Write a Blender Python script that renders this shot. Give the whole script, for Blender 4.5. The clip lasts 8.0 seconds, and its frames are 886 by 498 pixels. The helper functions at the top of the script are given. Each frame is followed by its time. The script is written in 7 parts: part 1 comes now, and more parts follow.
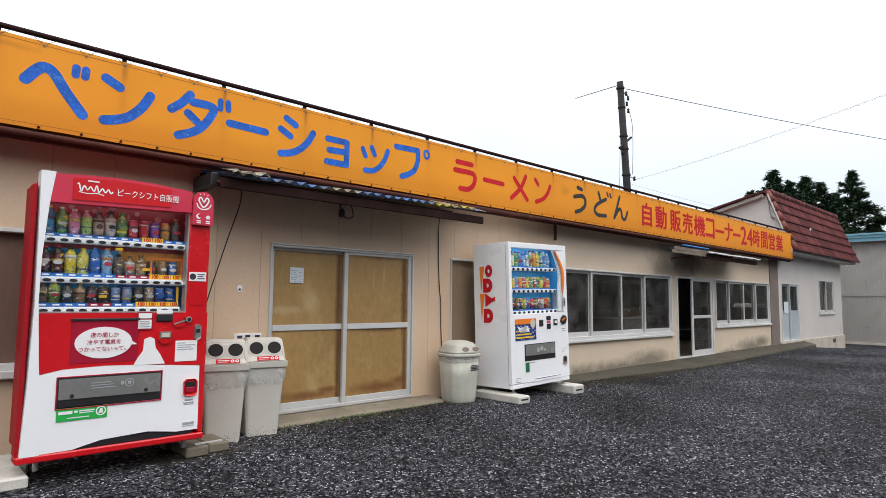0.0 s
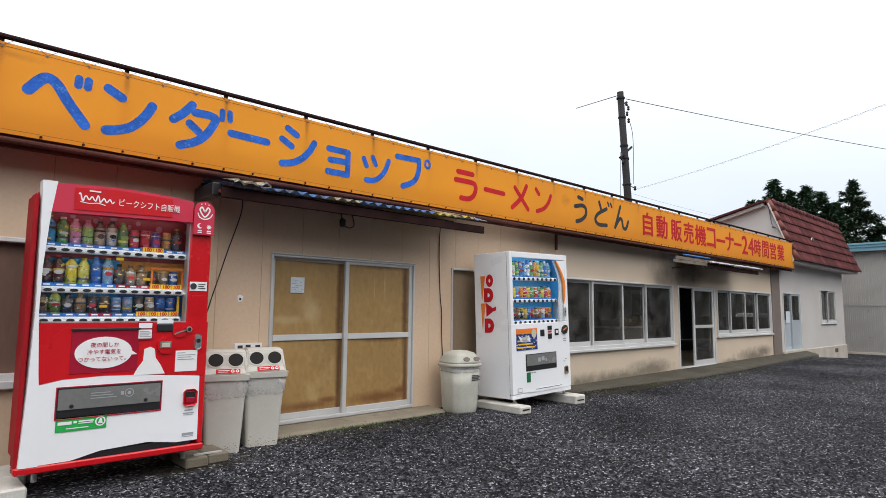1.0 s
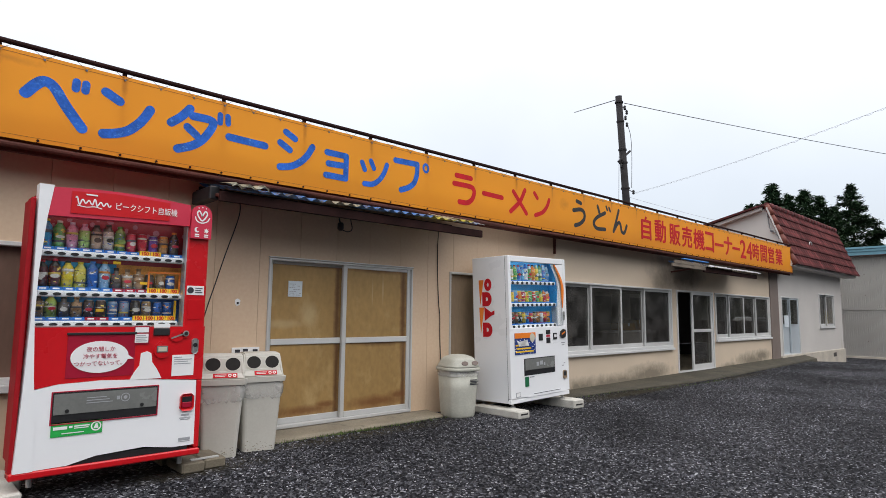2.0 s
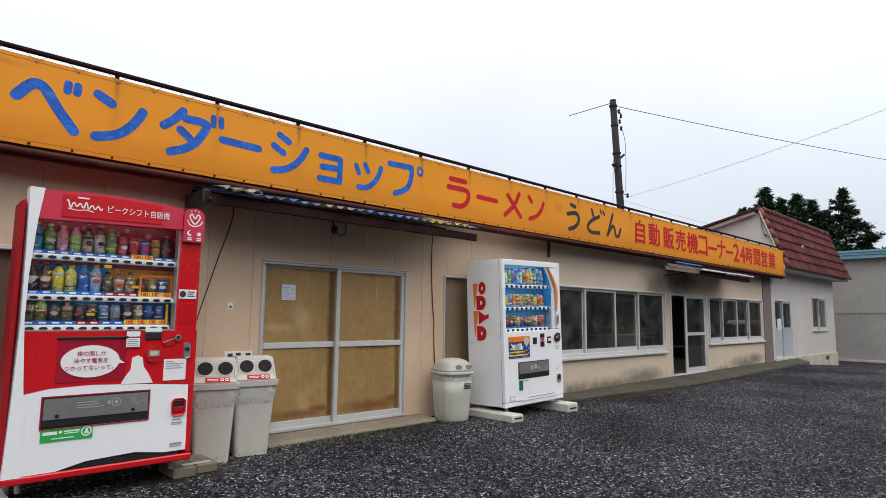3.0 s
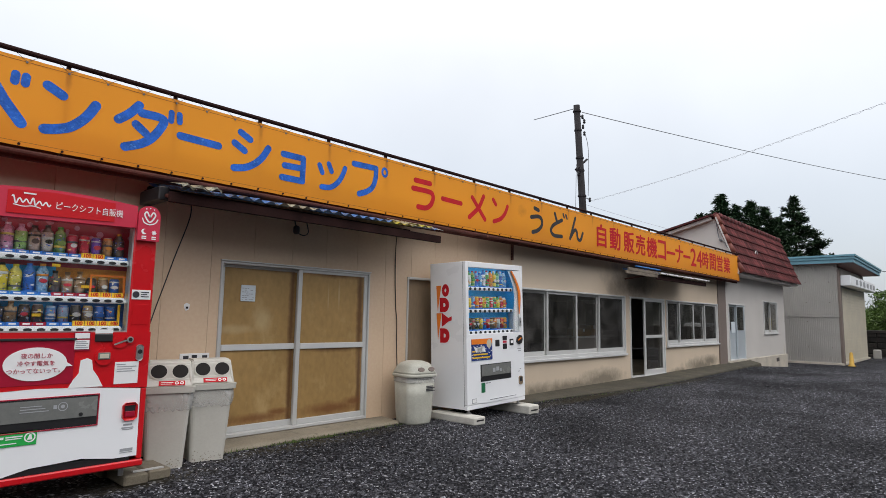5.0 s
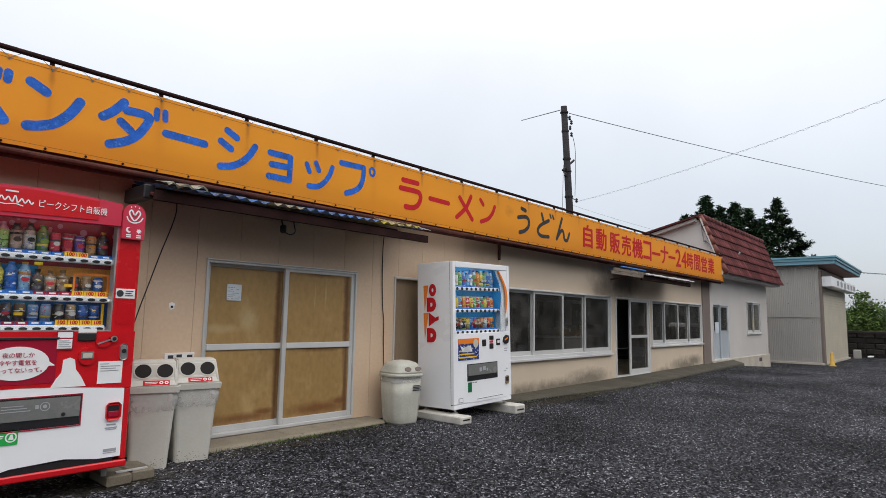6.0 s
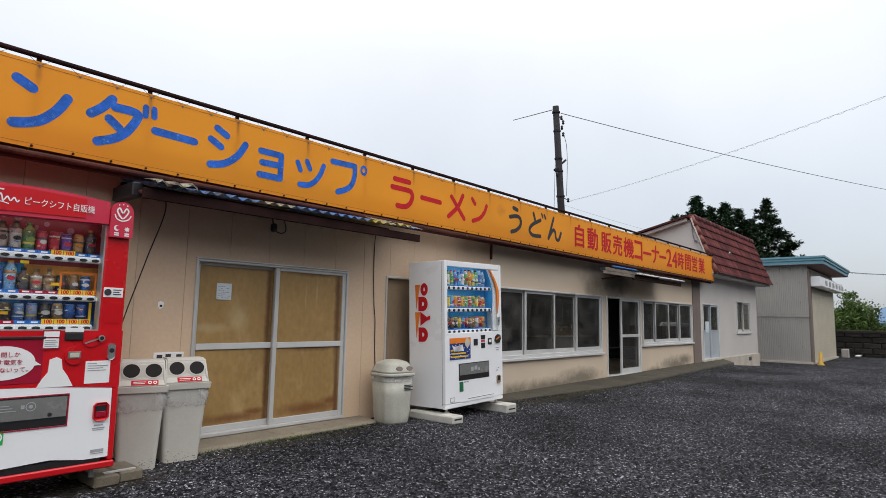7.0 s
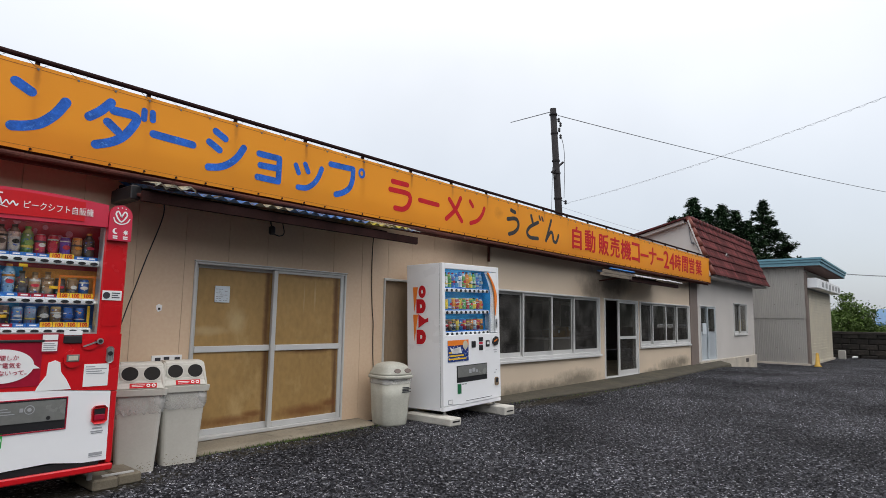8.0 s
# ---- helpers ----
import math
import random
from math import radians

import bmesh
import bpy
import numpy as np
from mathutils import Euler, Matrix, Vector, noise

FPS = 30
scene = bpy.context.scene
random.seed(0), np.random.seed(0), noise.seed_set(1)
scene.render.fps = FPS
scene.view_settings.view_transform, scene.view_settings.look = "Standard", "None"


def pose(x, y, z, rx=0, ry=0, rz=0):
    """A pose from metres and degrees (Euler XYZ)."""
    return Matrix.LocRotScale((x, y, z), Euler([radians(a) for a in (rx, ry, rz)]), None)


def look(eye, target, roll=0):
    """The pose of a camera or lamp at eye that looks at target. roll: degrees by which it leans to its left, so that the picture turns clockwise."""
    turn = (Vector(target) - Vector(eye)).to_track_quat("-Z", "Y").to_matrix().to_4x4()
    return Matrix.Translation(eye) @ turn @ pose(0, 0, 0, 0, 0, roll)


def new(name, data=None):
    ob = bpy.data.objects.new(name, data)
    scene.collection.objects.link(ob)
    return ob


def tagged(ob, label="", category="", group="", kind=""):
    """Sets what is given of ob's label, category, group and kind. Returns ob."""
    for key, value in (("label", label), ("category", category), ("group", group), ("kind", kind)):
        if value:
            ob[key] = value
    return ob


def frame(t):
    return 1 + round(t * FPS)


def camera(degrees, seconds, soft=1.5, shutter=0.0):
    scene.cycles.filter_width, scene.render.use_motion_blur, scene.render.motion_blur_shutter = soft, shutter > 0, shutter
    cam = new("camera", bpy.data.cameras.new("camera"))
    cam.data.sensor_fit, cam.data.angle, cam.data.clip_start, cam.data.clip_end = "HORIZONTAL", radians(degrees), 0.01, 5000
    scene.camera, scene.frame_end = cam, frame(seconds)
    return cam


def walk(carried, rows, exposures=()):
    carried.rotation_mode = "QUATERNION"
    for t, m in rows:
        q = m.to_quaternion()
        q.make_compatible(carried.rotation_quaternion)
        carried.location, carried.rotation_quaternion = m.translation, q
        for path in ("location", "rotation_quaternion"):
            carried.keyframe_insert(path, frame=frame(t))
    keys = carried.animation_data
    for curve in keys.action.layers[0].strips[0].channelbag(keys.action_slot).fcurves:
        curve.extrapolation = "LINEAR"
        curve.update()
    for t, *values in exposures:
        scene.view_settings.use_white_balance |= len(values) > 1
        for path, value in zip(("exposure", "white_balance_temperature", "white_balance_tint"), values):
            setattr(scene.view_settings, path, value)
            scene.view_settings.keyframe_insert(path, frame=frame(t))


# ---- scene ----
cam = camera(73.9, 8.0, soft=0.65)

PATH = [
    (0, (-0.018, -5.538, 1.222), (1.347, -4.087, 1.395), 0.6),
    (0.5, (-0.016, -5.515, 1.245), (1.348, -4.065, 1.429), 0.7),
    (1, (-0.016, -5.538, 1.224), (1.345, -4.086, 1.429), 0.6),
    (1.5, (-0.01, -5.535, 1.226), (1.351, -4.085, 1.441), 0.6),
    (3, (0.004, -5.531, 1.241), (1.379, -4.097, 1.467), 0.7),
    (3.5, (0.017, -5.513, 1.25), (1.413, -4.1, 1.485), 0.7),
    (4, (0.026, -5.519, 1.244), (1.457, -4.142, 1.479), 0.9),
    (5.5, (0.025, -5.521, 1.253), (1.495, -4.185, 1.485), 1.0),
    (6, (0.018, -5.528, 1.251), (1.506, -4.212, 1.483), 1.1),
    (6.5, (0.019, -5.515, 1.255), (1.513, -4.206, 1.486), 1.1),
    (7, (0.032, -5.518, 1.248), (1.538, -4.223, 1.479), 1.1),
    (7.5, (0.015, -5.531, 1.248), (1.524, -4.238, 1.48), 1.1),
    (8, (0.017, -5.527, 1.251), (1.528, -4.238, 1.489), 1.0),
]
walk(cam, [(t, look(eye, target, roll)) for t, eye, target, roll in PATH],
     exposures=[(0, 0.0), (1.5, -0.14), (3.5, -0.28), (5.5, -0.34), (8, -0.36)])

# ---- light: a bright overcast sky, white overhead and greyer towards the horizon ----
world = bpy.data.worlds.new("overcast_sky")
scene.world = world
world.use_nodes = True
wn, wl = world.node_tree.nodes, world.node_tree.links
wn.clear()
w_out, w_bg = wn.new("ShaderNodeOutputWorld"), wn.new("ShaderNodeBackground")
w_sky = wn.new("ShaderNodeTexSky")
w_sky.sky_type, w_sky.sun_disc = "NISHITA", False
w_sky.sun_elevation, w_sky.sun_rotation = radians(58), radians(200)
w_sky.air_density, w_sky.dust_density = 1.0, 3.0
w_co, w_sep, w_map = wn.new("ShaderNodeTexCoord"), wn.new("ShaderNodeSeparateXYZ"), wn.new("ShaderNodeMapRange")
w_ramp, w_noise, w_mul, w_mix = wn.new("ShaderNodeValToRGB"), wn.new("ShaderNodeTexNoise"), wn.new("ShaderNodeMix"), wn.new("ShaderNodeMix")
w_map.inputs["From Min"].default_value, w_map.inputs["From Max"].default_value = 0.0, 1.0
w_ramp.color_ramp.elements[0].color = (0.295, 0.315, 0.345, 1)
w_ramp.color_ramp.elements[1].color = (1.35, 1.35, 1.35, 1)
for at, c in ((0.2, (0.40, 0.415, 0.435, 1)), (0.42, (0.58, 0.585, 0.59, 1))):
    w_ramp.color_ramp.elements.new(at).color = c
w_noise.inputs["Scale"].default_value, w_noise.inputs["Detail"].default_value = 2.2, 5
w_mul.data_type = w_mix.data_type = "RGBA"
w_mul.blend_type = "SOFT_LIGHT"
w_mul.inputs["Factor"].default_value = 0.35
w_mix.inputs["Factor"].default_value = 0.03
wl.new(w_co.outputs["Generated"], w_sep.inputs[0])
wl.new(w_sep.outputs["Z"], w_map.inputs["Value"])
wl.new(w_map.outputs[0], w_ramp.inputs["Fac"])
wl.new(w_co.outputs["Generated"], w_noise.inputs["Vector"])
wl.new(w_ramp.outputs["Color"], w_mul.inputs["A"])
wl.new(w_noise.outputs["Fac"], w_mul.inputs["B"])
wl.new(w_mul.outputs["Result"], w_mix.inputs["A"])
wl.new(w_sky.outputs["Color"], w_mix.inputs["B"])
wl.new(w_mix.outputs["Result"], w_bg.inputs["Color"])
w_bg.inputs["Strength"].default_value = 2.05
wl.new(w_bg.outputs[0], w_out.inputs["Surface"])

sun = new("sun", bpy.data.lights.new("sun", "SUN"))
sun.data.energy, sun.data.angle, sun.data.color = 0.42, radians(40), (1.0, 0.97, 0.93)
sun.matrix_world = look((-2, -16, 15), (3, 0, 0))


# ---- materials ----
def surf(name, col, rough=0.6, metal=0.0, var=0.18, big=1.2, fine=45.0, bump=0.12, alt=None, alt_at=0.62, rnd=0.0, spec=0.5, grain=None, coat=0.0):
    """A painted or mineral surface: base colour varied at two scales, with fine relief; alt is a second colour in patches."""
    m = bpy.data.materials.new(name)
    m.use_nodes = True
    n, l = m.node_tree.nodes, m.node_tree.links
    p = n["Principled BSDF"]
    co, mp = n.new("ShaderNodeTexCoord"), n.new("ShaderNodeMapping")
    if grain:
        mp.inputs["Scale"].default_value = grain
    l.new(co.outputs["Object"], mp.inputs["Vector"])
    n1, n2 = n.new("ShaderNodeTexNoise"), n.new("ShaderNodeTexNoise")
    for t, s, d in ((n1, big, 6), (n2, fine, 4)):
        t.inputs["Scale"].default_value, t.inputs["Detail"].default_value = s, d
        l.new(mp.outputs[0], t.inputs["Vector"])
    dark = tuple(c * (1 - var) for c in col)
    light = tuple(min(1, c * (1 + var)) for c in col)
    r1 = n.new("ShaderNodeValToRGB")
    r1.color_ramp.elements[0].position, r1.color_ramp.elements[1].position = 0.3, 0.7
    r1.color_ramp.elements[0].color, r1.color_ramp.elements[1].color = (*dark, 1), (*light, 1)
    l.new(n1.outputs["Fac"], r1.inputs["Fac"])
    mx = n.new("ShaderNodeMix")
    mx.data_type, mx.blend_type = "RGBA", "OVERLAY"
    mx.inputs["Factor"].default_value = min(1.0, var * 1.6)
    l.new(r1.outputs[0], mx.inputs["A"])
    l.new(n2.outputs["Fac"], mx.inputs["B"])
    last = mx.outputs["Result"]
    if alt:
        n3, r3, m3 = n.new("ShaderNodeTexNoise"), n.new("ShaderNodeMapRange"), n.new("ShaderNodeMix")
        n3.inputs["Scale"].default_value, n3.inputs["Detail"].default_value, n3.inputs["Roughness"].default_value = big * 2.3, 8, 0.65
        r3.inputs["From Min"].default_value, r3.inputs["From Max"].default_value = alt_at, alt_at + 0.12
        m3.data_type = "RGBA"
        m3.inputs["B"].default_value = (*alt, 1)
        l.new(mp.outputs[0], n3.inputs["Vector"])
        l.new(n3.outputs["Fac"], r3.inputs["Value"])
        l.new(r3.outputs[0], m3.inputs["Factor"])
        l.new(last, m3.inputs["A"])
        last = m3.outputs["Result"]
    if rnd:
        oi, rr, hs = n.new("ShaderNodeObjectInfo"), n.new("ShaderNodeMapRange"), n.new("ShaderNodeHueSaturation")
        rr.inputs["To Min"].default_value, rr.inputs["To Max"].default_value = 1 - rnd, 1 + rnd
        l.new(oi.outputs["Random"], rr.inputs["Value"])
        l.new(rr.outputs[0], hs.inputs["Value"])
        l.new(last, hs.inputs["Color"])
        last = hs.outputs["Color"]
    l.new(last, p.inputs["Base Color"])
    rg = n.new("ShaderNodeMapRange")
    rg.inputs["To Min"].default_value, rg.inputs["To Max"].default_value = max(0.02, rough - 0.12), min(1, rough + 0.12)
    l.new(n1.outputs["Fac"], rg.inputs["Value"])
    l.new(rg.outputs[0], p.inputs["Roughness"])
    p.inputs["Metallic"].default_value = metal
    p.inputs["Specular IOR Level"].default_value = spec
    p.inputs["Coat Weight"].default_value = coat
    if bump:
        b = n.new("ShaderNodeBump")
        b.inputs["Strength"].default_value, b.inputs["Distance"].default_value = bump, 0.01
        l.new(n2.outputs["Fac"], b.inputs["Height"])
        l.new(b.outputs[0], p.inputs["Normal"])
    return m


def stained(m, patches, col, strength=0.85, scale=5.0, axis="Z", wild=1.7):
    """Lays patches of mould, soot or painted glare, each a soft-edged blot (x, z, half width, half height), over a
    material.
    """
    n, l = m.node_tree.nodes, m.node_tree.links
    p = n["Principled BSDF"]
    src = p.inputs["Base Color"].links[0].from_socket
    co, sep, ns = n.new("ShaderNodeTexCoord"), n.new("ShaderNodeSeparateXYZ"), n.new("ShaderNodeTexNoise")
    ns.inputs["Scale"].default_value, ns.inputs["Detail"].default_value, ns.inputs["Roughness"].default_value = scale, 9, 0.7
    l.new(co.outputs["Object"], sep.inputs[0])
    l.new(co.outputs["Object"], ns.inputs["Vector"])

    def calc(op, a, b=0.0):
        q = n.new("ShaderNodeMath")
        q.operation = op
        for i, v in enumerate((a, b)):
            if isinstance(v, (int, float)):
                q.inputs[i].default_value = v
            else:
                l.new(v, q.inputs[i])
        return q.outputs[0]

    total = None
    for x, z, hw, hh in patches:
        dx = calc("DIVIDE", calc("SUBTRACT", sep.outputs["X"], x), hw)
        dz = calc("DIVIDE", calc("SUBTRACT", sep.outputs[axis], z), hh)
        d = calc("SQRT", calc("ADD", calc("MULTIPLY", dx, dx), calc("MULTIPLY", dz, dz)))
        f = calc("SUBTRACT", 1.15, d)
        total = f if total is None else calc("MAXIMUM", total, f)
    v = calc("ADD", total, calc("MULTIPLY", calc("SUBTRACT", ns.outputs["Fac"], 0.5), wild))
    mr, mx = n.new("ShaderNodeMapRange"), n.new("ShaderNodeMix")
    mr.inputs["From Min"].default_value, mr.inputs["From Max"].default_value, mr.inputs["To Max"].default_value = 0.15, 0.9, strength
    l.new(v, mr.inputs["Value"])
    mx.data_type = "RGBA"
    mx.inputs["B"].default_value = (*col, 1)
    l.new(mr.outputs[0], mx.inputs["Factor"])
    l.new(src, mx.inputs["A"])
    l.new(mx.outputs["Result"], p.inputs["Base Color"])
    return m


def glass(name, tint, dust=0.06, dust_col=(0.4, 0.4, 0.38), ior=1.5):
    m = bpy.data.materials.new(name)
    m.use_nodes = True
    n, l = m.node_tree.nodes, m.node_tree.links
    n.clear()
    out, tr, gl, df, fr, a, b = (n.new("ShaderNode" + k) for k in ("OutputMaterial", "BsdfTransparent", "BsdfGlossy", "BsdfDiffuse", "LayerWeight", "MixShader", "MixShader"))
    tr.inputs["Color"].default_value, df.inputs["Color"].default_value = (*tint, 1), (*dust_col, 1)
    gl.inputs["Roughness"].default_value, fr.inputs["Blend"].default_value = 0.02, 0.5
    pw, sc = n.new("ShaderNodeMath"), n.new("ShaderNodeMath")
    pw.operation, sc.operation = "POWER", "MULTIPLY_ADD"
    pw.inputs[1].default_value = 5.0
    base = ((ior - 1) / (ior + 1)) ** 2
    sc.inputs[1].default_value, sc.inputs[2].default_value = 1 - base, base
    l.new(fr.outputs["Facing"], pw.inputs[0])
    l.new(pw.outputs[0], sc.inputs[0])
    ns, mr, co = n.new("ShaderNodeTexNoise"), n.new("ShaderNodeMapRange"), n.new("ShaderNodeTexCoord")
    ns.inputs["Scale"].default_value, ns.inputs["Detail"].default_value = 4, 6
    mr.inputs["From Min"].default_value, mr.inputs["From Max"].default_value = 0.35, 0.75
    mr.inputs["To Min"].default_value, mr.inputs["To Max"].default_value = dust * 0.35, dust * 2.0
    l.new(co.outputs["Object"], ns.inputs["Vector"])
    l.new(ns.outputs["Fac"], mr.inputs["Value"])
    l.new(mr.outputs[0], a.inputs[0])
    l.new(tr.outputs[0], a.inputs[1])
    l.new(df.outputs[0], a.inputs[2])
    l.new(sc.outputs[0], b.inputs[0])
    l.new(a.outputs[0], b.inputs[1])
    l.new(gl.outputs[0], b.inputs[2])
    l.new(b.outputs[0], out.inputs["Surface"])
    return m


def gravel_material():
    m = bpy.data.materials.new("wet_dark_gravel")
    m.use_nodes = True
    n, l = m.node_tree.nodes, m.node_tree.links
    p = n["Principled BSDF"]
    co = n.new("ShaderNodeTexCoord")
    vo, v2, ns, nb = n.new("ShaderNodeTexVoronoi"), n.new("ShaderNodeTexVoronoi"), n.new("ShaderNodeTexNoise"), n.new("ShaderNodeTexNoise")
    vo.inputs["Scale"].default_value, v2.inputs["Scale"].default_value = 55, 110
    ns.inputs["Scale"].default_value, nb.inputs["Scale"].default_value = 0.55, 7
    ns.inputs["Detail"].default_value = nb.inputs["Detail"].default_value = 6
    for t in (vo, v2, ns, nb):
        l.new(co.outputs["Object"], t.inputs["Vector"])
    sep, rp, rl = n.new("ShaderNodeSeparateColor"), n.new("ShaderNodeValToRGB"), n.new("ShaderNodeMapRange")
    l.new(vo.outputs["Color"], sep.inputs[0])
    rp.color_ramp.interpolation = "LINEAR"
    e = rp.color_ramp.elements
    e[0].color, e[1].color, e[1].position = (0.005, 0.0055, 0.0075, 1), (0.32, 0.32, 0.33, 1), 1.0
    for at, c in ((0.35, 0.009), (0.6, 0.021), (0.82, 0.05), (0.94, 0.12)):
        q = e.new(at)
        q.color = (c, c, c * 1.16, 1)
    l.new(sep.outputs[0], rp.inputs["Fac"])
    rl.inputs["From Min"].default_value, rl.inputs["From Max"].default_value = 0.3, 0.7
    rl.inputs["To Min"].default_value, rl.inputs["To Max"].default_value = 0.55, 1.7
    l.new(ns.outputs["Fac"], rl.inputs["Value"])
    hs = n.new("ShaderNodeHueSaturation")
    l.new(rl.outputs[0], hs.inputs["Value"])
    l.new(rp.outputs[0], hs.inputs["Color"])
    l.new(hs.outputs[0], p.inputs["Base Color"])
    p.inputs["Roughness"].default_value = 0.7
    p.inputs["Specular IOR Level"].default_value = 0.04
    ad = n.new("ShaderNodeMath")
    ad.operation = "ADD"
    l.new(vo.outputs["Distance"], ad.inputs[0])
    l.new(v2.outputs["Distance"], ad.inputs[1])
    b = n.new("ShaderNodeBump")
    b.invert = True
    b.inputs["Strength"].default_value, b.inputs["Distance"].default_value = 0.9, 0.012
    l.new(ad.outputs[0], b.inputs["Height"])
    l.new(b.outputs[0], p.inputs["Normal"])
    return m


def translucent(m, col, share):
    """Lets part of the light through a thin sheet."""
    n, l = m.node_tree.nodes, m.node_tree.links
    tr, mx = n.new("ShaderNodeBsdfTranslucent"), n.new("ShaderNodeMixShader")
    tr.inputs["Color"].default_value = (*col, 1)
    mx.inputs[0].default_value = share
    l.new(n["Principled BSDF"].outputs[0], mx.inputs[1])
    l.new(tr.outputs[0], mx.inputs[2])
    l.new(mx.outputs[0], n["Material Output"].inputs["Surface"])
    return m


def fabric_material():
    m = surf("orange_sign_fabric", (0.86, 0.31, 0.018), 0.5, var=0.05, big=0.8, fine=160, bump=0.05, spec=0.3)
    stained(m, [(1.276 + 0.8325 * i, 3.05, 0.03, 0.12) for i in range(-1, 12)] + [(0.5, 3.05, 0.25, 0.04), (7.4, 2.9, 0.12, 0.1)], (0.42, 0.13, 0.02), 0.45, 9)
    return translucent(m, (0.95, 0.42, 0.03), 0.22)


def plywood_material(name="weathered_plywood"):
    m = surf(name, (0.37, 0.23, 0.085), 0.4, var=0.15, big=1.1, fine=22, bump=0.04, alt=(0.47, 0.32, 0.14), alt_at=0.55, grain=(1.0, 1.0, 0.6), coat=0.3)
    # dark bands along the joints and top edges, and the reddish tide line low on the boards
    stained(m, [(3.665, 0.52, 0.045, 1.2), (3.655, 1.35, 0.05, 1.2), (4.575, 0.52, 0.045, 1.2), (4.56, 1.35, 0.06, 1.2)], (0.10, 0.040, 0.016), 0.85, 7, wild=1.0)
    stained(m, [(4.2, 1.73, 0.6, 0.06), (3.4, 1.74, 0.5, 0.05), (4.2, 0.89, 0.5, 0.06), (2.87, 0.3, 0.03, 0.3)], (0.12, 0.05, 0.02), 0.85, 7, wild=0.9)
    stained(m, [(3.3, 0.20, 0.5, 0.07), (4.2, 0.22, 0.55, 0.09), (4.5, 0.27, 0.2, 0.07), (3.55, 0.24, 0.2, 0.05)], (0.165, 0.058, 0.02), 0.8, 9, wild=0.9)
    # cloudy glare painted in: pale streaks here, paler alt patches in the base
    return stained(m, [(4.25, 1.5, 0.02, 0.2), (4.1, 1.45, 0.012, 0.18), (3.0, 1.1, 0.3, 0.06), (3.3, 1.2, 0.15, 0.15)], (0.56, 0.43, 0.24), 0.5, 6, wild=1.0)


M = {}
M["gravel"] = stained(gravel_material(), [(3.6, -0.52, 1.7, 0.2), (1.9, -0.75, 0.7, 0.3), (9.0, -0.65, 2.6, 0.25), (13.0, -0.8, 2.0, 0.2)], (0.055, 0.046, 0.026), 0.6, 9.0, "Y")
M["panel"] = surf("beige_painted_wall_board", (0.65, 0.485, 0.335), 0.6, var=0.075, big=0.7, fine=30, bump=0.04, rnd=0.015)
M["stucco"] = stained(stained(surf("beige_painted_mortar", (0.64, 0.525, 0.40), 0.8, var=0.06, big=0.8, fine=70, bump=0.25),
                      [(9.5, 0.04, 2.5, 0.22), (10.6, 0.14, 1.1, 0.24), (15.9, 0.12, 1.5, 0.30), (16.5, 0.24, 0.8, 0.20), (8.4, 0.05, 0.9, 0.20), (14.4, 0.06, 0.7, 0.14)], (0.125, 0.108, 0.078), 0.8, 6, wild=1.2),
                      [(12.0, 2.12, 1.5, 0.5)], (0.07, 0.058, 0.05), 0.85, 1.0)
M["white_wall"] = stained(surf("white_painted_mortar", (0.58, 0.55, 0.52), 0.8, var=0.05, big=0.9, fine=60, bump=0.15),
                          [(20.6, 0.1, 0.5, 0.1), (24.3, 0.3, 0.12, 0.4)], (0.45, 0.40, 0.33), 0.5, 6)
M["foundation"] = surf("worn_pale_concrete", (0.50, 0.45, 0.38), 0.85, var=0.14, big=2.5, fine=40, bump=0.3, alt=(0.33, 0.28, 0.22), alt_at=0.6)
M["concrete"] = surf("weathered_concrete", (0.25, 0.215, 0.16), 0.85, var=0.2, big=2.2, fine=55, bump=0.3, alt=(0.14, 0.125, 0.085), alt_at=0.58)
M["mossy"] = surf("dark_mossy_concrete", (0.066, 0.057, 0.040), 0.9, var=0.35, big=1.6, fine=50, bump=0.35, alt=(0.045, 0.043, 0.028), alt_at=0.52)
M["block"] = surf("pale_concrete_block", (0.55, 0.53, 0.48), 0.85, var=0.14, big=6, fine=90, bump=0.35, alt=(0.35, 0.33, 0.28), alt_at=0.63)
M["old_block"] = surf("old_mossy_block", (0.17, 0.145, 0.105), 0.9, var=0.22, big=7, fine=90, bump=0.4, alt=(0.2, 0.2, 0.12), alt_at=0.6)
M["alu"] = surf("dull_aluminium", (0.58, 0.58, 0.57), 0.5, 0.2, var=0.06, big=3, fine=120, bump=0.02)
M["alu_light"] = surf("pale_aluminium_trim", (0.66, 0.66, 0.65), 0.5, 0.15, var=0.05, big=3, fine=120, bump=0.02)
M["board"] = plywood_material()
M["brown_board"] = surf("brown_door_board", (0.27, 0.195, 0.125), 0.6, var=0.12, big=1.5, fine=30, bump=0.05, grain=(1, 1, 0.3))
M["umber_board"] = surf("dark_umber_board", (0.15, 0.085, 0.06), 0.6, var=0.15, big=1.5, fine=30, bump=0.05, grain=(1, 1, 0.3))
M["glass"] = glass("dusty_window_glass", (0.82, 0.81, 0.79), 0.06, (0.26, 0.25, 0.235))
M["frosted"] = glass("screened_window_glass", (0.36, 0.355, 0.35), 0.2, (0.20, 0.19, 0.18))
M["case_glass"] = glass("clear_case_glass", (0.97, 0.98, 0.98), 0.003, (0.8, 0.8, 0.8), 1.35)
M["dark"] = surf("dark_interior_paint", (0.07, 0.06, 0.055), 0.8, var=0.2, big=1, fine=20, bump=0.05)
M["inside"] = surf("old_room_wall", (0.42, 0.39, 0.35), 0.85, var=0.12, big=1, fine=25, bump=0.05)
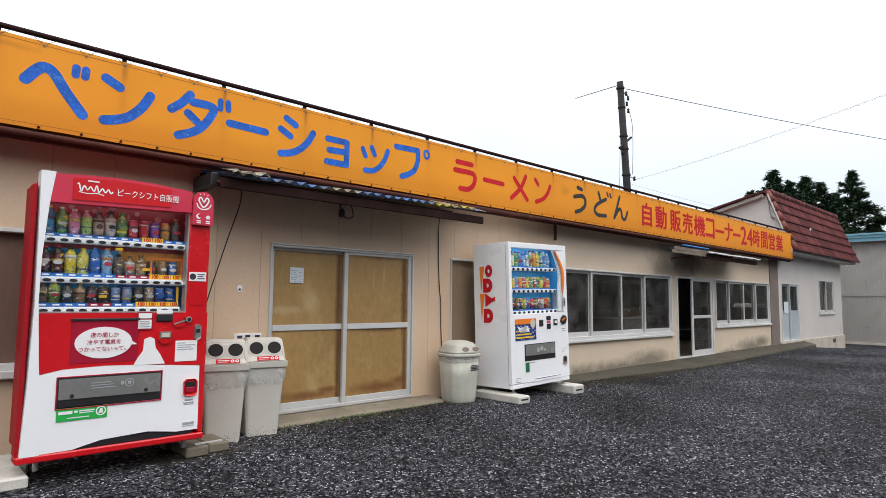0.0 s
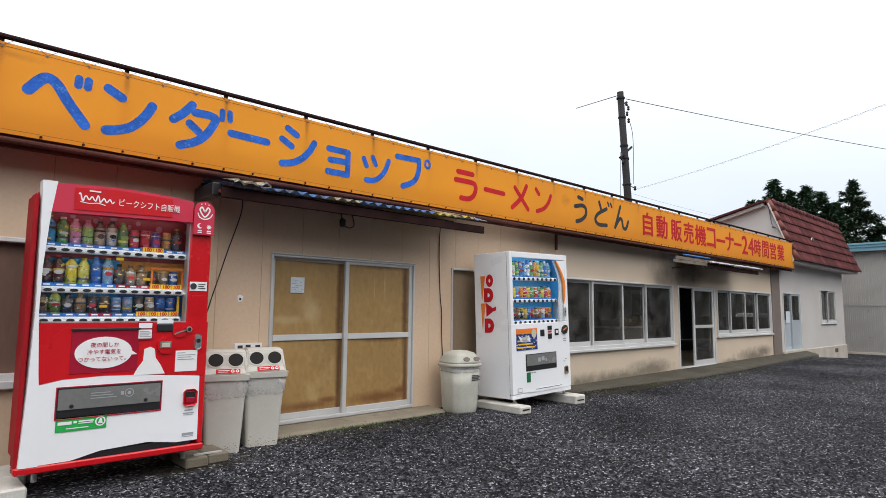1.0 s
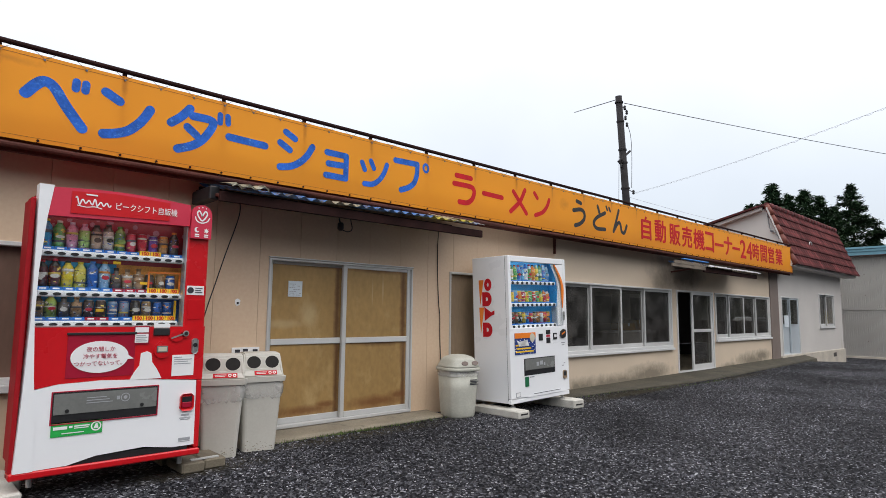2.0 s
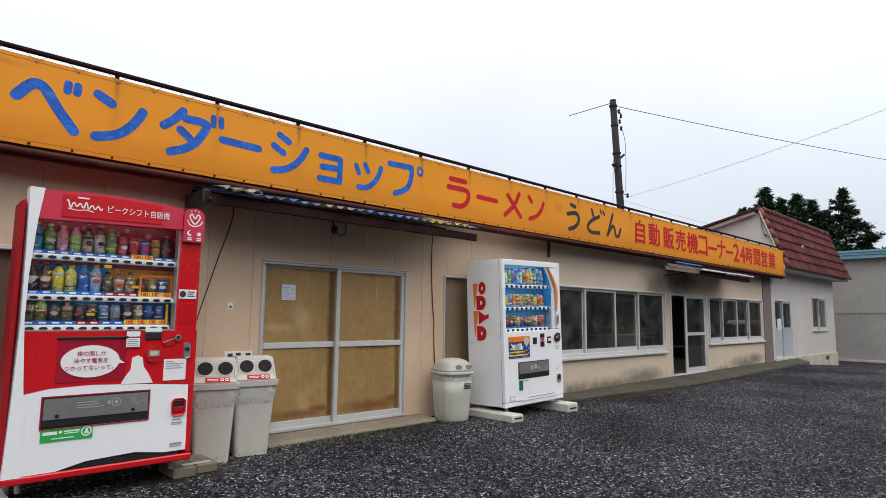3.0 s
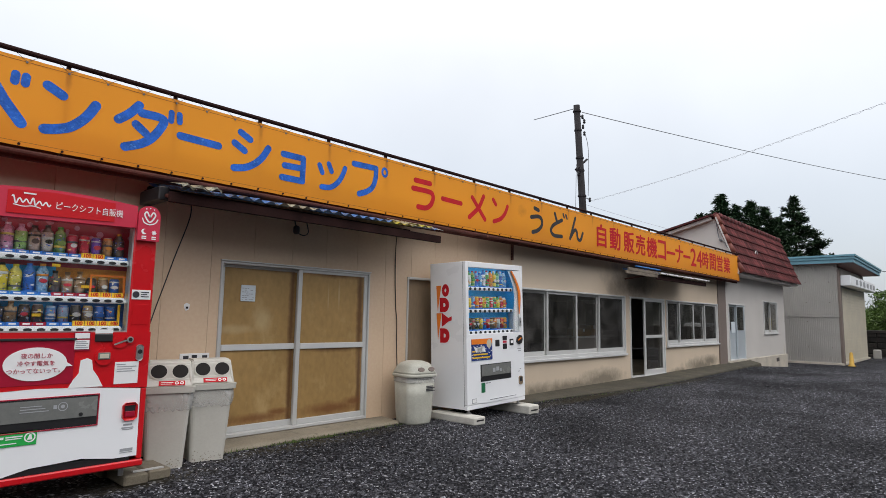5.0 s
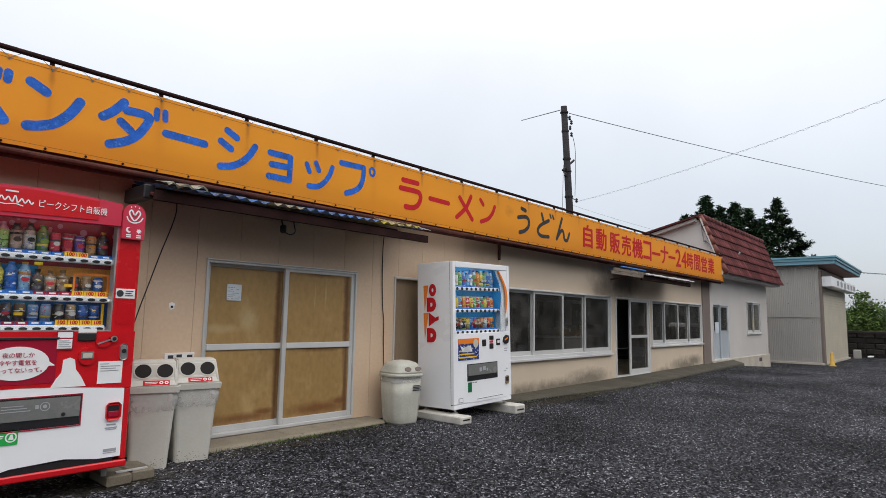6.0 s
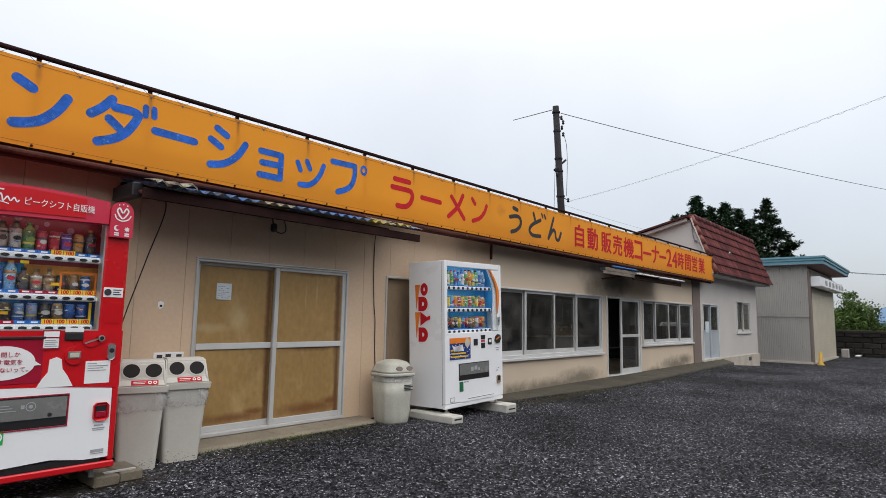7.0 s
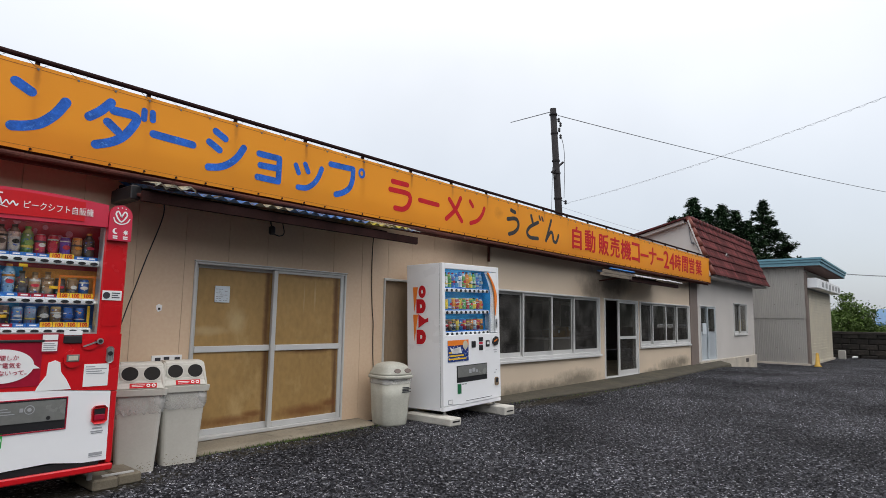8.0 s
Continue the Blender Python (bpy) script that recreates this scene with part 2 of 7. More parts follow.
M["rust"] = surf("rust_brown_steel", (0.085, 0.030, 0.024), 0.8, 0.0, spec=0.15, var=0.3, big=3, fine=60, bump=0.2, alt=(0.16, 0.075, 0.05), alt_at=0.6)
M["pipe"] = surf("dark_rusty_pipe", (0.030, 0.014, 0.013), 0.9, 0.0, var=0.3, big=5, fine=60, bump=0.2, spec=0.1, alt=(0.05, 0.019, 0.015), alt_at=0.6)
M["soffit"] = surf("mauve_brown_soffit", (0.22, 0.13, 0.11), 0.75, var=0.12, big=1, fine=30, bump=0.08)
M["pillar"] = surf("brown_grey_pillar", (0.19, 0.15, 0.13), 0.8, var=0.12, big=1.5, fine=50, bump=0.2)
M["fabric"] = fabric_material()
M["blue_paint"] = surf("brushed_blue_paint", (0.020, 0.125, 0.54), 0.6, spec=0.25, var=0.28, big=9, fine=60, bump=0.05, alt=(0.09, 0.29, 0.74), alt_at=0.58)
M["pink_dot"] = surf("dusty_pink_print", (0.52, 0.20, 0.28), 0.5, var=0.1, bump=0.0)
M["dark_green"] = surf("dark_green_label", (0.012, 0.15, 0.06), 0.5, var=0.1, bump=0.0)
M["seam"] = surf("dark_orange_stitching", (0.36, 0.12, 0.012), 0.7, var=0.2, big=20, bump=0.0)
M["red_paint"] = surf("brushed_red_paint", (0.55, 0.013, 0.022), 0.6, spec=0.2, var=0.12, big=9, fine=60, bump=0.04)
M["black_paint"] = surf("brushed_charcoal_paint", (0.040, 0.041, 0.048), 0.6, spec=0.2, var=0.15, big=9, fine=60, bump=0.04)
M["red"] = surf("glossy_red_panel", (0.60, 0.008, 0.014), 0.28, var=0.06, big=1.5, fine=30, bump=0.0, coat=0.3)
# darker copy of the red: shade on the machine's flank put into the colour
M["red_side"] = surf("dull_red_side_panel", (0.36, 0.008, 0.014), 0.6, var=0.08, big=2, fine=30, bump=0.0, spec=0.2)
M["red_head"] = surf("faded_red_panel", (0.62, 0.03, 0.07), 0.4, var=0.06, big=2, fine=30, bump=0.0)
M["deep_red"] = surf("deep_red_panel", (0.36, 0.006, 0.03), 0.35, var=0.08, big=2, fine=30, bump=0.0)
M["white"] = surf("glossy_white_panel", (0.89, 0.90, 0.92), 0.3, var=0.025, big=1.5, fine=30, bump=0.0, coat=0.2)
M["print"] = surf("white_print", (0.86, 0.86, 0.86), 0.5, var=0.02, bump=0.0)
M["plastic"] = surf("off_white_bin_plastic", (0.58, 0.56, 0.505), 0.5, var=0.06, big=3, fine=60, bump=0.03)
M["plastic2"] = surf("cream_bin_plastic", (0.50, 0.495, 0.43), 0.5, var=0.12, big=5, fine=60, bump=0.03)
M["hole"] = surf("black_bin_hole", (0.012, 0.01, 0.009), 0.8, var=0.2, bump=0.0)
M["black"] = surf("black_plastic", (0.016, 0.016, 0.018), 0.45, var=0.2, bump=0.0)
M["rubber"] = surf("black_cable", (0.02, 0.019, 0.02), 0.6, var=0.2, bump=0.0)
M["smoke"] = surf("smoked_flap", (0.19, 0.195, 0.185), 0.25, var=0.1, big=4, bump=0.0, coat=0.3)
M["steel"] = surf("plain_steel", (0.55, 0.55, 0.55), 0.35, 0.8, var=0.1, big=6, bump=0.02)
M["green"] = surf("green_sticker", (0.02, 0.42, 0.075), 0.45, var=0.04, bump=0.0)
M["blue"] = surf("blue_shelf_card", (0.02, 0.16, 0.55), 0.5, var=0.15, big=5, bump=0.0)
M["sky_blue"] = surf("bright_blue_backing", (0.03, 0.38, 0.80), 0.5, var=0.12, big=5, bump=0.0)
M["yellow"] = surf("yellow_tag", (0.90, 0.55, 0.02), 0.5, var=0.05, bump=0.0)
M["orange"] = surf("orange_print", (0.85, 0.22, 0.02), 0.45, var=0.06, big=4, bump=0.0)
M["gold"] = surf("amber_backing", (0.75, 0.33, 0.05), 0.5, var=0.25, big=6, bump=0.0)
M["ink"] = surf("dark_ink", (0.03, 0.03, 0.04), 0.6, var=0.1, bump=0.0)
M["grey_ink"] = surf("grey_ink", (0.35, 0.36, 0.38), 0.6, var=0.1, bump=0.0)
M["magenta_ink"] = surf("crimson_ink", (0.42, 0.02, 0.06), 0.6, var=0.1, bump=0.0)
M["paper"] = surf("weathered_paper", (0.66, 0.72, 0.76), 0.7, var=0.06, big=12, bump=0.03)
M["tile"] = surf("dark_red_roof_tile", (0.105, 0.026, 0.027), 0.85, var=0.5, big=7, fine=40, bump=0.3, alt=(0.035, 0.022, 0.020), alt_at=0.52, rnd=0.42, spec=0.2)
M["tile_edge"] = surf("orange_red_verge_tile", (0.16, 0.042, 0.028), 0.65, var=0.25, big=4, fine=40, bump=0.2, alt=(0.16, 0.06, 0.05), alt_at=0.58, rnd=0.15)
M["shed"] = surf("pale_grey_corrugated_steel", (0.43, 0.41, 0.38), 0.55, 0.1, var=0.06, big=1.0, fine=30, bump=0.03)
M["shed_blue"] = surf("blue_grey_roof_steel", (0.16, 0.34, 0.42), 0.5, 0.1, var=0.08, big=2, bump=0.03)
M["shutter"] = surf("cream_roller_shutter", (0.60, 0.55, 0.44), 0.55, var=0.08, big=2, bump=0.03)
M["door_blue"] = surf("pale_blue_grey_door", (0.52, 0.57, 0.61), 0.45, 0.2, var=0.04, big=2, bump=0.02)
M["curtain"] = surf("yellow_curtain", (0.60, 0.5, 0.16), 0.8, var=0.1, bump=0.05)
M["stone"] = surf("dark_stone_wall", (0.024, 0.020, 0.017), 0.95, var=0.5, big=2, fine=30, bump=0.5, alt=(0.075, 0.07, 0.062), alt_at=0.6, rnd=0.35)
M["pole"] = surf("dark_utility_pole", (0.036, 0.034, 0.036), 0.9, var=0.2, big=2, fine=40, bump=0.1, spec=0.15)
M["wire"] = surf("grey_wire", (0.13, 0.135, 0.145), 0.6, var=0.1, bump=0.0)
M["pale_wire"] = surf("pale_grey_wire", (0.42, 0.43, 0.45), 0.6, var=0.1, bump=0.0)
M["bark"] = surf("tree_bark", (0.07, 0.05, 0.035), 0.9, var=0.3, big=4, bump=0.4)
M["needles"] = surf("dark_conifer_foliage", (0.034, 0.062, 0.030), 0.7, var=0.5, big=0.9, fine=6, bump=0.0, spec=0.2)
M["leaves"] = surf("fresh_green_foliage", (0.085, 0.14, 0.03), 0.6, var=0.4, big=0.8, fine=6, bump=0.0, spec=0.25)
# pale patches on the unseen backdrop brighten what the panes mirror
M["unseen_backdrop"] = surf("dark_far_woods", (0.06, 0.066, 0.055), 0.95, var=0.7, big=0.3, fine=2, bump=0.0, spec=0.0, alt=(0.34, 0.33, 0.31), alt_at=0.53)
M["hill"] = surf("distant_wooded_hill", (0.075, 0.105, 0.05), 0.9, var=0.35, big=0.25, fine=2, bump=0.0, spec=0.1)
M["car_paint"] = surf("silver_grey_car_paint", (0.30, 0.31, 0.32), 0.35, 0.3, var=0.05, bump=0.0, coat=0.4)
M["blue_roof"] = surf("blue_tiled_roof", (0.05, 0.14, 0.27), 0.5, var=0.2, big=1, bump=0.05)
M["awning"] = surf("grimy_corrugated_plastic", (0.28, 0.27, 0.20), 0.5, var=0.3, big=6, bump=0.05, alt=(0.08, 0.07, 0.045), alt_at=0.47)
M["awning_blue"] = surf("blue_corrugated_plastic", (0.045, 0.16, 0.42), 0.55, var=0.25, big=6, bump=0.03, alt=(0.045, 0.042, 0.028), alt_at=0.46)
M["awning_yellow"] = surf("yellowed_corrugated_plastic", (0.34, 0.30, 0.03), 0.55, var=0.25, big=6, bump=0.03, alt=(0.05, 0.05, 0.02), alt_at=0.5)
M["old_board"] = surf("weathered_plank", (0.19, 0.155, 0.12), 0.85, var=0.3, big=4, fine=50, bump=0.3, grain=(0.3, 1, 3), alt=(0.07, 0.055, 0.045), alt_at=0.55)
M["awning_rim"] = surf("bright_blue_plastic", (0.03, 0.20, 0.58), 0.5, var=0.2, big=6, bump=0.02)
M["moss"] = surf("weeds", (0.08, 0.12, 0.025), 0.8, var=0.4, big=8, bump=0.0)
for key, col in (("awning", (0.5, 0.47, 0.38)), ("awning_blue", (0.25, 0.4, 0.65)), ("awning_yellow", (0.6, 0.55, 0.15))):
    translucent(M[key], col, 0.03)


def lamp_material(name, col, strength):
    m = bpy.data.materials.new(name)
    m.use_nodes = True
    q = m.node_tree.nodes["Principled BSDF"]
    q.inputs["Emission Color"].default_value, q.inputs["Emission Strength"].default_value = (*col, 1), strength
    return m


M["tube_light"] = lamp_material("lit_fluorescent_tube", (1.0, 0.98, 0.94), 6.0)
M["dim_tube"] = lamp_material("dim_fluorescent_tube", (1.0, 0.96, 0.9), 3.2)
M["film"] = glass("thin_bin_liner", (0.92, 0.92, 0.92), 0.26, (0.86, 0.85, 0.83))
M["cone"] = surf("ochre_guard_post", (0.55, 0.33, 0.05), 0.6, var=0.15, big=6, bump=0.05)


# ---- mesh helpers ----
def part(name, bm, material, parent=None, label="", smooth=False):
    """Links a bmesh as one mesh object, under a thing or a part where one is given. Tiny prints and specks count as stuff."""
    me = bpy.data.meshes.new(name)
    bmesh.ops.recalc_face_normals(bm, faces=bm.faces)
    bm.to_mesh(me)
    bm.free()
    me.materials.append(M[material])
    if smooth:
        for f in me.polygons:
            f.use_smooth = True
    ob = new(name, me)
    if parent:
        ob.parent = parent
    return tagged(ob, label, kind="stuff" if name.endswith(("_bars", "_print", "_marks", "_specks", "_dots", "_ties", "_screws", "_studs", "_lettering")) else "")


def twin(ob, name, m, parent=None):
    """Another object on the same mesh."""
    o = new(name, ob.data)
    o.parent = parent or ob.parent
    o.matrix_basis = m
    return o


def thing(name, m, label, category, group="", kind=""):
    ob = new(name)
    ob.matrix_basis = m
    ob.empty_display_size = 0.1
    return tagged(ob, label, category, group, kind)


def box(bm, a, b, bevel=0.0, seg=1):
    r = bmesh.ops.create_cube(bm, size=1)
    vs = r["verts"]
    for v in vs:
        v.co = Vector([(a[i] + b[i]) / 2 + v.co[i] * (b[i] - a[i]) for i in range(3)])
    if bevel:
        es = list({e for v in vs for e in v.link_edges})
        bmesh.ops.bevel(bm, geom=es, offset=bevel, segments=seg, profile=0.5, affect="EDGES")
    return bm


def boxes(*items, bevel=0.0):
    bm = bmesh.new()
    for a, b in items:
        box(bm, a, b, bevel)
    return bm


def rod(bm, p, q, r, r2=None, n=10):
    p, q = Vector(p), Vector(q)
    d = q - p
    m = Matrix.Translation((p + q) / 2) @ d.to_track_quat("Z", "Y").to_matrix().to_4x4()
    bmesh.ops.create_cone(bm, cap_ends=True, segments=n, radius1=r, radius2=r if r2 is None else r2, depth=d.length, matrix=m)
    return bm


def prism(bm, pts, y0, y1, axis="y"):
    """A polygon of (a, z) points pushed from y0 to y1 along y (a is x) or along x (a is y)."""
    def at(a, z, d):
        return (a, d, z) if axis == "y" else (d, a, z)
    f = [bm.verts.new(at(a, z, y0)) for a, z in pts]
    g = [bm.verts.new(at(a, z, y1)) for a, z in pts]
    bm.faces.new(f)
    bm.faces.new(g[::-1])
    for i in range(len(pts)):
        j = (i + 1) % len(pts)
        bm.faces.new((f[j], f[i], g[i], g[j]))
    return bm


def lathe(bm, prof, centre=(0, 0, 0), n=14):
    """A body turned round the z axis from (radius, height) pairs."""
    rings = []
    for r, z in prof:
        rings.append([bm.verts.new((centre[0] + r * math.cos(2 * math.pi * i / n), centre[1] + r * math.sin(2 * math.pi * i / n), centre[2] + z)) for i in range(n)])
    for a, b in zip(rings, rings[1:]):
        for i in range(n):
            bm.faces.new((a[i], a[(i + 1) % n], b[(i + 1) % n], b[i]))
    bm.faces.new(rings[0][::-1])
    bm.faces.new(rings[-1])
    return bm


def smooth_line(pts, n=6):
    """Points of a soft curve through the given ones."""
    p = [Vector(q) for q in pts]
    if len(p) < 3:
        return p
    p = [2 * p[0] - p[1]] + p + [2 * p[-1] - p[-2]]
    out = []
    for i in range(1, len(p) - 2):
        for k in range(n):
            t = k / n
            a, b, c, d = p[i - 1:i + 3]
            out.append(0.5 * ((2 * b) + (c - a) * t + (2 * a - 5 * b + 4 * c - d) * t * t + (3 * b - a - 3 * c + d) * t ** 3))
    return out + [p[-2]]


def stroke(bm, pts, w, y, thick=0.002, round_ends=True):
    """A brush stroke of width w in the xz plane at y, with round ends."""
    p = pts
    n = len(p)
    left, right = [], []
    for i in range(n):
        d = (p[min(i + 1, n - 1)] - p[max(i - 1, 0)]).normalized()
        q = Vector((-d.y, d.x)) * w / 2
        left.append(p[i] + q)
        right.append(p[i] - q)
    def cap(c, d):
        a0 = math.atan2(d.y, d.x)
        return [c + Vector((math.cos(a0 + t), math.sin(a0 + t))) * w / 2 for t in [math.pi / 2 - math.pi * k / 6 for k in range(1, 6)]]
    end = cap(p[-1], (p[-1] - p[-2]).normalized()) if round_ends else []
    start = cap(p[0], (p[0] - p[1]).normalized()) if round_ends else []
    V = lambda q: bm.verts.new((q.x, y, q.y))
    L, Rr, E, S = [V(q) for q in left], [V(q) for q in right], [V(q) for q in end], [V(q) for q in start]
    for i in range(n - 1):
        bm.faces.new((L[i], L[i + 1], Rr[i + 1], Rr[i]))
    if E:
        bm.faces.new([L[-1]] + E + [Rr[-1]])
        bm.faces.new([Rr[0]] + S + [L[0]])
    return bm


def tube(bm, pts, r, n=6):
    """A pipe along a line of points."""
    rings = []
    for i, p in enumerate(pts):
        d = (Vector(pts[min(i + 1, len(pts) - 1)]) - Vector(pts[max(i - 1, 0)])).normalized()
        a = d.orthogonal().normalized() if abs(d.z) > 0.9 else d.cross(Vector((0, 0, 1))).normalized()
        b = d.cross(a)
        rings.append([bm.verts.new(Vector(p) + (a * math.cos(2 * math.pi * k / n) + b * math.sin(2 * math.pi * k / n)) * r) for k in range(n)])
    for p, q in zip(rings, rings[1:]):
        for k in range(n):
            bm.faces.new((p[k], p[(k + 1) % n], q[(k + 1) % n], q[k]))
    return bm


def disc(bm, c, r, y0, y1, rz=None, n=20):
    rz = rz or r
    return prism(bm, [(c[0] + r * math.cos(2 * math.pi * i / n), c[1] + rz * math.sin(2 * math.pi * i / n)) for i in range(n)], y0, y1)


def lettering(name, body, material, parent, x, z, height, y, squeeze=1.0, weight=0.0, align="LEFT", basis=None):
    """Words in the built-in font, standing in the xz plane and facing -y."""
    cu = bpy.data.curves.new(name, "FONT")
    cu.body, cu.size, cu.align_x, cu.offset, cu.extrude = body, height * 1.12, align, weight, 0.0008
    tmp = bpy.data.objects.new(name, cu)
    scene.collection.objects.link(tmp)
    bpy.context.view_layer.update()
    me = bpy.data.meshes.new_from_object(tmp.evaluated_get(bpy.context.evaluated_depsgraph_get()))
    bpy.data.objects.remove(tmp)
    bpy.data.curves.remove(cu)
    me.transform((basis or Matrix()) @ Matrix.Translation((x, y, z)) @ Matrix.Rotation(math.pi / 2, 4, "X") @ Matrix.Diagonal((squeeze, 1, 1, 1)))
    me.materials.clear()
    me.materials.append(M[material])
    ob = new(name, me)
    ob.parent = parent
    return ob


def cut_rects(x0, x1, z0, z1, holes):
    """The rectangles of a wall piece that are left round its openings."""
    out = []
    xs = sorted({x0, x1, *[min(max(h[i], x0), x1) for h in holes for i in (0, 1)]})
    for a, b in zip(xs, xs[1:]):
        if b - a < 1e-4:
            continue
        zs = [(z0, z1)]
        for h in holes:
            if h[0] < (a + b) / 2 < h[1]:
                nz = []
                for p, q in zs:
                    if h[2] > p:
                        nz.append((p, min(q, h[2])))
                    if h[3] < q:
                        nz.append((max(p, h[3]), q))
                zs = [(p, q) for p, q in nz if q - p > 1e-4]
        out += [(a, b, p, q) for p, q in zs]
    return out


# ---- ground ----
def ground_z(x):
    return 0.0 if x < 19 else (-0.3 * (x - 19) / 5.4 if x < 24.4 else -0.3)


def build_ground():
    xs = [-600, -150, -40, -10, 0, 6, 12, 16, 19, 20.8, 22.6, 24.4, 30, 40, 80, 200, 900]
    ys = [-600, -150, -40, -15, -6, -3, 0, 6, 20, 80, 600]
    bm = bmesh.new()
    g = [[bm.verts.new((x, y, ground_z(x))) for y in ys] for x in xs]
    for i in range(len(xs) - 1):
        for j in range(len(ys) - 1):
            bm.faces.new((g[i][j], g[i + 1][j], g[i + 1][j + 1], g[i][j + 1]))
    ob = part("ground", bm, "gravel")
    tagged(ob, "dark wet crushed gravel yard before the shop", "ground", kind="structure")


build_ground()


def concrete_apron():
    t = thing("apron", pose(0, 0, 0), "weathered concrete step along the shop wall", "step", kind="structure")
    def slab(name, edge, mat="concrete"):
        bm = bmesh.new()
        top, low = [], []
        n = len(edge)
        up = lambda x: 0.032 + max(0, x - 8) * 0.002
        rows = []
        for x, y in edge:
            zt = up(x)
            rows.append([bm.verts.new(c) for c in ((x, 0.0, 0.05 + max(0, x - 8) * 0.0075), (x, y + 0.03, zt), (x, y, zt - 0.02), (x, y - 0.012, ground_z(x) - 0.06))])
        for a, b in zip(rows, rows[1:]):
            for k in range(3):
                bm.faces.new((a[k], b[k], b[k + 1], a[k + 1]))
        for r in (rows[0], rows[-1]):
            q = bm.verts.new((r[0].co.x, 0, r[3].co.z))
            bm.faces.new((*r, q))
        part(name, bm, mat, t)
    jit = random.Random(3)
    def edge(pts, step=0.18):
        out = []
        for (xa, ya), (xb, yb) in zip(pts, pts[1:]):
            k = max(1, int((xb - xa) / step))
            out += [(xa + (xb - xa) * i / k, ya + (yb - ya) * i / k + jit.uniform(-0.008, 0.008)) for i in range(k)]
        return out + [pts[-1]]
    slab("slab", edge([(2.74, -0.35), (3.7, -0.315), (4.95, -0.305)]))
    slab("slab", edge([(6.95, -0.34), (8.4, -0.37), (10.2, -0.55), (11.0, -0.63), (13.0, -0.62), (14.5, -0.55), (18.3, -0.40), (19.9, -0.36)]), "mossy")


concrete_apron()


# ---- main building ----
HOLES = [(-1.4, 0.98, 0.66, 1.74), (2.79, 4.685, 0.06, 1.768), (5.33, 7.05, 0.06, 1.768), (7.72, 11.55, 0.60, 1.76), (11.79, 13.58, 0.085, 1.76), (13.68, 17.2, 0.70, 1.757)]
PANEL_END = 7.62


def main_walls():
    # front, far half: painted mortar, 15 cm thick
    bm = bmesh.new()
    for a, b, p, q in cut_rects(PANEL_END, 17.27, -0.1, 2.62, HOLES):
        box(bm, (a, 0, p), (b, 0.15, q))
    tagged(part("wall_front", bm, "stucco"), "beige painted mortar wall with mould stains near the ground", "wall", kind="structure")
    # front, near half: backing with boards on it
    w = thing("wall_boarded", pose(0, 0, 0), "beige painted board wall with upright joints", "wall", kind="structure")
    bm = bmesh.new()
    for a, b, p, q in cut_rects(-3.0, PANEL_END, -0.1, 2.62, HOLES):
        box(bm, (a, 0.02, p), (b, 0.15, q))
    part("backing", bm, "soffit", w)
    x = 0.882 - 9 * 0.4515
    while x < PANEL_END - 0.02:
        b = min(x + 0.4515, PANEL_END)
        bm = bmesh.new()
        for a, c, p, q in cut_rects(max(x, -3.0) + 0.0016, b - 0.0016, -0.05, 2.62, HOLES):
            box(bm, (a, 0.0, p), (c, 0.02, q))
        if bm.verts:
            part("wall_panel", bm, "panel", w)
        else:
            bm.free()
        x += 0.4515
    # other outer walls
    tagged(part("wall_back", boxes(((-3.0, 6.0, -0.4), (18.0, 6.15, 2.62))), "stucco"), "plain back wall of the shop", "wall", kind="structure")
    tagged(part("wall_side", boxes(((-3.15, 0, -0.4), (-3.0, 6.15, 2.62))), "stucco"), "plain end wall of the shop", "wall", kind="structure")
    tagged(part("wall_partition", boxes(((7.5, 0.15, -0.1), (7.6, 6.0, 2.62))), "inside"), "plain wall between two rooms", "wall", kind="structure")
    tagged(part("pillar", boxes(((17.275, -0.03, -0.2), (17.90, 0.9, 2.62)), bevel=0.008), "pillar"), "brown-grey corner pillar at the end of the shop wall", "pillar", kind="structure")
    tagged(part("floor", boxes(((7.6, 0.15, -0.05), (17.9, 6.0, 0.075))), "concrete"), "dark concrete floor inside the shop", "floor", kind="structure")
    tagged(part("ceiling", boxes(((-3.0, 0.15, 2.45), (17.9, 6.0, 2.50))), "inside"), "plain low ceiling of the shop", "ceiling", kind="structure")
    tagged(part("wall_inner", boxes(((7.6, 3.6, 0.075), (17.27, 3.7, 2.45))), "inside"), "grey-brown wall at the back of the shop room", "wall", kind="structure")
    r = thing("roof", pose(0, 0, 0), "low flat steel roof of the shop", "roof", kind="structure")
    part("deck", boxes(((-3.2, -0.26, 2.62), (18.05, 6.2, 2.70))), "rust", r)
    part("soffit", boxes(((-3.2, -0.30, 2.50), (18.05, -0.002, 2.53))), "soffit", r)


main_walls()


def corner_bars(x0, x1, z0, z1, w, y0, y1, top=None, bottom=None):
    t, b = top or w, bottom or w
    return [((x0, y0, z0), (x0 + w, y1, z1)), ((x1 - w, y0, z0), (x1, y1, z1)), ((x0 + w, y0, z1 - t), (x1 - w, y1, z1)), ((x0 + w, y0, z0), (x1 - w, y1, z0 + b))]


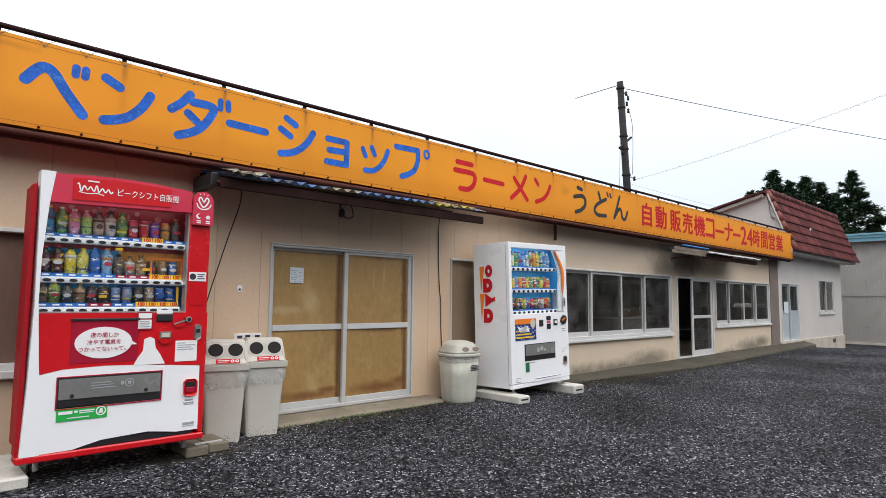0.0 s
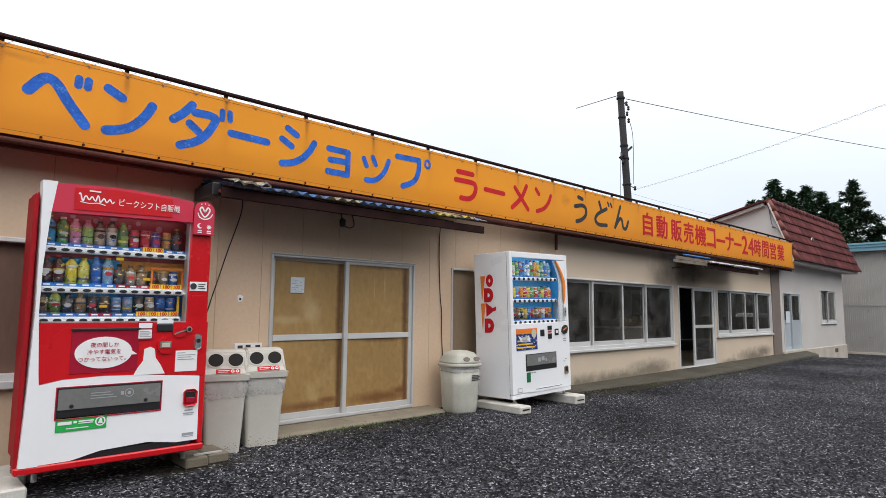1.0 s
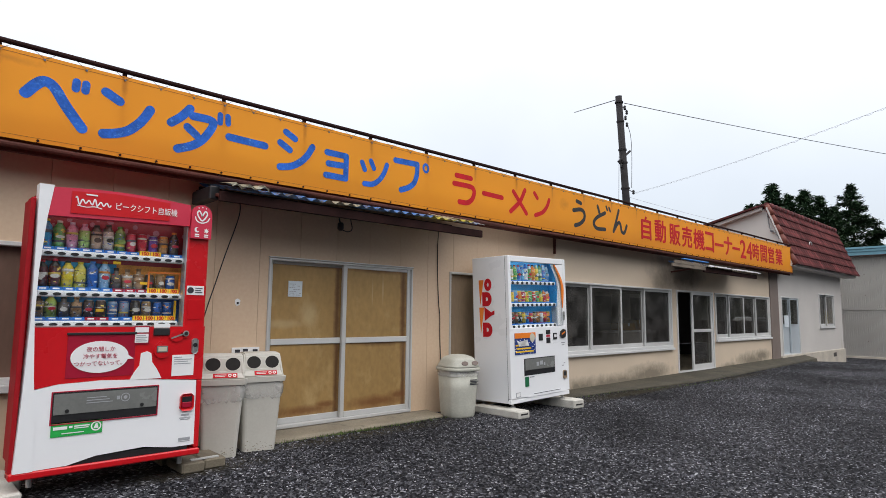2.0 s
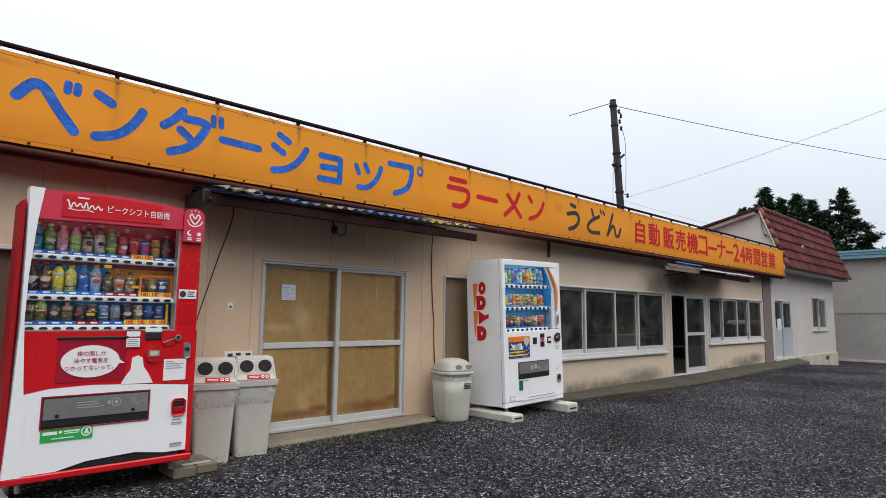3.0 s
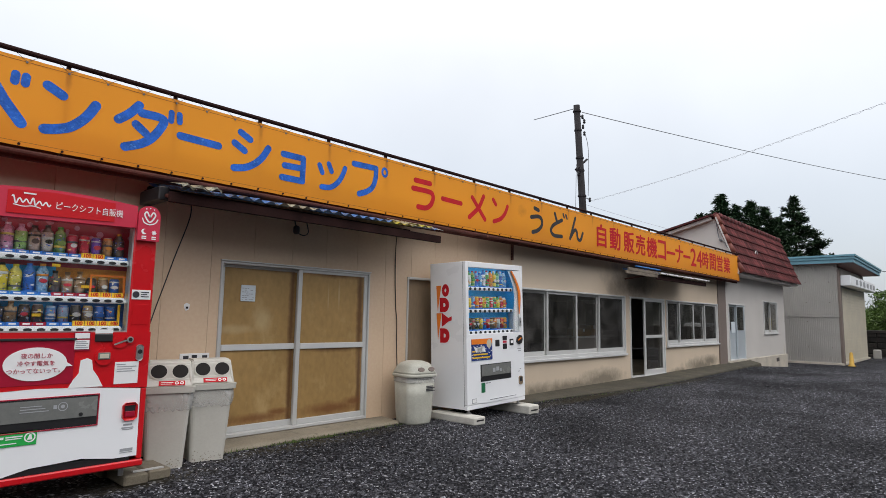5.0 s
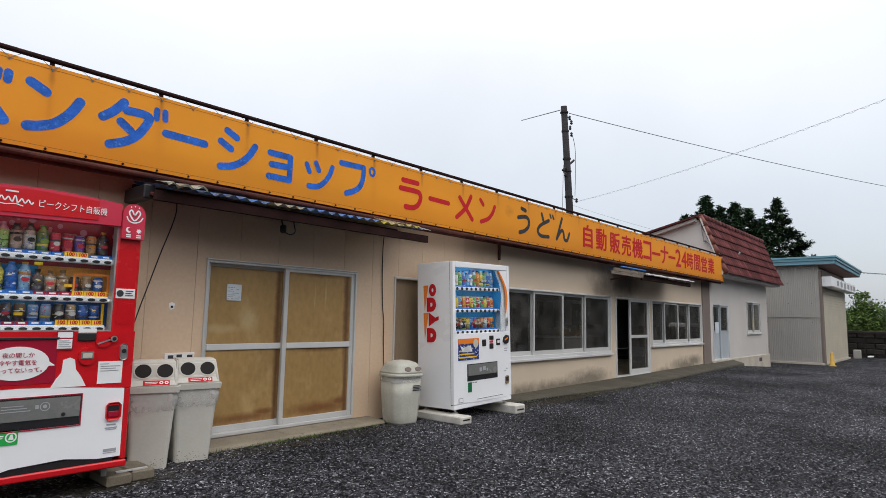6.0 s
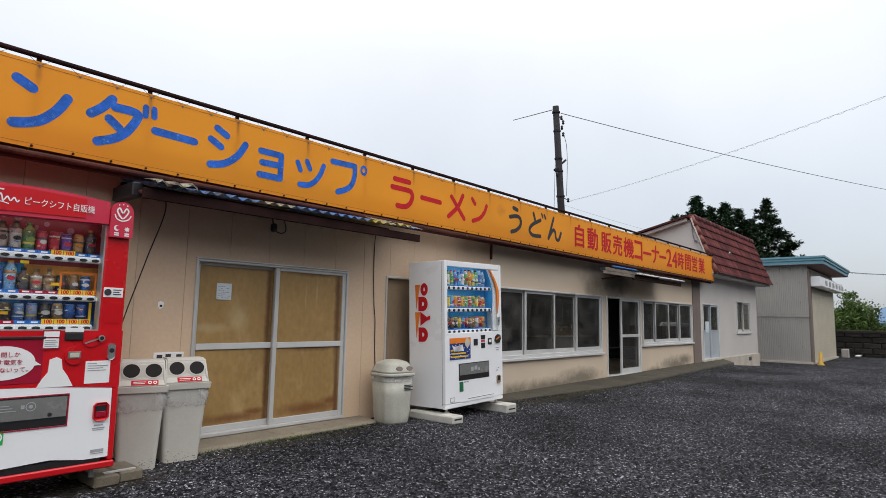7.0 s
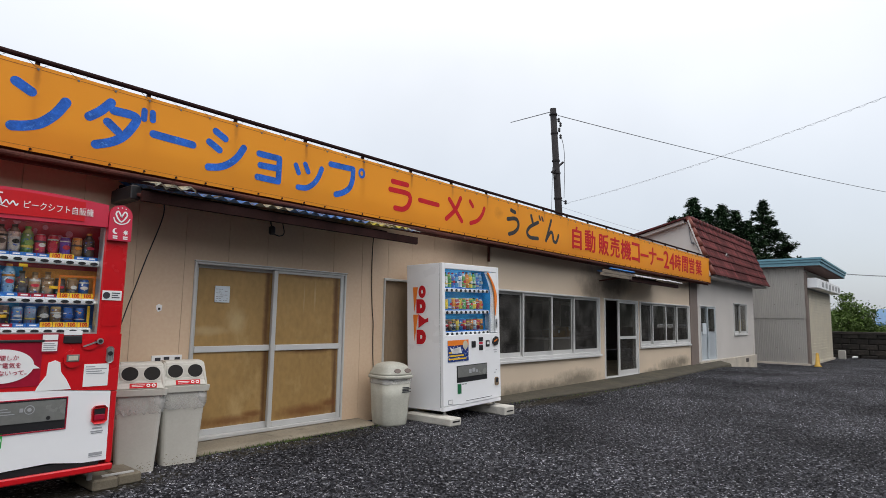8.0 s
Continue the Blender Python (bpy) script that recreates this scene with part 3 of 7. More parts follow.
def sash(parent, x0, x1, z0, z1, y, glazing, rail=0.0, w=0.045, name="sash", metal="alu", bottom=0.07):
    s = part(name, boxes(*corner_bars(x0, x1, z0, z1, w, y, y + 0.03, 0.045, bottom), bevel=0.003), metal, parent)
    if rail:
        part("rail", boxes(((x0 + w, y - 0.004, rail - 0.032), (x1 - w, y + 0.034, rail + 0.032)), bevel=0.004), metal, s)
        part("pane", boxes(((x0 + w, y + 0.012, z0 + bottom), (x1 - w, y + 0.017, rail - 0.032))), glazing, s)
        part("pane", boxes(((x0 + w, y + 0.012, rail + 0.032), (x1 - w, y + 0.017, z1 - 0.045))), glazing, s)
    else:
        part("pane", boxes(((x0 + w, y + 0.012, z0 + bottom), (x1 - w, y + 0.017, z1 - 0.045))), glazing, s)
    return s


def boarded_door():
    t = thing("door_1", pose(0, 0, 0), "closed aluminium sliding doors boarded with stained plywood", "sliding door", kind="structure")
    part("door_frame", boxes(*corner_bars(2.787, 4.690, 0.055, 1.772, 0.024, -0.02, 0.12, 0.022, 0.035), bevel=0.004), "alu", t)
    part("door_head", boxes(((2.78, -0.035, 1.774), (4.695, 0.0, 1.787)), bevel=0.004), "alu_light", t)
    for x0, x1, y in ((2.812, 3.755, 0.05), (3.69, 4.665, 0.0)):
        s = part("door_leaf", boxes(*corner_bars(x0, x1, 0.09, 1.750, 0.05, y, y + 0.035, 0.03, 0.06), bevel=0.004), "alu", t)
        part("rail", boxes(((x0 + 0.05, y - 0.006, 0.888), (x1 - 0.05, y + 0.036, 0.950)), bevel=0.004), "alu_light", s)
        part("plywood_panel", boxes(((x0 + 0.05, y + 0.012, 0.15), (x1 - 0.05, y + 0.022, 0.888)), bevel=0.002), "board", s)
        part("plywood_panel", boxes(((x0 + 0.05, y + 0.012, 0.950), (x1 - 0.05, y + 0.022, 1.720)), bevel=0.002), "board", s)


def brown_door():
    t = thing("door_2", pose(0, 0, 0), "closed doorway boarded in dark brown", "door", kind="structure")
    part("door_frame", boxes(*corner_bars(5.325, 7.05, 0.055, 1.773, 0.022, -0.02, 0.12, 0.03, 0.05), bevel=0.004), "alu", t)
    part("door_panel", boxes(((5.347, 0.04, 0.105), (7.028, 0.06, 1.743))), "brown_board", t)


def left_window():
    t = thing("window_1", pose(0, 0, 0), "aluminium window boarded in dark brown", "window", kind="structure")
    part("window_frame", boxes(*corner_bars(-1.4, 0.98, 0.66, 1.74, 0.035, -0.03, 0.12, 0.035, 0.05), bevel=0.004), "alu_light", t)
    part("window_sill", boxes(((-1.45, -0.07, 0.60), (1.03, 0.0, 0.66)), bevel=0.006), "alu_light", t)
    part("board", boxes(((-1.365, 0.05, 0.71), (0.945, 0.06, 1.705))), "umber_board", t)


def shop_window(name, x0, x1, z0, z1, cuts, label, drops=()):
    t = thing(name, pose(0, 0, 0), label, "window", kind="structure")
    part("window_frame", boxes(*corner_bars(x0, x1, z0, z1, 0.035, -0.03, 0.12, 0.03, 0.05), bevel=0.004), "alu_light", t)
    part("window_sill", boxes(((x0 - 0.02, -0.06, z0 - 0.045), (x1 + 0.02, 0.0, z0)), bevel=0.006), "alu_light", t)
    e = [x0 + 0.035, *cuts, x1 - 0.035]
    for i in range(len(e) - 1):
        outer = i % 2 == 1
        a, b = e[i] - (0.03 if i and outer else 0.0), e[i + 1] + (0.03 if outer and i < len(e) - 2 else 0.0)
        sash(t, a, b, z0 + 0.05, z1 - 0.03, 0.005 if outer else 0.05, "frosted" if i in drops else "glass")
    return t


def shop_door():
    t = thing("door_3", pose(0, 0, 0), "half-open aluminium sliding door into the dark shop", "sliding door", kind="structure")
    part("door_frame", boxes(*corner_bars(11.785, 13.58, 0.08, 1.765, 0.04, -0.02, 0.12, 0.035, 0.02), bevel=0.004), "alu_light", t)
    sash(t, 12.50, 13.54, 0.10, 1.73, 0.0, "glass", 0.92, 0.075, "door_leaf", "alu_light", 0.11)
    sash(t, 12.62, 13.52, 0.10, 1.73, 0.06, "glass", 0.92, 0.06, "door_leaf", "alu", 0.11)


boarded_door()
brown_door()
left_window()
shop_window("window_2", 7.72, 11.55, 0.60, 1.765, (8.676, 9.63, 10.5), "long aluminium sliding window with dark dusty glass", (0, 3))
shop_door()
shop_window("window_3", 13.68, 17.2, 0.70, 1.76, (14.55, 15.44, 16.28), "aluminium sliding window beside the shop door", (0, 3))


# ---- white annex with the tiled mansard roof ----
def annex():
    holes = [(18.17, 19.72, 0.17, 1.81), (21.78, 23.5, 0.91, 1.995)]
    bm = bmesh.new()
    for a, b, p, q in cut_rects(17.985, 24.53, 0.17, 2.74, holes):
        box(bm, (a, 0.0, p), (b, 0.15, q))
    box(bm, (24.38, 0.15, 0.17), (24.53, 5.0, 2.74))
    box(bm, (17.985, 4.85, 0.17), (24.38, 5.0, 2.74))
    tagged(part("wall_annex", bm, "white_wall"), "white painted mortar wall of the annex", "wall", kind="structure")
    bm = boxes(((18.0, -0.045, -0.5), (24.56, 0.13, 0.168)), ((24.40, 0.13, -0.5), (24.56, 5.0, 0.168)), bevel=0.012)
    f = tagged(part("foundation", bm, "foundation"), "worn pale concrete base of the annex", "foundation", kind="structure")
    part("vent", boxes(((23.0, -0.052, -0.05), (23.35, -0.046, 0.08))), "dark", f)
    t = thing("door_4", pose(0, 0, 0), "pale blue-grey aluminium double door with glass above", "door", kind="structure")
    part("door_frame", boxes(*corner_bars(18.17, 19.72, 0.17, 1.81, 0.04, -0.02, 0.12, 0.035, 0.03), bevel=0.004), "alu_light", t)
    for x0, x1, y in ((18.21, 18.96, 0.04), (18.92, 19.68, 0.0)):
        s = part("door_leaf", boxes(*corner_bars(x0, x1, 0.2, 1.775, 0.05, y, y + 0.03, 0.05, 0.06), bevel=0.004), "door_blue", t)
        part("kick_panel", boxes(((x0 + 0.05, y + 0.008, 0.26), (x1 - 0.05, y + 0.02, 1.0))), "door_blue", s)
        part("pane", boxes(((x0 + 0.05, y + 0.012, 1.03), (x1 - 0.05, y + 0.017, 1.725))), "glass", s)
        part("rail", boxes(((x0 + 0.05, y - 0.003, 1.0), (x1 - 0.05, y + 0.033, 1.03))), "door_blue", s)
    part("paper_notice", boxes(((18.5, 0.028, 0.95), (18.86, 0.032, 1.28))), "paper", t)
    t = thing("window_4", pose(0, 0, 0), "aluminium window with a yellow curtain behind", "window", kind="structure")
    part("window_frame", boxes(*corner_bars(21.78, 23.5, 0.91, 1.995, 0.035, -0.03, 0.12, 0.035, 0.05), bevel=0.004), "alu_light", t)
    part("window_sill", boxes(((21.75, -0.05, 0.88), (23.53, -0.001, 0.91)), bevel=0.008), "alu", t)
    sash(t, 21.825, 22.70, 0.96, 1.96, 0.05, "glass")
    sash(t, 22.64, 23.455, 0.96, 1.96, 0.0, "glass")
    bm = bmesh.new()
    vs = [[bm.verts.new((23.05 + 0.4 * i / 16, 0.17 + 0.02 * math.sin(i * 1.6), z)) for z in (0.95, 1.45)] for i in range(17)]
    for a, b in zip(vs, vs[1:]):
        bm.faces.new((a[0], b[0], b[1], a[1]))
    part("curtain", bm, "curtain", t)
    tagged(part("floor_annex", boxes(((17.99, 0.15, 0.0), (24.38, 4.85, 0.16))), "dark"), "dark floor inside the annex", "floor", kind="structure")
    # inner wall paled and set close behind the glass to lighten the panes
    tagged(part("wall_annex_inner", boxes(((18.0, 0.75, 0.16), (24.38, 0.80, 2.7))), "shed"), "pale inner wall set forward to lighten the annex panes", "wall", kind="structure")


annex()

EAVE, RIDGE = (-0.44, 2.68), (0.20, 4.38)


def mansard():
    t = thing("roof_annex", pose(0, 0, 0), "steep dark red tiled mansard roof", "roof", kind="structure")
    x0, x1 = 17.98, 25.1
    # deck and gable
    bm = bmesh.new()
    prism(bm, [(EAVE[0] + 0.10, EAVE[1] + 0.02), (RIDGE[0] + 0.03, RIDGE[1] - 0.06), (4.9, 3.15), (4.9, 2.74), (0.0, 2.74)], x0 + 0.12, x1 - 0.05, "x")
    part("gable_wall", bm, "white_wall", t)
    bm = bmesh.new()
    prism(bm, [(RIDGE[0] + 0.06, RIDGE[1] - 0.02), (RIDGE[0] + 0.06, RIDGE[1] + 0.03), (5.2, 3.18), (5.2, 3.1)], x0 - 0.15, x1, "x")
    part("back_slope", bm, "tile", t)
    # barge boards under the verge
    bm = bmesh.new()
    prism(bm, [(EAVE[0] + 0.04, EAVE[1]), (RIDGE[0] - 0.02, RIDGE[1] - 0.03), (RIDGE[0] + 0.02, RIDGE[1] - 0.06), (EAVE[0] + 0.07, EAVE[1])], x0 + 0.02, x0 + 0.10, "x")
    prism(bm, [(RIDGE[0] + 0.12, RIDGE[1] - 0.04), (RIDGE[0] + 0.12, RIDGE[1] - 0.13), (5.0, 3.0), (5.0, 3.09)], x0 - 0.06, x0 + 0.10, "x")
    part("barge_board", bm, "white_wall", t)
    part("eave_board", boxes(((x0, EAVE[0] + 0.06, EAVE[1] - 0.05), (x1 - 0.05, 0.0, EAVE[1] + 0.02))), "white_wall", t)
    # courses of single tiles
    rows, cols = 6, 27
    slope = Vector((0, RIDGE[0] - EAVE[0], RIDGE[1] - EAVE[1]))
    ln = slope.length
    up = slope / ln
    out = Vector((0, -up.z, up.y))
    w, h = (x1 - x0 - 0.2) / cols, ln / rows
    bm = bmesh.new()
    secs = [(-0.5, 0.0), (-0.36, 0.022), (-0.2, 0.006), (0.2, 0.006), (0.36, 0.022), (0.5, 0.0)]
    lo = [bm.verts.new((s * w * 0.985, 0, d + 0.035)) for s, d in secs]
    hi = [bm.verts.new((s * w * 0.985, h * 1.06, d + 0.004)) for s, d in secs]
    sk = [bm.verts.new((s * w * 0.985, 0.002, d + 0.002)) for s, d in secs]
    for i in range(5):
        bm.faces.new((lo[i], lo[i + 1], hi[i + 1], hi[i]))
        bm.faces.new((sk[i], sk[i + 1], lo[i + 1], lo[i]))
    first = part("roof_tile", bm, "tile", t)
    jit = random.Random(8)
    basis = Matrix(((1, 0, 0, 0), (0, up.y, out.y, 0), (0, up.z, out.z, 0), (0, 0, 0, 1)))
    for r in range(rows):
        for c in range(cols):
            p = Vector((x0 + 0.2 + (c + 0.5) * w, EAVE[0], EAVE[1])) + up * (r * h) + out * 0.012
            m = Matrix.Translation(p) @ basis @ pose(0, jit.uniform(-0.006, 0.006), 0, 0, 0, jit.uniform(-0.5, 0.5))
            if r == c == 0:
                first.matrix_basis = m
            else:
                twin(first, "roof_tile", m)
    # verge tiles and ridge caps
    bm = bmesh.new()
    rod(bm, (0, 0, 0.0), (0, h * 1.08, -0.018), 0.085, 0.075, 10)
    vt = part("verge_tile", bm, "tile_edge", t, smooth=True)
    for r in range(rows):
        m = Matrix.Translation(Vector((x0 + 0.1, EAVE[0], EAVE[1])) + up * (r * h) + out * 0.01) @ basis
        if r == 0:
            vt.matrix_basis = m
        else:
            twin(vt, "verge_tile", m)
    bm = bmesh.new()
    rod(bm, (-0.17, 0, 0), (0.19, 0, 0.008), 0.10, 0.115, 10)
    rt = part("ridge_tile", bm, "tile", t, "rounded ridge tile", smooth=True)
    k = 20
    for i in range(k):
        m = pose(x0 + 0.1 + (x1 - x0 - 0.15) * (i + 0.5) / k, RIDGE[0] + 0.02, RIDGE[1] + 0.005)
        if i == 0:
            rt.matrix_basis = m
        else:
            twin(rt, "ridge_tile", m)
    # a cable hook and its loose lead on the gable
    bm = bmesh.new()
    tube(bm, smooth_line([(18.06, 0.20, 4.2), (18.04, 0.16, 3.85), (18.0, 0.10, 3.66), (17.98, -0.02, 3.58), (18.0, -0.1, 3.40)]), 0.012, 5)
    rod(bm, (18.1, 0.09, 3.64), (17.95, 0.09, 3.64), 0.03, n=8)
    part("cable_hook", bm, "wire", t)
    # a snow hook
    bm = bmesh.new()
    pts = [Vector((20.55 + 0.12 * math.cos(a), -0.19, 3.45 + 0.09 * math.sin(a))) for a in [math.pi * i / 8 for i in range(9)]]
    for a, b in zip(pts, pts[1:]):
        rod(bm, a, b, 0.014, n=6)
    part("snow_hook", bm, "steel", t)


mansard()


# ---- grey corrugated shed, stone wall and distance ----
def corrugated(x0, y0, x1, y1, z0, z1, pitch=0.065, depth=0.018):
    """A sheet of vertical ribs between two points of the plan."""
    bm = bmesh.new()
    a, b = Vector((x0, y0)), Vector((x1, y1))
    n = int((b - a).length / pitch)
    d = (b - a) / n
    nm = Vector((d.y, -d.x)).normalized() * depth
    pts = []
    for i in range(n):
        for f, o in ((0, 0), (0.35, 0), (0.5, 1), (0.85, 1)):
            pts.append(a + d * (i + f) + nm * o)
    pts.append(b)
    vs = [[bm.verts.new((p.x, p.y, z)) for z in (z0, z1)] for p in pts]
    for p, q in zip(vs, vs[1:]):
        bm.faces.new((p[0], q[0], q[1], p[1]))
    return bm


def shed():
    t = thing("shed", pose(0, 0, 0), "pale grey corrugated steel shed with a blue-edged roof", "shed", kind="structure")
    X, Y = 27.3, -1.29
    part("core", boxes(((X + 0.03, Y + 0.03, -0.4), (34.0, 6.0, 3.5))), "shed", t)
    part("wall_sheet", corrugated(X, 6.0, X, Y, -0.25, 1.58), "shed", t)
    part("wall_sheet", corrugated(X - 0.012, 6.0, X - 0.012, Y, 1.55, 3.75), "shed", t)
    part("joint_strip", boxes(((X - 0.045, Y, 1.545), (X - 0.035, 6.0, 1.575))), "shed", t)
    bm = bmesh.new()
    for k in range(7):
        y = Y + 0.3 + k * 0.8
        for z in (0.35, 1.35, 2.1, 2.9):
            box(bm, (X - 0.05, y - 0.011, z - 0.011), (X - 0.03, y + 0.011, z + 0.011))
    part("sheet_screws", bm, "rust", t)
    part("base_course", boxes(((X - 0.06, Y - 0.06, -0.5), (34.0, 6.0, -0.22)), bevel=0.01), "foundation", t)
    s = part("shutter", boxes(*[((X + 0.33, Y - 0.02 - 0.012 * (i % 2), -0.3 + i * 0.06), (33.6, Y + 0.03, -0.3 + (i + 1) * 0.06)) for i in range(50)]), "shutter", t, "cream roller shutter, closed")
    part("corner_post", boxes(((X - 0.03, Y - 0.06, -0.3), (X + 0.30, Y + 0.03, 3.4)), bevel=0.01), "pillar", t)
    part("shutter_box", boxes(((X + 0.1, Y - 0.42, 2.75), (33.9, Y - 0.05, 3.16)), bevel=0.03), "white", t)
    bm = bmesh.new()
    for k in range(6):
        box(bm, (X + 1.2 + k * 0.95, Y - 0.427, 2.85), (X + 1.7 + k * 0.95, Y - 0.422, 3.05))
    part("box_lettering", bm, "grey_ink", t)
    # roof, falling away from the near edge
    def slab(a, z, y0, y1):
        bm = bmesh.new()
        v = [bm.verts.new(c) for c in ((a[0], y0, z[0]), (a[1], y0, z[1]), (a[1], y1, z[1]), (a[0], y1, z[0]), (a[0], y0, z[2]), (a[1], y0, z[3]), (a[1], y1, z[3]), (a[0], y1, z[2]))]
        for f in ((0, 1, 2, 3), (7, 6, 5, 4), (0, 4, 5, 1), (1, 5, 6, 2), (2, 6, 7, 3), (3, 7, 4, 0)):
            bm.faces.new([v[i] for i in f])
        return bm
    part("roof_sheet", slab((26.9, 34.4), (3.93, 3.86, 3.86, 3.79), -1.95, 6.2), "shed_blue", t)
    part("roof_sheet", slab((26.94, 34.36), (3.855, 3.785, 3.76, 3.69), -1.92, 6.18), "shed_blue", t)
    part("fascia", slab((26.98, 34.3), (3.755, 3.685, 3.62, 3.56), -1.88, 6.15), "shed_blue", t)
    part("soffit", slab((27.0, 34.2), (3.615, 3.555, 3.6, 3.54), -1.85, 6.1), "soffit", t)


shed()


def guard_post():
    bm = bmesh.new()
    lathe(bm, [(0.13, 0), (0.13, 0.03), (0.085, 0.05), (0.055, 0.48), (0.03, 0.52)], n=12)
    tagged(part("traffic_cone", bm, "cone", smooth=True), "faded ochre traffic cone beside the shed corner", "traffic cone").matrix_basis = pose(27.0, -1.62, -0.3)


guard_post()


def stone_wall():
    t = thing("stone_wall", pose(0, 0, 0), "low dark wall of rough stone blocks", "wall", kind="structure")
    part("core", boxes(((36.1, -14, -0.5), (36.5, 1.5, 0.95))), "stone", t)
    part("coping", boxes(((36.0, -14.05, 0.86), (36.55, 1.55, 1.0)), bevel=0.02), "stone", t)
    bm = boxes(((-0.05, -0.36, -0.13), (0.06, 0.36, 0.13)), bevel=0.03)
    first = part("stone_block", bm, "stone", t)
    jit = random.Random(5)
    k = 0
    for r in range(5):
        y = -13.6 + (0.37 if r % 2 else 0)
        while y < 1.3:
            m = pose(36.08 + jit.uniform(-0.02, 0.02), y, -0.3 + r * 0.27 + 0.01) @ Matrix.Diagonal((1, jit.uniform(0.92, 1.0), jit.uniform(0.95, 1.0), 1))
            if k == 0:
                first.matrix_basis = m
            else:
                twin(first, "stone_block", m)
            k += 1
            y += 0.74
    tagged(part("gutter_pipe", boxes(((33.9, -2.2, -0.22), (34.6, -2.0, -0.14)), bevel=0.03), "white"), "white plastic pipe lying by the shed", "pipe")
    tagged(part("crate", boxes(((34.05, -1.75, -0.3), (34.3, -1.45, 0.12)), bevel=0.03), "shed"), "small off-white box standing beside the shed", "box")


stone_wall()


# ---- sign board along the eave ----
SY = -0.35


def banner_y(x, z):
    """How far out the slack fabric hangs."""
    v = (z - 2.455) / 0.675
    return SY + 0.003 * noise.noise(Vector((x * 1.7, v * 2, 0))) + 0.002 * math.sin(x * 2 * math.pi / 0.835) * (v - 0.5)


def sign():
    t = thing("sign", pose(0, 0, 0), "long orange fabric shop sign with hand-painted words on a pipe frame", "sign")
    x0, x1, zb, zt = -2.2, 18.11, 2.455, 3.12
    bm = bmesh.new()
    nx, nz = 240, 8
    g = []
    for i in range(nx + 1):
        x = x0 + (x1 - x0) * i / nx
        u = ((x - 1.276) / 0.278) % 1.0
        row = []
        for j in range(nz + 1):
            v = j / nz
            top = zt + 0.010 + 0.0011 * x
            z = zb + (top - zb) * v - (0.004 * 4 * u * (1 - u)) * v ** 4 + 0.003 * 4 * u * (1 - u) * (1 - v) ** 4
            row.append(bm.verts.new((x, banner_y(x, z), z)))
        g.append(row)
    for i in range(nx):
        for j in range(nz):
            bm.faces.new((g[i][j], g[i + 1][j], g[i + 1][j + 1], g[i][j + 1]))
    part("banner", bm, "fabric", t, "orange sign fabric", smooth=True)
    for hz, wide in ((zt - 0.034, 0.004), (zb + 0.032, 0.003)):
        bm = bmesh.new()
        line = []
        for i in range(nx + 1):
            x = x0 + (x1 - x0) * i / nx
            z = hz + (0.010 + 0.0011 * x if hz > 2.8 else 0.0)
            line.append([bm.verts.new((x, banner_y(x, z + d) - 0.0015, z + d)) for d in (0.0, wide)])
        for a, b in zip(line, line[1:]):
            bm.faces.new((a[0], b[0], b[1], a[1]))
        part("hem_seam", bm, "seam", t, "dark stitched hem line")
    part("end_cap", boxes(((x1, SY, zb), (x1 + 0.02, -0.02, zt))), "fabric", t)
    bm = bmesh.new()
    rod(bm, (x0, SY + 0.01, 3.17), (x1 + 0.02, SY + 0.01, 3.205), 0.021)
    part("top_pipe", bm, "pipe", t)
    bm = bmesh.new()
    rod(bm, (x0, SY + 0.02, 2.415), (x1 + 0.02, SY + 0.02, 2.425), 0.024)
    part("lower_pipe", bm, "rust", t)
    part("frame_board", boxes(((x0, SY + 0.06, 2.37), (x1, SY + 0.075, 2.52))), "rust", t)
    first = None
    bm = boxes(((-0.014, 0.012, 2.40), (0.014, 0.04, 3.19)))
    first = part("post", bm, "pipe", t)
    for i in range(-4, 21):
        m = pose(1.276 + i * 0.8325, SY, 0)
        if i == -4:
            first.matrix_basis = m
        else:
            twin(first, "post", m)
    # cords through the eyelets
    bm = bmesh.new()
    rod(bm, (0, -0.004, 0), (0.075, 0.004, 0.055), 0.0016, n=5)
    rod(bm, (0, -0.004, 0), (-0.075, 0.004, 0.055), 0.0016, n=5)
    disc(bm, (0, -0.006), 0.009, -0.006, -0.002, n=8)
    top = part("top_cord", bm, "wire", t)
    bm = bmesh.new()
    rod(bm, (0, -0.004, 0), (-0.04, 0.008, -0.05), 0.0022, n=5)
    disc(bm, (0, 0.004), 0.010, -0.007, -0.002, n=8)
    low = part("lower_cord", bm, "pipe", t)
    for i in range(71):
        x = 1.276 + (i - 12) * 0.2775
        if x > 18.0:
            break
        for ob, z in ((top, zt - 0.018), (low, zb + 0.012)):
            m = pose(x, SY - 0.002, z)
            if i == 0:
                ob.matrix_basis = m
            else:
                twin(ob, ob.name.split(".")[0], m)

    # the painted words: strokes on a unit square, left to right and bottom to top
    be = [[(0.0, 0.52), (0.17, 0.76), (0.3, 0.85), (0.46, 0.76), (0.68, 0.41), (0.98, 0.0)], [(0.83, 1.0), (0.82, 0.84)], [(1.0, 1.0), (0.99, 0.84)]]
    n_ = [[(0.0, 1.0), (0.3, 0.85)], [(0.0, 0.0), (0.25, 0.06), (0.52, 0.18), (0.75, 0.4), (0.89, 0.6), (1.0, 0.81)]]
    da = [[(0.0, 0.56), (0.16, 0.74), (0.31, 0.98)], [(0.36, 0.82), (0.66, 0.82), (0.73, 0.72), (0.57, 0.35), (0.38, 0.14), (0.13, 0.0)], [(0.28, 0.54), (0.44, 0.39)], [(0.85, 1.0), (0.85, 0.81)], [(0.99, 1.0), (1.0, 0.83)]]
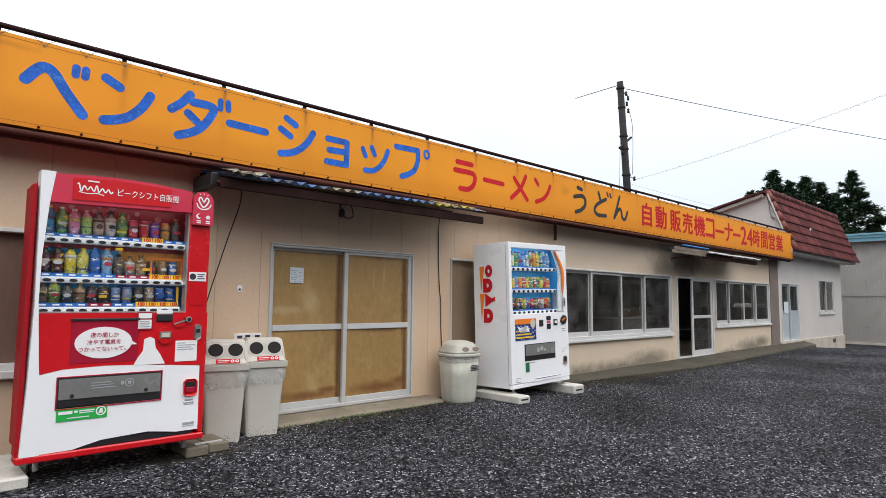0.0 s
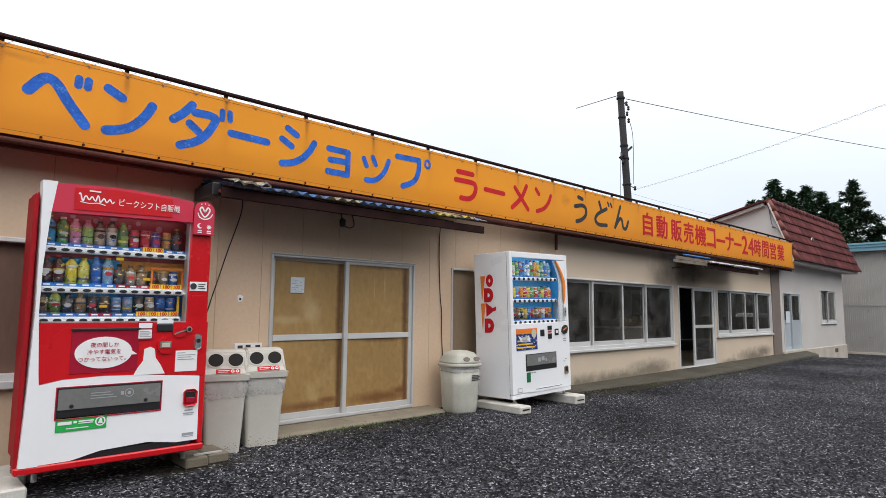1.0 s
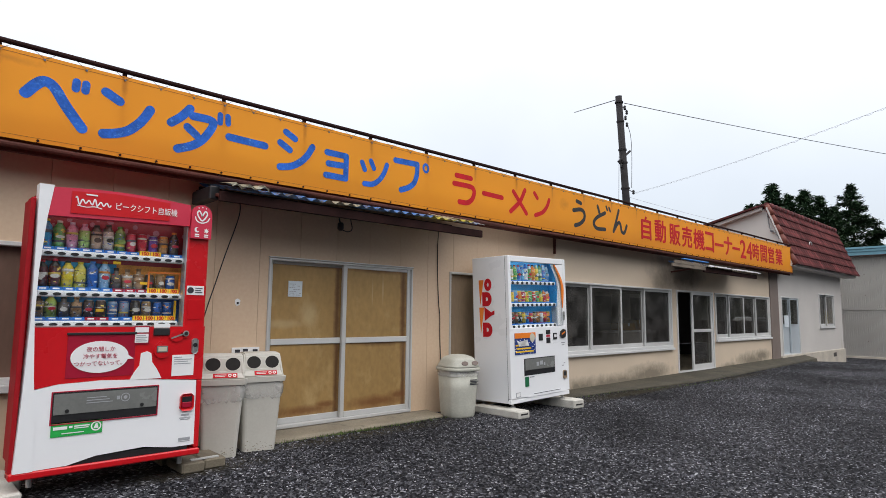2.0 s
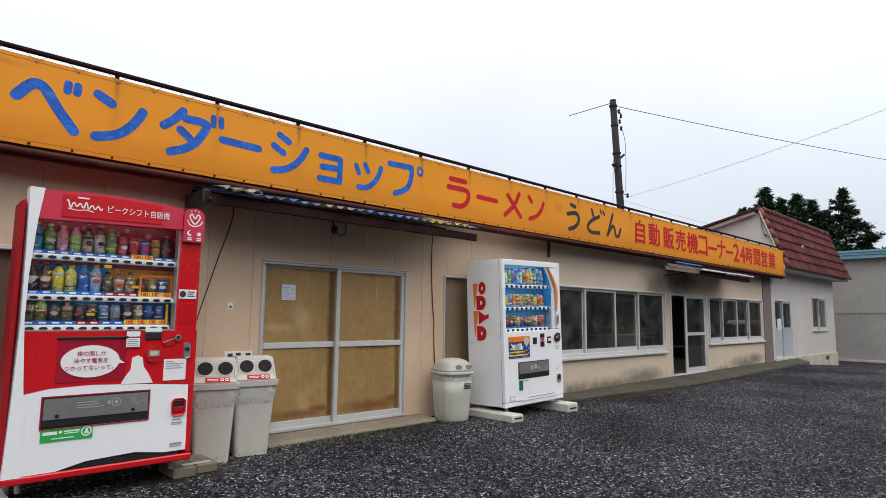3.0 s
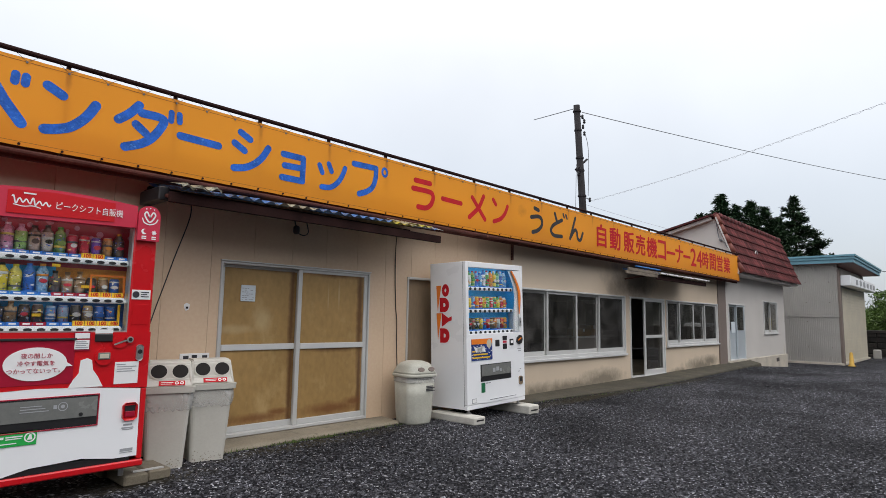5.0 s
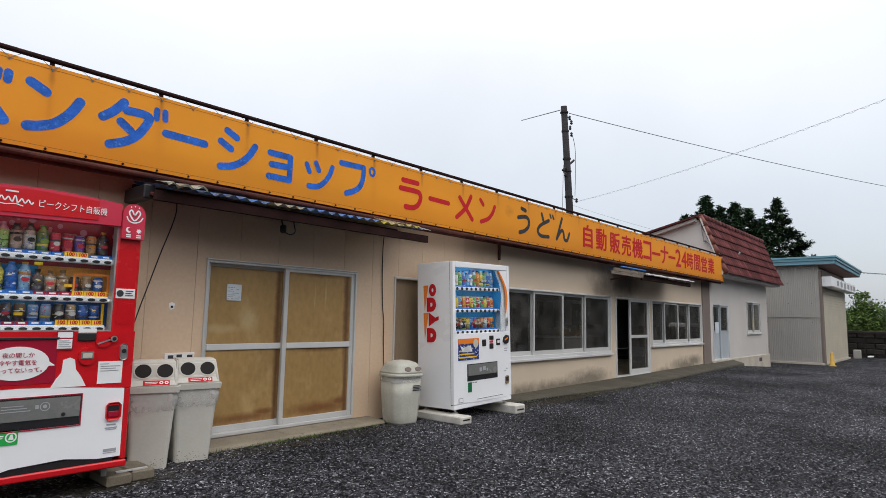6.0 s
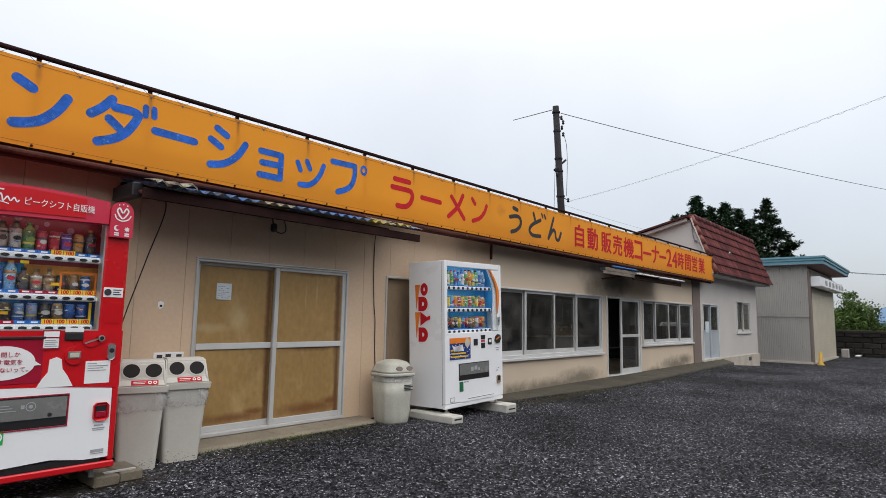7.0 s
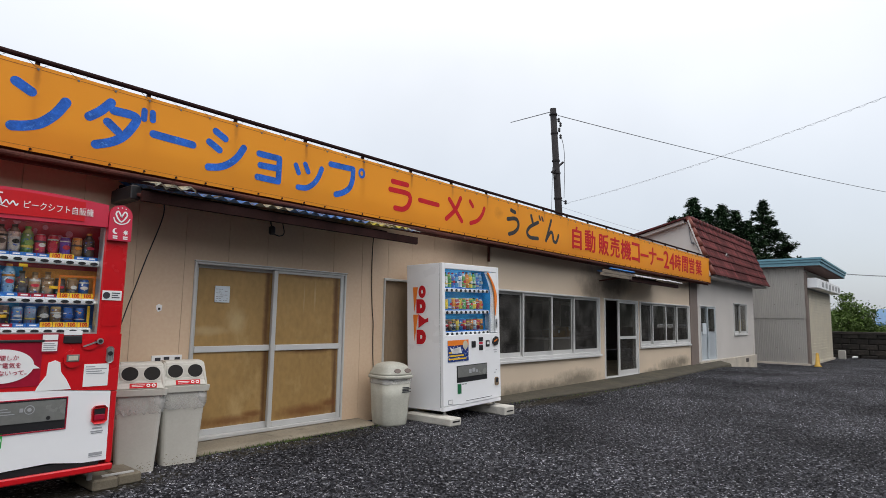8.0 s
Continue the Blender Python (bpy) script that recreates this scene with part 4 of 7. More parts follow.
    bar = [[(0.0, 1.0), (1.0, 0.0)]]
    shi = [[(0.16, 1.0), (0.44, 0.86)], [(0.0, 0.67), (0.29, 0.52)], [(0.01, 0.0), (0.33, 0.07), (0.6, 0.22), (0.83, 0.45), (1.0, 0.74)]]
    yo = [[(0.02, 1.0), (1.0, 1.0)], [(1.0, 1.0), (1.0, 0.02)], [(0.1, 0.52), (0.92, 0.55)], [(0.0, 0.0), (1.0, 0.0)]]
    tsu = [[(0.0, 0.87), (0.11, 0.59)], [(0.35, 1.0), (0.47, 0.72)], [(0.11, 0.0), (0.44, 0.05), (0.71, 0.29), (0.89, 0.62), (1.0, 0.98)]]
    pu = [[(0.0, 0.97), (1.0, 1.0)], [(1.0, 1.0), (0.98, 0.64), (0.85, 0.32), (0.6, 0.13), (0.27, 0.0)]]
    ra = [[(0.11, 1.0), (0.85, 1.0)], [(0.0, 0.67), (0.82, 0.67), (0.99, 0.56), (1.0, 0.4), (0.88, 0.16), (0.63, 0.01), (0.26, 0.0)]]
    me = [[(0.89, 1.0), (0.57, 0.47), (0.0, 0.0)], [(0.17, 0.84), (1.0, 0.04)]]
    n2 = [[(0.0, 1.0), (0.19, 0.8)], [(0.07, 0.0), (0.53, 0.19), (0.84, 0.5), (1.0, 0.84)]]
    hu = [[(0.32, 1.0), (0.69, 0.95)], [(0.0, 0.6), (0.68, 0.69), (1.0, 0.58), (0.99, 0.33), (0.61, 0.11), (0.14, 0.0)]]
    hd = [[(0.24, 0.93), (0.34, 0.66)], [(0.68, 0.72), (0.17, 0.44), (0.0, 0.18), (0.19, 0.0), (0.67, 0.02)], [(0.76, 1.0), (0.82, 0.87)], [(0.93, 0.98), (1.0, 0.85)]]
    hn = [[(0.41, 1.0), (0.0, 0.0)], [(0.0, 0.02), (0.35, 0.43), (0.52, 0.37), (0.6, 0.07), (0.81, 0.04), (1.0, 0.38)]]
    words = [(be, 0.62, 1.004, 2.628, 2.988, "blue_paint", 0.080), (n_, 1.146, 1.481, 2.621, 2.963, "blue_paint", 0.076), (da, 1.652, 2.148, 2.614, 3.001, "blue_paint", 0.073),
             (bar, 2.163, 2.518, 2.804, 2.815, "blue_paint", 0.070), (shi, 2.675, 3.031, 2.63, 2.99, "blue_paint", 0.068), (yo, 3.199, 3.443, 2.64, 2.88, "blue_paint", 0.066),
             (tsu, 3.649, 3.989, 2.625, 2.891, "blue_paint", 0.060), (pu, 4.11, 4.443, 2.635, 2.977, "blue_paint", 0.067),
             (ra, 5.052, 5.411, 2.629, 2.96, "red_paint", 0.066), (bar, 5.593, 5.965, 2.797, 2.804, "red_paint", 0.064), (me, 6.142, 6.487, 2.634, 2.973, "red_paint", 0.066), (n2, 6.669, 7.019, 2.647, 2.965, "red_paint", 0.062),
             (hu, 7.643, 7.938, 2.61, 2.999, "black_paint", 0.064), (hd, 8.212, 8.715, 2.63, 3.024, "black_paint", 0.062), (hn, 8.813, 9.243, 2.63, 3.008, "black_paint", 0.060)]
    for glyph, xa, xb, za, zb_, mat, w in words:
        bm = bmesh.new()
        for k, s in enumerate(glyph):
            pts = smooth_line([Vector((xa + (xb - xa) * a, za + (zb_ - za) * b)) for a, b in s])
            thin = 0.72 if (glyph in (be, da, hd) and k >= len(glyph) - 2) else 1.0
            if len(pts) == 2:
                pts = [pts[0].lerp(pts[1], i / 6) for i in range(7)]
            stroke(bm, pts, w * thin, -0.0022 - 0.0004 * k)
        if glyph is pu:
            ring = [Vector((4.577 + 0.038 * math.cos(a), 2.955 + 0.046 * math.sin(a))) for a in [2 * math.pi * i / 18 for i in range(19)]]
            stroke(bm, ring, 0.032, -0.003, round_ends=False)
        for v in bm.verts:
            v.co.y += banner_y(v.co.x, v.co.z)
        part("painted_character", bm, mat, t)
    row = "自動販売機コーナー24時間営業"
    starts = [9.75, 10.25, 10.84, 11.37, 11.89, 12.46, 12.95, 13.44, 13.92, 14.38, 14.77, 15.17, 15.70, 16.24, 16.78]
    ends = [10.12, 10.70, 11.30, 11.83, 12.43, 12.90, 13.42, 13.92, 14.36, 14.74, 15.14, 15.62, 16.16, 16.70, 17.33]
    for ch, a, b in zip(row, starts, ends):
        ob = lettering("painted_character", ch, "red_paint", t, 0, 0, 0.44, 0)
        co = [v.co for v in ob.data.vertices]
        lo, hi = min(c.x for c in co), max(c.x for c in co)
        zl, zh = min(c.z for c in co), max(c.z for c in co)
        flat = ch == "ー"
        za, zc = (2.755, 2.815) if flat else (2.595, 3.02)
        ob.data.transform(Matrix.Translation((a + 0.012, SY - 0.004, za + 0.006)) @ Matrix.Diagonal(((b - a - 0.024) / (hi - lo), 1, (zc - za - 0.012) / (zh - zl), 1)) @ Matrix.Translation((-lo, 0, -zl)))
        for v in ob.data.vertices:
            v.co.y += banner_y(v.co.x, v.co.z) - SY
        # a bold brush: further coats a little aside
        for k, (dx, dz) in enumerate(((0.013, 0.0), (-0.013, 0.0), (0.006, 0.008), (-0.006, -0.008))):
            twin(ob, "paint_coat", pose(dx, -0.0005 * (k + 1), dz), ob)


sign()


# ---- awnings under the sign ----
def awning(name, x0, x1, y0, y1, za, zb, label, mats, tilt=0.0, seed=1, beam=True):
    """Wavy plastic sheets on a rusty frame, falling from the wall towards the yard."""
    t = thing(name, pose(0, 0, 0), label, "awning")
    rng = random.Random(seed)
    pitch = 0.126
    n = int((x1 - x0) / pitch)
    k = 0
    while k < n:
        m = min(n, k + rng.choice((1, 2, 3, 2)))
        bm = bmesh.new()
        rows = []
        dz = rng.uniform(-0.006, 0.006)
        dy = rng.uniform(-0.03, 0.02)
        for i in range(k * 8, m * 8 + 1):
            x = x0 + i * pitch / 8
            wz = 0.014 * math.cos(i * math.pi / 4) + dz + tilt * (x - x0)
            rows.append([bm.verts.new((x, y0, za + wz)), bm.verts.new((x, y1 + dy, zb + wz))])
        for a, b in zip(rows, rows[1:]):
            bm.faces.new((a[0], b[0], b[1], a[1]))
        part("sheet", bm, rng.choice(mats), t, smooth=True)
        k = m
    if beam:
        bm = boxes(((x0 - 0.03, y1 + 0.05, zb - 0.115), (x1, y1 + 0.09, zb - 0.03)), ((x0, y0 - 0.06, za - 0.11), (x1, y0 - 0.02, za - 0.03)), bevel=0.004)
        part("beam", bm, "pipe", t)
        k = max(2, int((x1 - x0) / 0.9))
        for i in range(k + 1):
            x = x0 + (x1 - x0 - 0.04) * i / k
            bm = bmesh.new()
            rod(bm, (x, y0, za - 0.07), (x, y1 + 0.07, zb - 0.07), 0.016, n=6)
            part("bracket", bm, "rust", t)
    return t


A1 = awning("awning", 2.02, 5.26, -0.05, -0.70, 2.40, 2.275, "long corrugated plastic awning in grimy blue patches", ["awning_blue", "awning_blue", "awning_blue", "awning_blue", "awning_blue", "awning_blue", "awning", "awning_yellow"], 0.012, 2)
part("end_box", boxes(((1.96, -0.50, 2.19), (2.05, -0.08, 2.31)), bevel=0.01), "black", A1)
bm = bmesh.new()
rows = []
for i in range(9):
    x = 2.03 + 0.042 * i
    lift = 0.018 * math.sin(i * 2.1) + 0.012 * (i > 5)
    rows.append([bm.verts.new((x, -0.52 + 0.01 * (i % 2), 2.345 + 0.5 * lift)), bm.verts.new((x + 0.01, -0.74 - 0.012 * (i % 3), 2.30 + lift)), bm.verts.new((x + 0.015, -0.755, 2.275 + lift + 0.012 * (i % 2)))])
for a, b in zip(rows, rows[1:]):
    for k in range(2):
        bm.faces.new((a[k], b[k], b[k + 1], a[k + 1]))
part("torn_sheet", bm, "awning", A1, "crumpled pale end of the plastic sheet")
bm = bmesh.new()
for i in range(9):
    x = 4.62 + i * 0.075
    rod(bm, (x, -0.72, 2.30), (x - 0.03, -0.40, 2.40), 0.004, n=5)
part("wire_ties", bm, "steel", A1)
A2 = awning("awning", 11.7, 14.5, -0.05, -0.70, 2.36, 2.21, "ragged pale corrugated awning over the shop door", ["awning", "awning", "awning"], 0.0, 4)
rr = random.Random(9)
bm = bmesh.new()
x = 11.75
while x < 14.45:
    w = rr.uniform(0.06, 0.2)
    box(bm, (x, -0.725 + rr.uniform(-0.01, 0.01), 2.21 + rr.uniform(-0.004, 0.004)), (x + w, -0.70, 2.228 + rr.uniform(0, 0.012)))
    x += w + rr.uniform(0.002, 0.03)
part("ragged_edge", bm, "print", A2, "torn white sheet edge")
A3 = awning("awning", 10.85, 11.62, -0.30, -0.73, 2.27, 2.235, "old grey board awning with a blue sheet edge", ["awning_blue", "awning"], -0.045, 6, False)
for a, b in (((10.12, -0.745, 2.112), (11.50, -0.715, 2.168)), ((10.22, -0.74, 2.172), (11.56, -0.71, 2.232))):
    part("plank", boxes((a, b), bevel=0.004), "old_board", A3, "weathered grey-brown plank")
part("blue_edge", boxes(((10.55, -0.75, 2.262), (11.64, -0.70, 2.285)), bevel=0.006), "awning_rim", A3, "bright blue plastic edge")
bm = bmesh.new()
rod(bm, (11.59, 0.0, 2.12), (11.59, -0.72, 2.20), 0.016, n=6)
part("bracket", bm, "rust", A3)


# ---- utility pole and wires ----
def utility_pole():
    top, low = Vector((20.19, 6.0, 9.75)), Vector((20.69, 6.05, 5.62))
    d = (low - top) / (top.z - low.z)
    foot = top + d * (top.z + 0.3)
    t = thing("utility_pole", pose(0, 0, 0), "leaning dark utility pole with steel fittings", "utility pole")
    bm = bmesh.new()
    rod(bm, foot, top, 0.17, 0.125, 14)
    part("shaft", bm, "pole", t, smooth=True)
    bm = bmesh.new()
    a = top + d * 2.35
    rod(bm, a + Vector((-0.35, 0.0, -0.28)), a + Vector((0.55, 0.0, 0.32)), 0.045, n=8)
    part("cross_arm", bm, "pole", t)
    for k, (dz, s) in enumerate(((0.25, 0.16), (1.0, 0.15), (2.1, 0.16), (2.6, 0.16), (3.6, 0.17))):
        bm = bmesh.new()
        c = top + d * dz
        rod(bm, c - Vector((0, 0, 0.03)), c + Vector((0, 0, 0.03)), s, n=14)
        part("band", bm, "pole", t)
    for dx, dz in ((0.42, 0.35), (0.55, 0.5), (0.42, 0.75), (0.5, 1.0), (0.62, 3.65), (-0.18, 2.75)):
        bm = bmesh.new()
        c = top + d * dz + Vector((dx, 0, 0))
        lathe(bm, [(0.03, -0.09), (0.06, -0.05), (0.035, 0.0), (0.06, 0.04), (0.025, 0.09)], c, 8)
        part("insulator", bm, "black", t, smooth=True)
    bm = bmesh.new()
    rod(bm, top + d * 0.3, top + d * 0.3 + Vector((0.55, 0, -0.12)), 0.02, n=6)
    rod(bm, top + d * 3.6, top + d * 3.6 + Vector((0.62, 0, -0.05)), 0.02, n=6)
    tube(bm, smooth_line([top + d * 0.9 + Vector((0.5, 0, 0)), top + d * 1.4 + Vector((0.72, 0, 0)), top + d * 2.2 + Vector((0.70, 0, 0)), top + d * 3.5 + Vector((0.5, 0, 0))]), 0.012, 5)
    tube(bm, smooth_line([top + d * 2.4 + Vector((-0.3, 0, 0)), top + d * 3.2 + Vector((-0.42, 0, 0)), top + d * 4.4 + Vector((-0.6, 0, 0))]), 0.01, 5)
    part("stay_wires", bm, "wire", t)
    return top, d


P_TOP, P_DIR = utility_pole()


def wire(name, a, b, sag, r, label, wavy=0.0, mat="wire"):
    pts = []
    a, b = Vector(a), Vector(b)
    n = 220 if wavy else 40
    for i in range(n + 1):
        s = i / n
        p = a.lerp(b, s) - Vector((0, 0, sag * 4 * s * (1 - s)))
        pts.append(p)
    bm = bmesh.new()
    tube(bm, pts, r, 5)
    if wavy:
        tube(bm, [p + Vector((0, 0, wavy * math.sin(i * 1.35) - wavy)) for i, p in enumerate(pts)], r * 0.8, 4)
    return tagged(part(name, bm, mat), label, "cable")


EYE = Vector((0, -5.53, 1.23))
wire("power_line", P_TOP + P_DIR * 0.17 + Vector((0.4, 0, 0)), Vector((50.1, -5.4, 9.62)), 0.24, 0.016, "thin overhead power line running off the pole")
wire("power_line", P_TOP + P_DIR * 0.15 + Vector((-0.1, 0, 0)), EYE + Vector((0.785, 0.5272, 0.3253)) * 30, 0.0, 0.018, "thin dark power line running away behind the pole")
wire("spiral_cable", P_TOP + P_DIR * 3.7 + Vector((0.6, 0, 0)), EYE + Vector((0.945, -0.08, 0.335)) * 17, 0.22, 0.0045, "spiral-wrapped overhead phone cable", 0.02, "pale_wire")
wire("service_cable", P_TOP + P_DIR * 3.9, Vector((25.0, 1.0, 4.1)), 0.1, 0.006, "faint service cable from the pole to the annex roof", 0.0, "pale_wire")
wire("service_cable", Vector((33.5, -1.2, 3.85)), EYE + Vector((0.9985, -0.01, 0.072)) * 60, 0.25, 0.014, "low cable running off the shed roof", 0.02)


# ---- drink samples for the machines ----
PALETTE = {}


def drink_colour(rgb):
    rgb = tuple(c * 0.8 for c in rgb)
    key = "drink_%02d_%02d_%02d" % tuple(int(c * 99) for c in rgb)
    if key not in M:
        M[key] = surf(key, rgb, 0.3, var=0.12, big=14, fine=70, bump=0.0, coat=0.2)
    return key


def drink_art(rgb, seed):
    """A printed wrapper: the ground colour broken by patches of brighter and darker ink."""
    rgb = tuple(c * 0.8 for c in rgb)
    key = "art_%02d_%02d_%02d_%d" % (*(int(c * 99) for c in rgb), seed)
    if key in M:
        return key
    m = surf(key, rgb, 0.3, var=0.15, big=14, fine=70, bump=0.0, coat=0.2)
    n, l = m.node_tree.nodes, m.node_tree.links
    bs = n["Principled BSDF"]
    src = bs.inputs["Base Color"].links[0].from_socket
    inks = (((0.78, 0.76, 0.70), (0.03, 0.03, 0.05)), ((0.75, 0.55, 0.06), (0.50, 0.03, 0.04)), ((0.75, 0.75, 0.74), (0.04, 0.10, 0.40)))[seed % 3]
    co, mp = n.new("ShaderNodeTexCoord"), n.new("ShaderNodeMapping")
    mp.inputs["Location"].default_value = (seed * 3.1, seed * 1.7, seed * 0.9)
    mp.inputs["Scale"].default_value = (1.0, 1.0, 1.5)
    l.new(co.outputs["Object"], mp.inputs["Vector"])
    for k, ink in enumerate(inks):
        ns, st, mx = n.new("ShaderNodeTexNoise"), n.new("ShaderNodeMapRange"), n.new("ShaderNodeMix")
        ns.inputs["Scale"].default_value, ns.inputs["Detail"].default_value = (34, 58)[k], 1.5
        st.inputs["From Min"].default_value, st.inputs["From Max"].default_value = 0.63, 0.66
        mx.data_type = "RGBA"
        mx.inputs["B"].default_value = (*ink, 1)
        l.new(mp.outputs[0], ns.inputs["Vector"])
        l.new(ns.outputs["Fac"], st.inputs["Value"])
        l.new(st.outputs[0], mx.inputs["Factor"])
        l.new(src, mx.inputs["A"])
        src = mx.outputs["Result"]
    l.new(src, bs.inputs["Base Color"])
    M[key] = m
    return key


def sample(parent, kind, x, y, z, h, r, body, wrap, cap, rng):
    """A dummy bottle or can on its shelf, with its wrapper and cap."""
    bm = bmesh.new()
    if kind == "can":
        lathe(bm, [(r * 0.82, 0), (r, 0.006), (r, h - 0.012), (r * 0.84, h)], (x, y, z), 14)
        c = part("sample_can", bm, drink_colour(body), parent, smooth=True)
        bm = bmesh.new()
        lathe(bm, [(r * 0.83, h), (r * 0.83, h + 0.003)], (x, y, z), 14)
        part("can_lid", bm, "steel", c)
    elif kind == "pouch":
        lathe(bm, [(r * 0.7, 0), (r, 0.02), (r, h * 0.5), (r * 0.75, h * 0.62), (r * 0.45, h * 0.8), (r * 0.4, h * 0.88)], (x, y, z), 14)
        c = part("sample_bottle_can", bm, drink_colour(body), parent, smooth=True)
        bm = bmesh.new()
        lathe(bm, [(r * 0.46, h * 0.88), (r * 0.5, h)], (x, y, z), 12)
        part("cap", bm, drink_colour(cap), c)
    else:
        lathe(bm, [(r * 0.85, 0), (r, 0.01), (r, h * 0.22), (r * 0.93, h * 0.26), (r, h * 0.3), (r, h * 0.70), (r * 0.86, h * 0.79), (r * 0.5, h * 0.88), (r * 0.44, h * 0.92)], (x, y, z), 14)
        c = part("sample_bottle", bm, drink_colour(body), parent, smooth=True)
        bm = bmesh.new()
        lathe(bm, [(r * 0.5, h * 0.92), (r * 0.5, h)], (x, y, z), 12)
        part("cap", bm, drink_colour(cap), c)
    bm = bmesh.new()
    lo, hi = (0.1, 0.9) if kind == "can" else (0.1, 0.74)
    lathe(bm, [(r * 1.02, h * lo), (r * 1.02, h * hi)], (x, y, z), 14)
    part("wrapper", bm, drink_art(wrap, rng.randrange(3)), c, smooth=True)
    bm = bmesh.new()
    zb = h * rng.uniform(lo + 0.06, hi - 0.12)
    lathe(bm, [(r * 1.035, zb), (r * 1.035, zb + h * rng.uniform(0.05, 0.1))], (x, y, z), 14)
    part("band", bm, drink_colour(rng.choice(((0.85, 0.83, 0.78), cap, (0.8, 0.6, 0.1), (0.1, 0.1, 0.12)))), c, smooth=True)
    bm = bmesh.new()
    a = rng.uniform(-0.15, 0.15) * r
    disc(bm, (x + a, z + h * (lo + hi) / 2), r * rng.uniform(0.6, 0.8), y - r * 1.06, y - r * 0.5, h * (hi - lo) * rng.uniform(0.08, 0.16), 12)
    part("emblem", bm, drink_colour(rng.choice((cap, body, wrap, (0.7, 0.05, 0.08), (0.8, 0.78, 0.74)))), c)
    return c


def button_rail(parent, x0, x1, z, y, n, look_at):
    part("button_rail", boxes(((x0, y, z - 0.021), (x1, y + 0.05, z + 0.021)), bevel=0.008), "white", parent)
    step = (x1 - x0) / n
    bm = bmesh.new()
    rx = 0.021 if look_at == "oval" else 0.017
    disc(bm, (0, 0), rx + 0.004, -0.006, 0.0, 0.011 if look_at == "oval" else 0.019, 14)
    first = part("select_button", bm, "black", parent)
    for i in range(n):
        m = pose(x0 + step * (i + 0.5), y, z - 0.003)
        if i == 0:
            first.matrix_basis = m
        else:
            twin(first, "select_button", m)
    return step


# ---- red drinks machine ----
def red_machine():
    t = thing("vending_machine", pose(0.668, -0.9, 0.183), "glossy red drinks vending machine with white lower front on blocks", "vending machine")
    W, H, D = 1.145, 1.83, 0.46
    rng = random.Random(21)
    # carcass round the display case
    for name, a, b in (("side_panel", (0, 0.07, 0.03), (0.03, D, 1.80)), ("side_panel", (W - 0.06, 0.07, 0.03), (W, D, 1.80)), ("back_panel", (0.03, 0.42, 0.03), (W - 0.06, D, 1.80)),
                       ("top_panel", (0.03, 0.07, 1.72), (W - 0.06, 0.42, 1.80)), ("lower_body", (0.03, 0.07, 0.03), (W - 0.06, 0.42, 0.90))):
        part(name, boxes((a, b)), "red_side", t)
    # top board with an arched upper edge
    arch = lambda x: 1.845 + 0.035 * math.sin(math.pi * min(1, max(0, (x + 0.05) / 1.1)))
    bm = bmesh.new()
    xs = [0.06 + (0.985 - 0.06) * i / 16 for i in range(17)]
    prism(bm, [(x, arch(x)) for x in xs] + [(0.985, 1.69), (0.06, 1.665)], -0.03, 0.07)
    hd = part("header", bm, "red_head", t, "faded red header board")
    bm = bmesh.new()
    prism(bm, [(0.19, 1.845), (0.45, 1.862), (0.83, 1.848), (0.83, 1.712), (0.19, 1.694)], -0.036, -0.031)
    part("header_panel", bm, "red", hd)
    lettering("header_words", "ピークシフト自販機", "print", hd, 0.455, 1.755, 0.052, -0.039, 0.82)
    # brand mark: plain flowing white strokes
    bm = bmesh.new()
    swell = lambda i: 0.026 if i < 6 or 18 < i < 25 else 0.012
    stroke(bm, smooth_line([Vector((0.215 + 0.215 * i / 40, 1.786 - 0.012 * i / 40 + swell(i) * math.sin(i * 0.92 + 0.8))) for i in range(41)], 3), 0.0085, -0.038)
    stroke(bm, smooth_line([Vector((0.225, 1.752)), Vector((0.28, 1.745)), Vector((0.33, 1.753)), Vector((0.375, 1.744))]), 0.006, -0.0385)
    part("brand_mark", bm, "print", hd)
    part("mark_bar", boxes(((0.275, -0.039, 1.828), (0.345, -0.037, 1.838))), "print", hd)
    # white swept edge
    bm = bmesh.new()
    edge = [(0.004, 1.87), (0.088, 1.87), (0.062, 1.65), (0.040, 1.3), (0.038, 1.0), (0.062, 0.6), (0.088, 0.3), (0.095, 0.015), (-0.01, 0.015), (0.008, 0.5), (0.018, 1.0), (0.012, 1.5)]
    prism(bm, edge, -0.035, 0.07)
    part("edge_strip", bm, "white", t, "white swept edge strip")
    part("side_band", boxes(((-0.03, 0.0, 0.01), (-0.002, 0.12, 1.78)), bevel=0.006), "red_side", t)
    # right column
    part("right_column", boxes(((0.985, -0.01, 0.905), (W, 0.07, 1.79)), bevel=0.01), "red", t)
    part("column_inset", boxes(((1.01, -0.013, 0.98), (1.115, -0.009, 1.13)), bevel=0.001), "red", t)
    part("column_sticker", boxes(((0.995, -0.014, 1.165), (1.125, -0.0105, 1.235))), "print", t)
    bm = bmesh.new()
    disc(bm, (1.022, 1.20), 0.024, -0.017, -0.0145)
    for k in range(3):
        box(bm, (1.058, -0.017, 1.183 + k * 0.016), (1.112 - 0.012 * (k % 2), -0.0145, 1.189 + k * 0.016))
    part("sticker_print", bm, "ink", t)
    # round badge at the corner
    bm = bmesh.new()
    pts = [(1.068 + 0.078 * math.cos(a), 1.785 + 0.078 * math.sin(a)) for a in [math.pi * i / 14 for i in range(15)]]
    prism(bm, pts + [(0.99, 1.60), (1.146, 1.60)], -0.045, -0.012)
    bd = part("corner_badge", bm, "red_head", t)
    bm = bmesh.new()
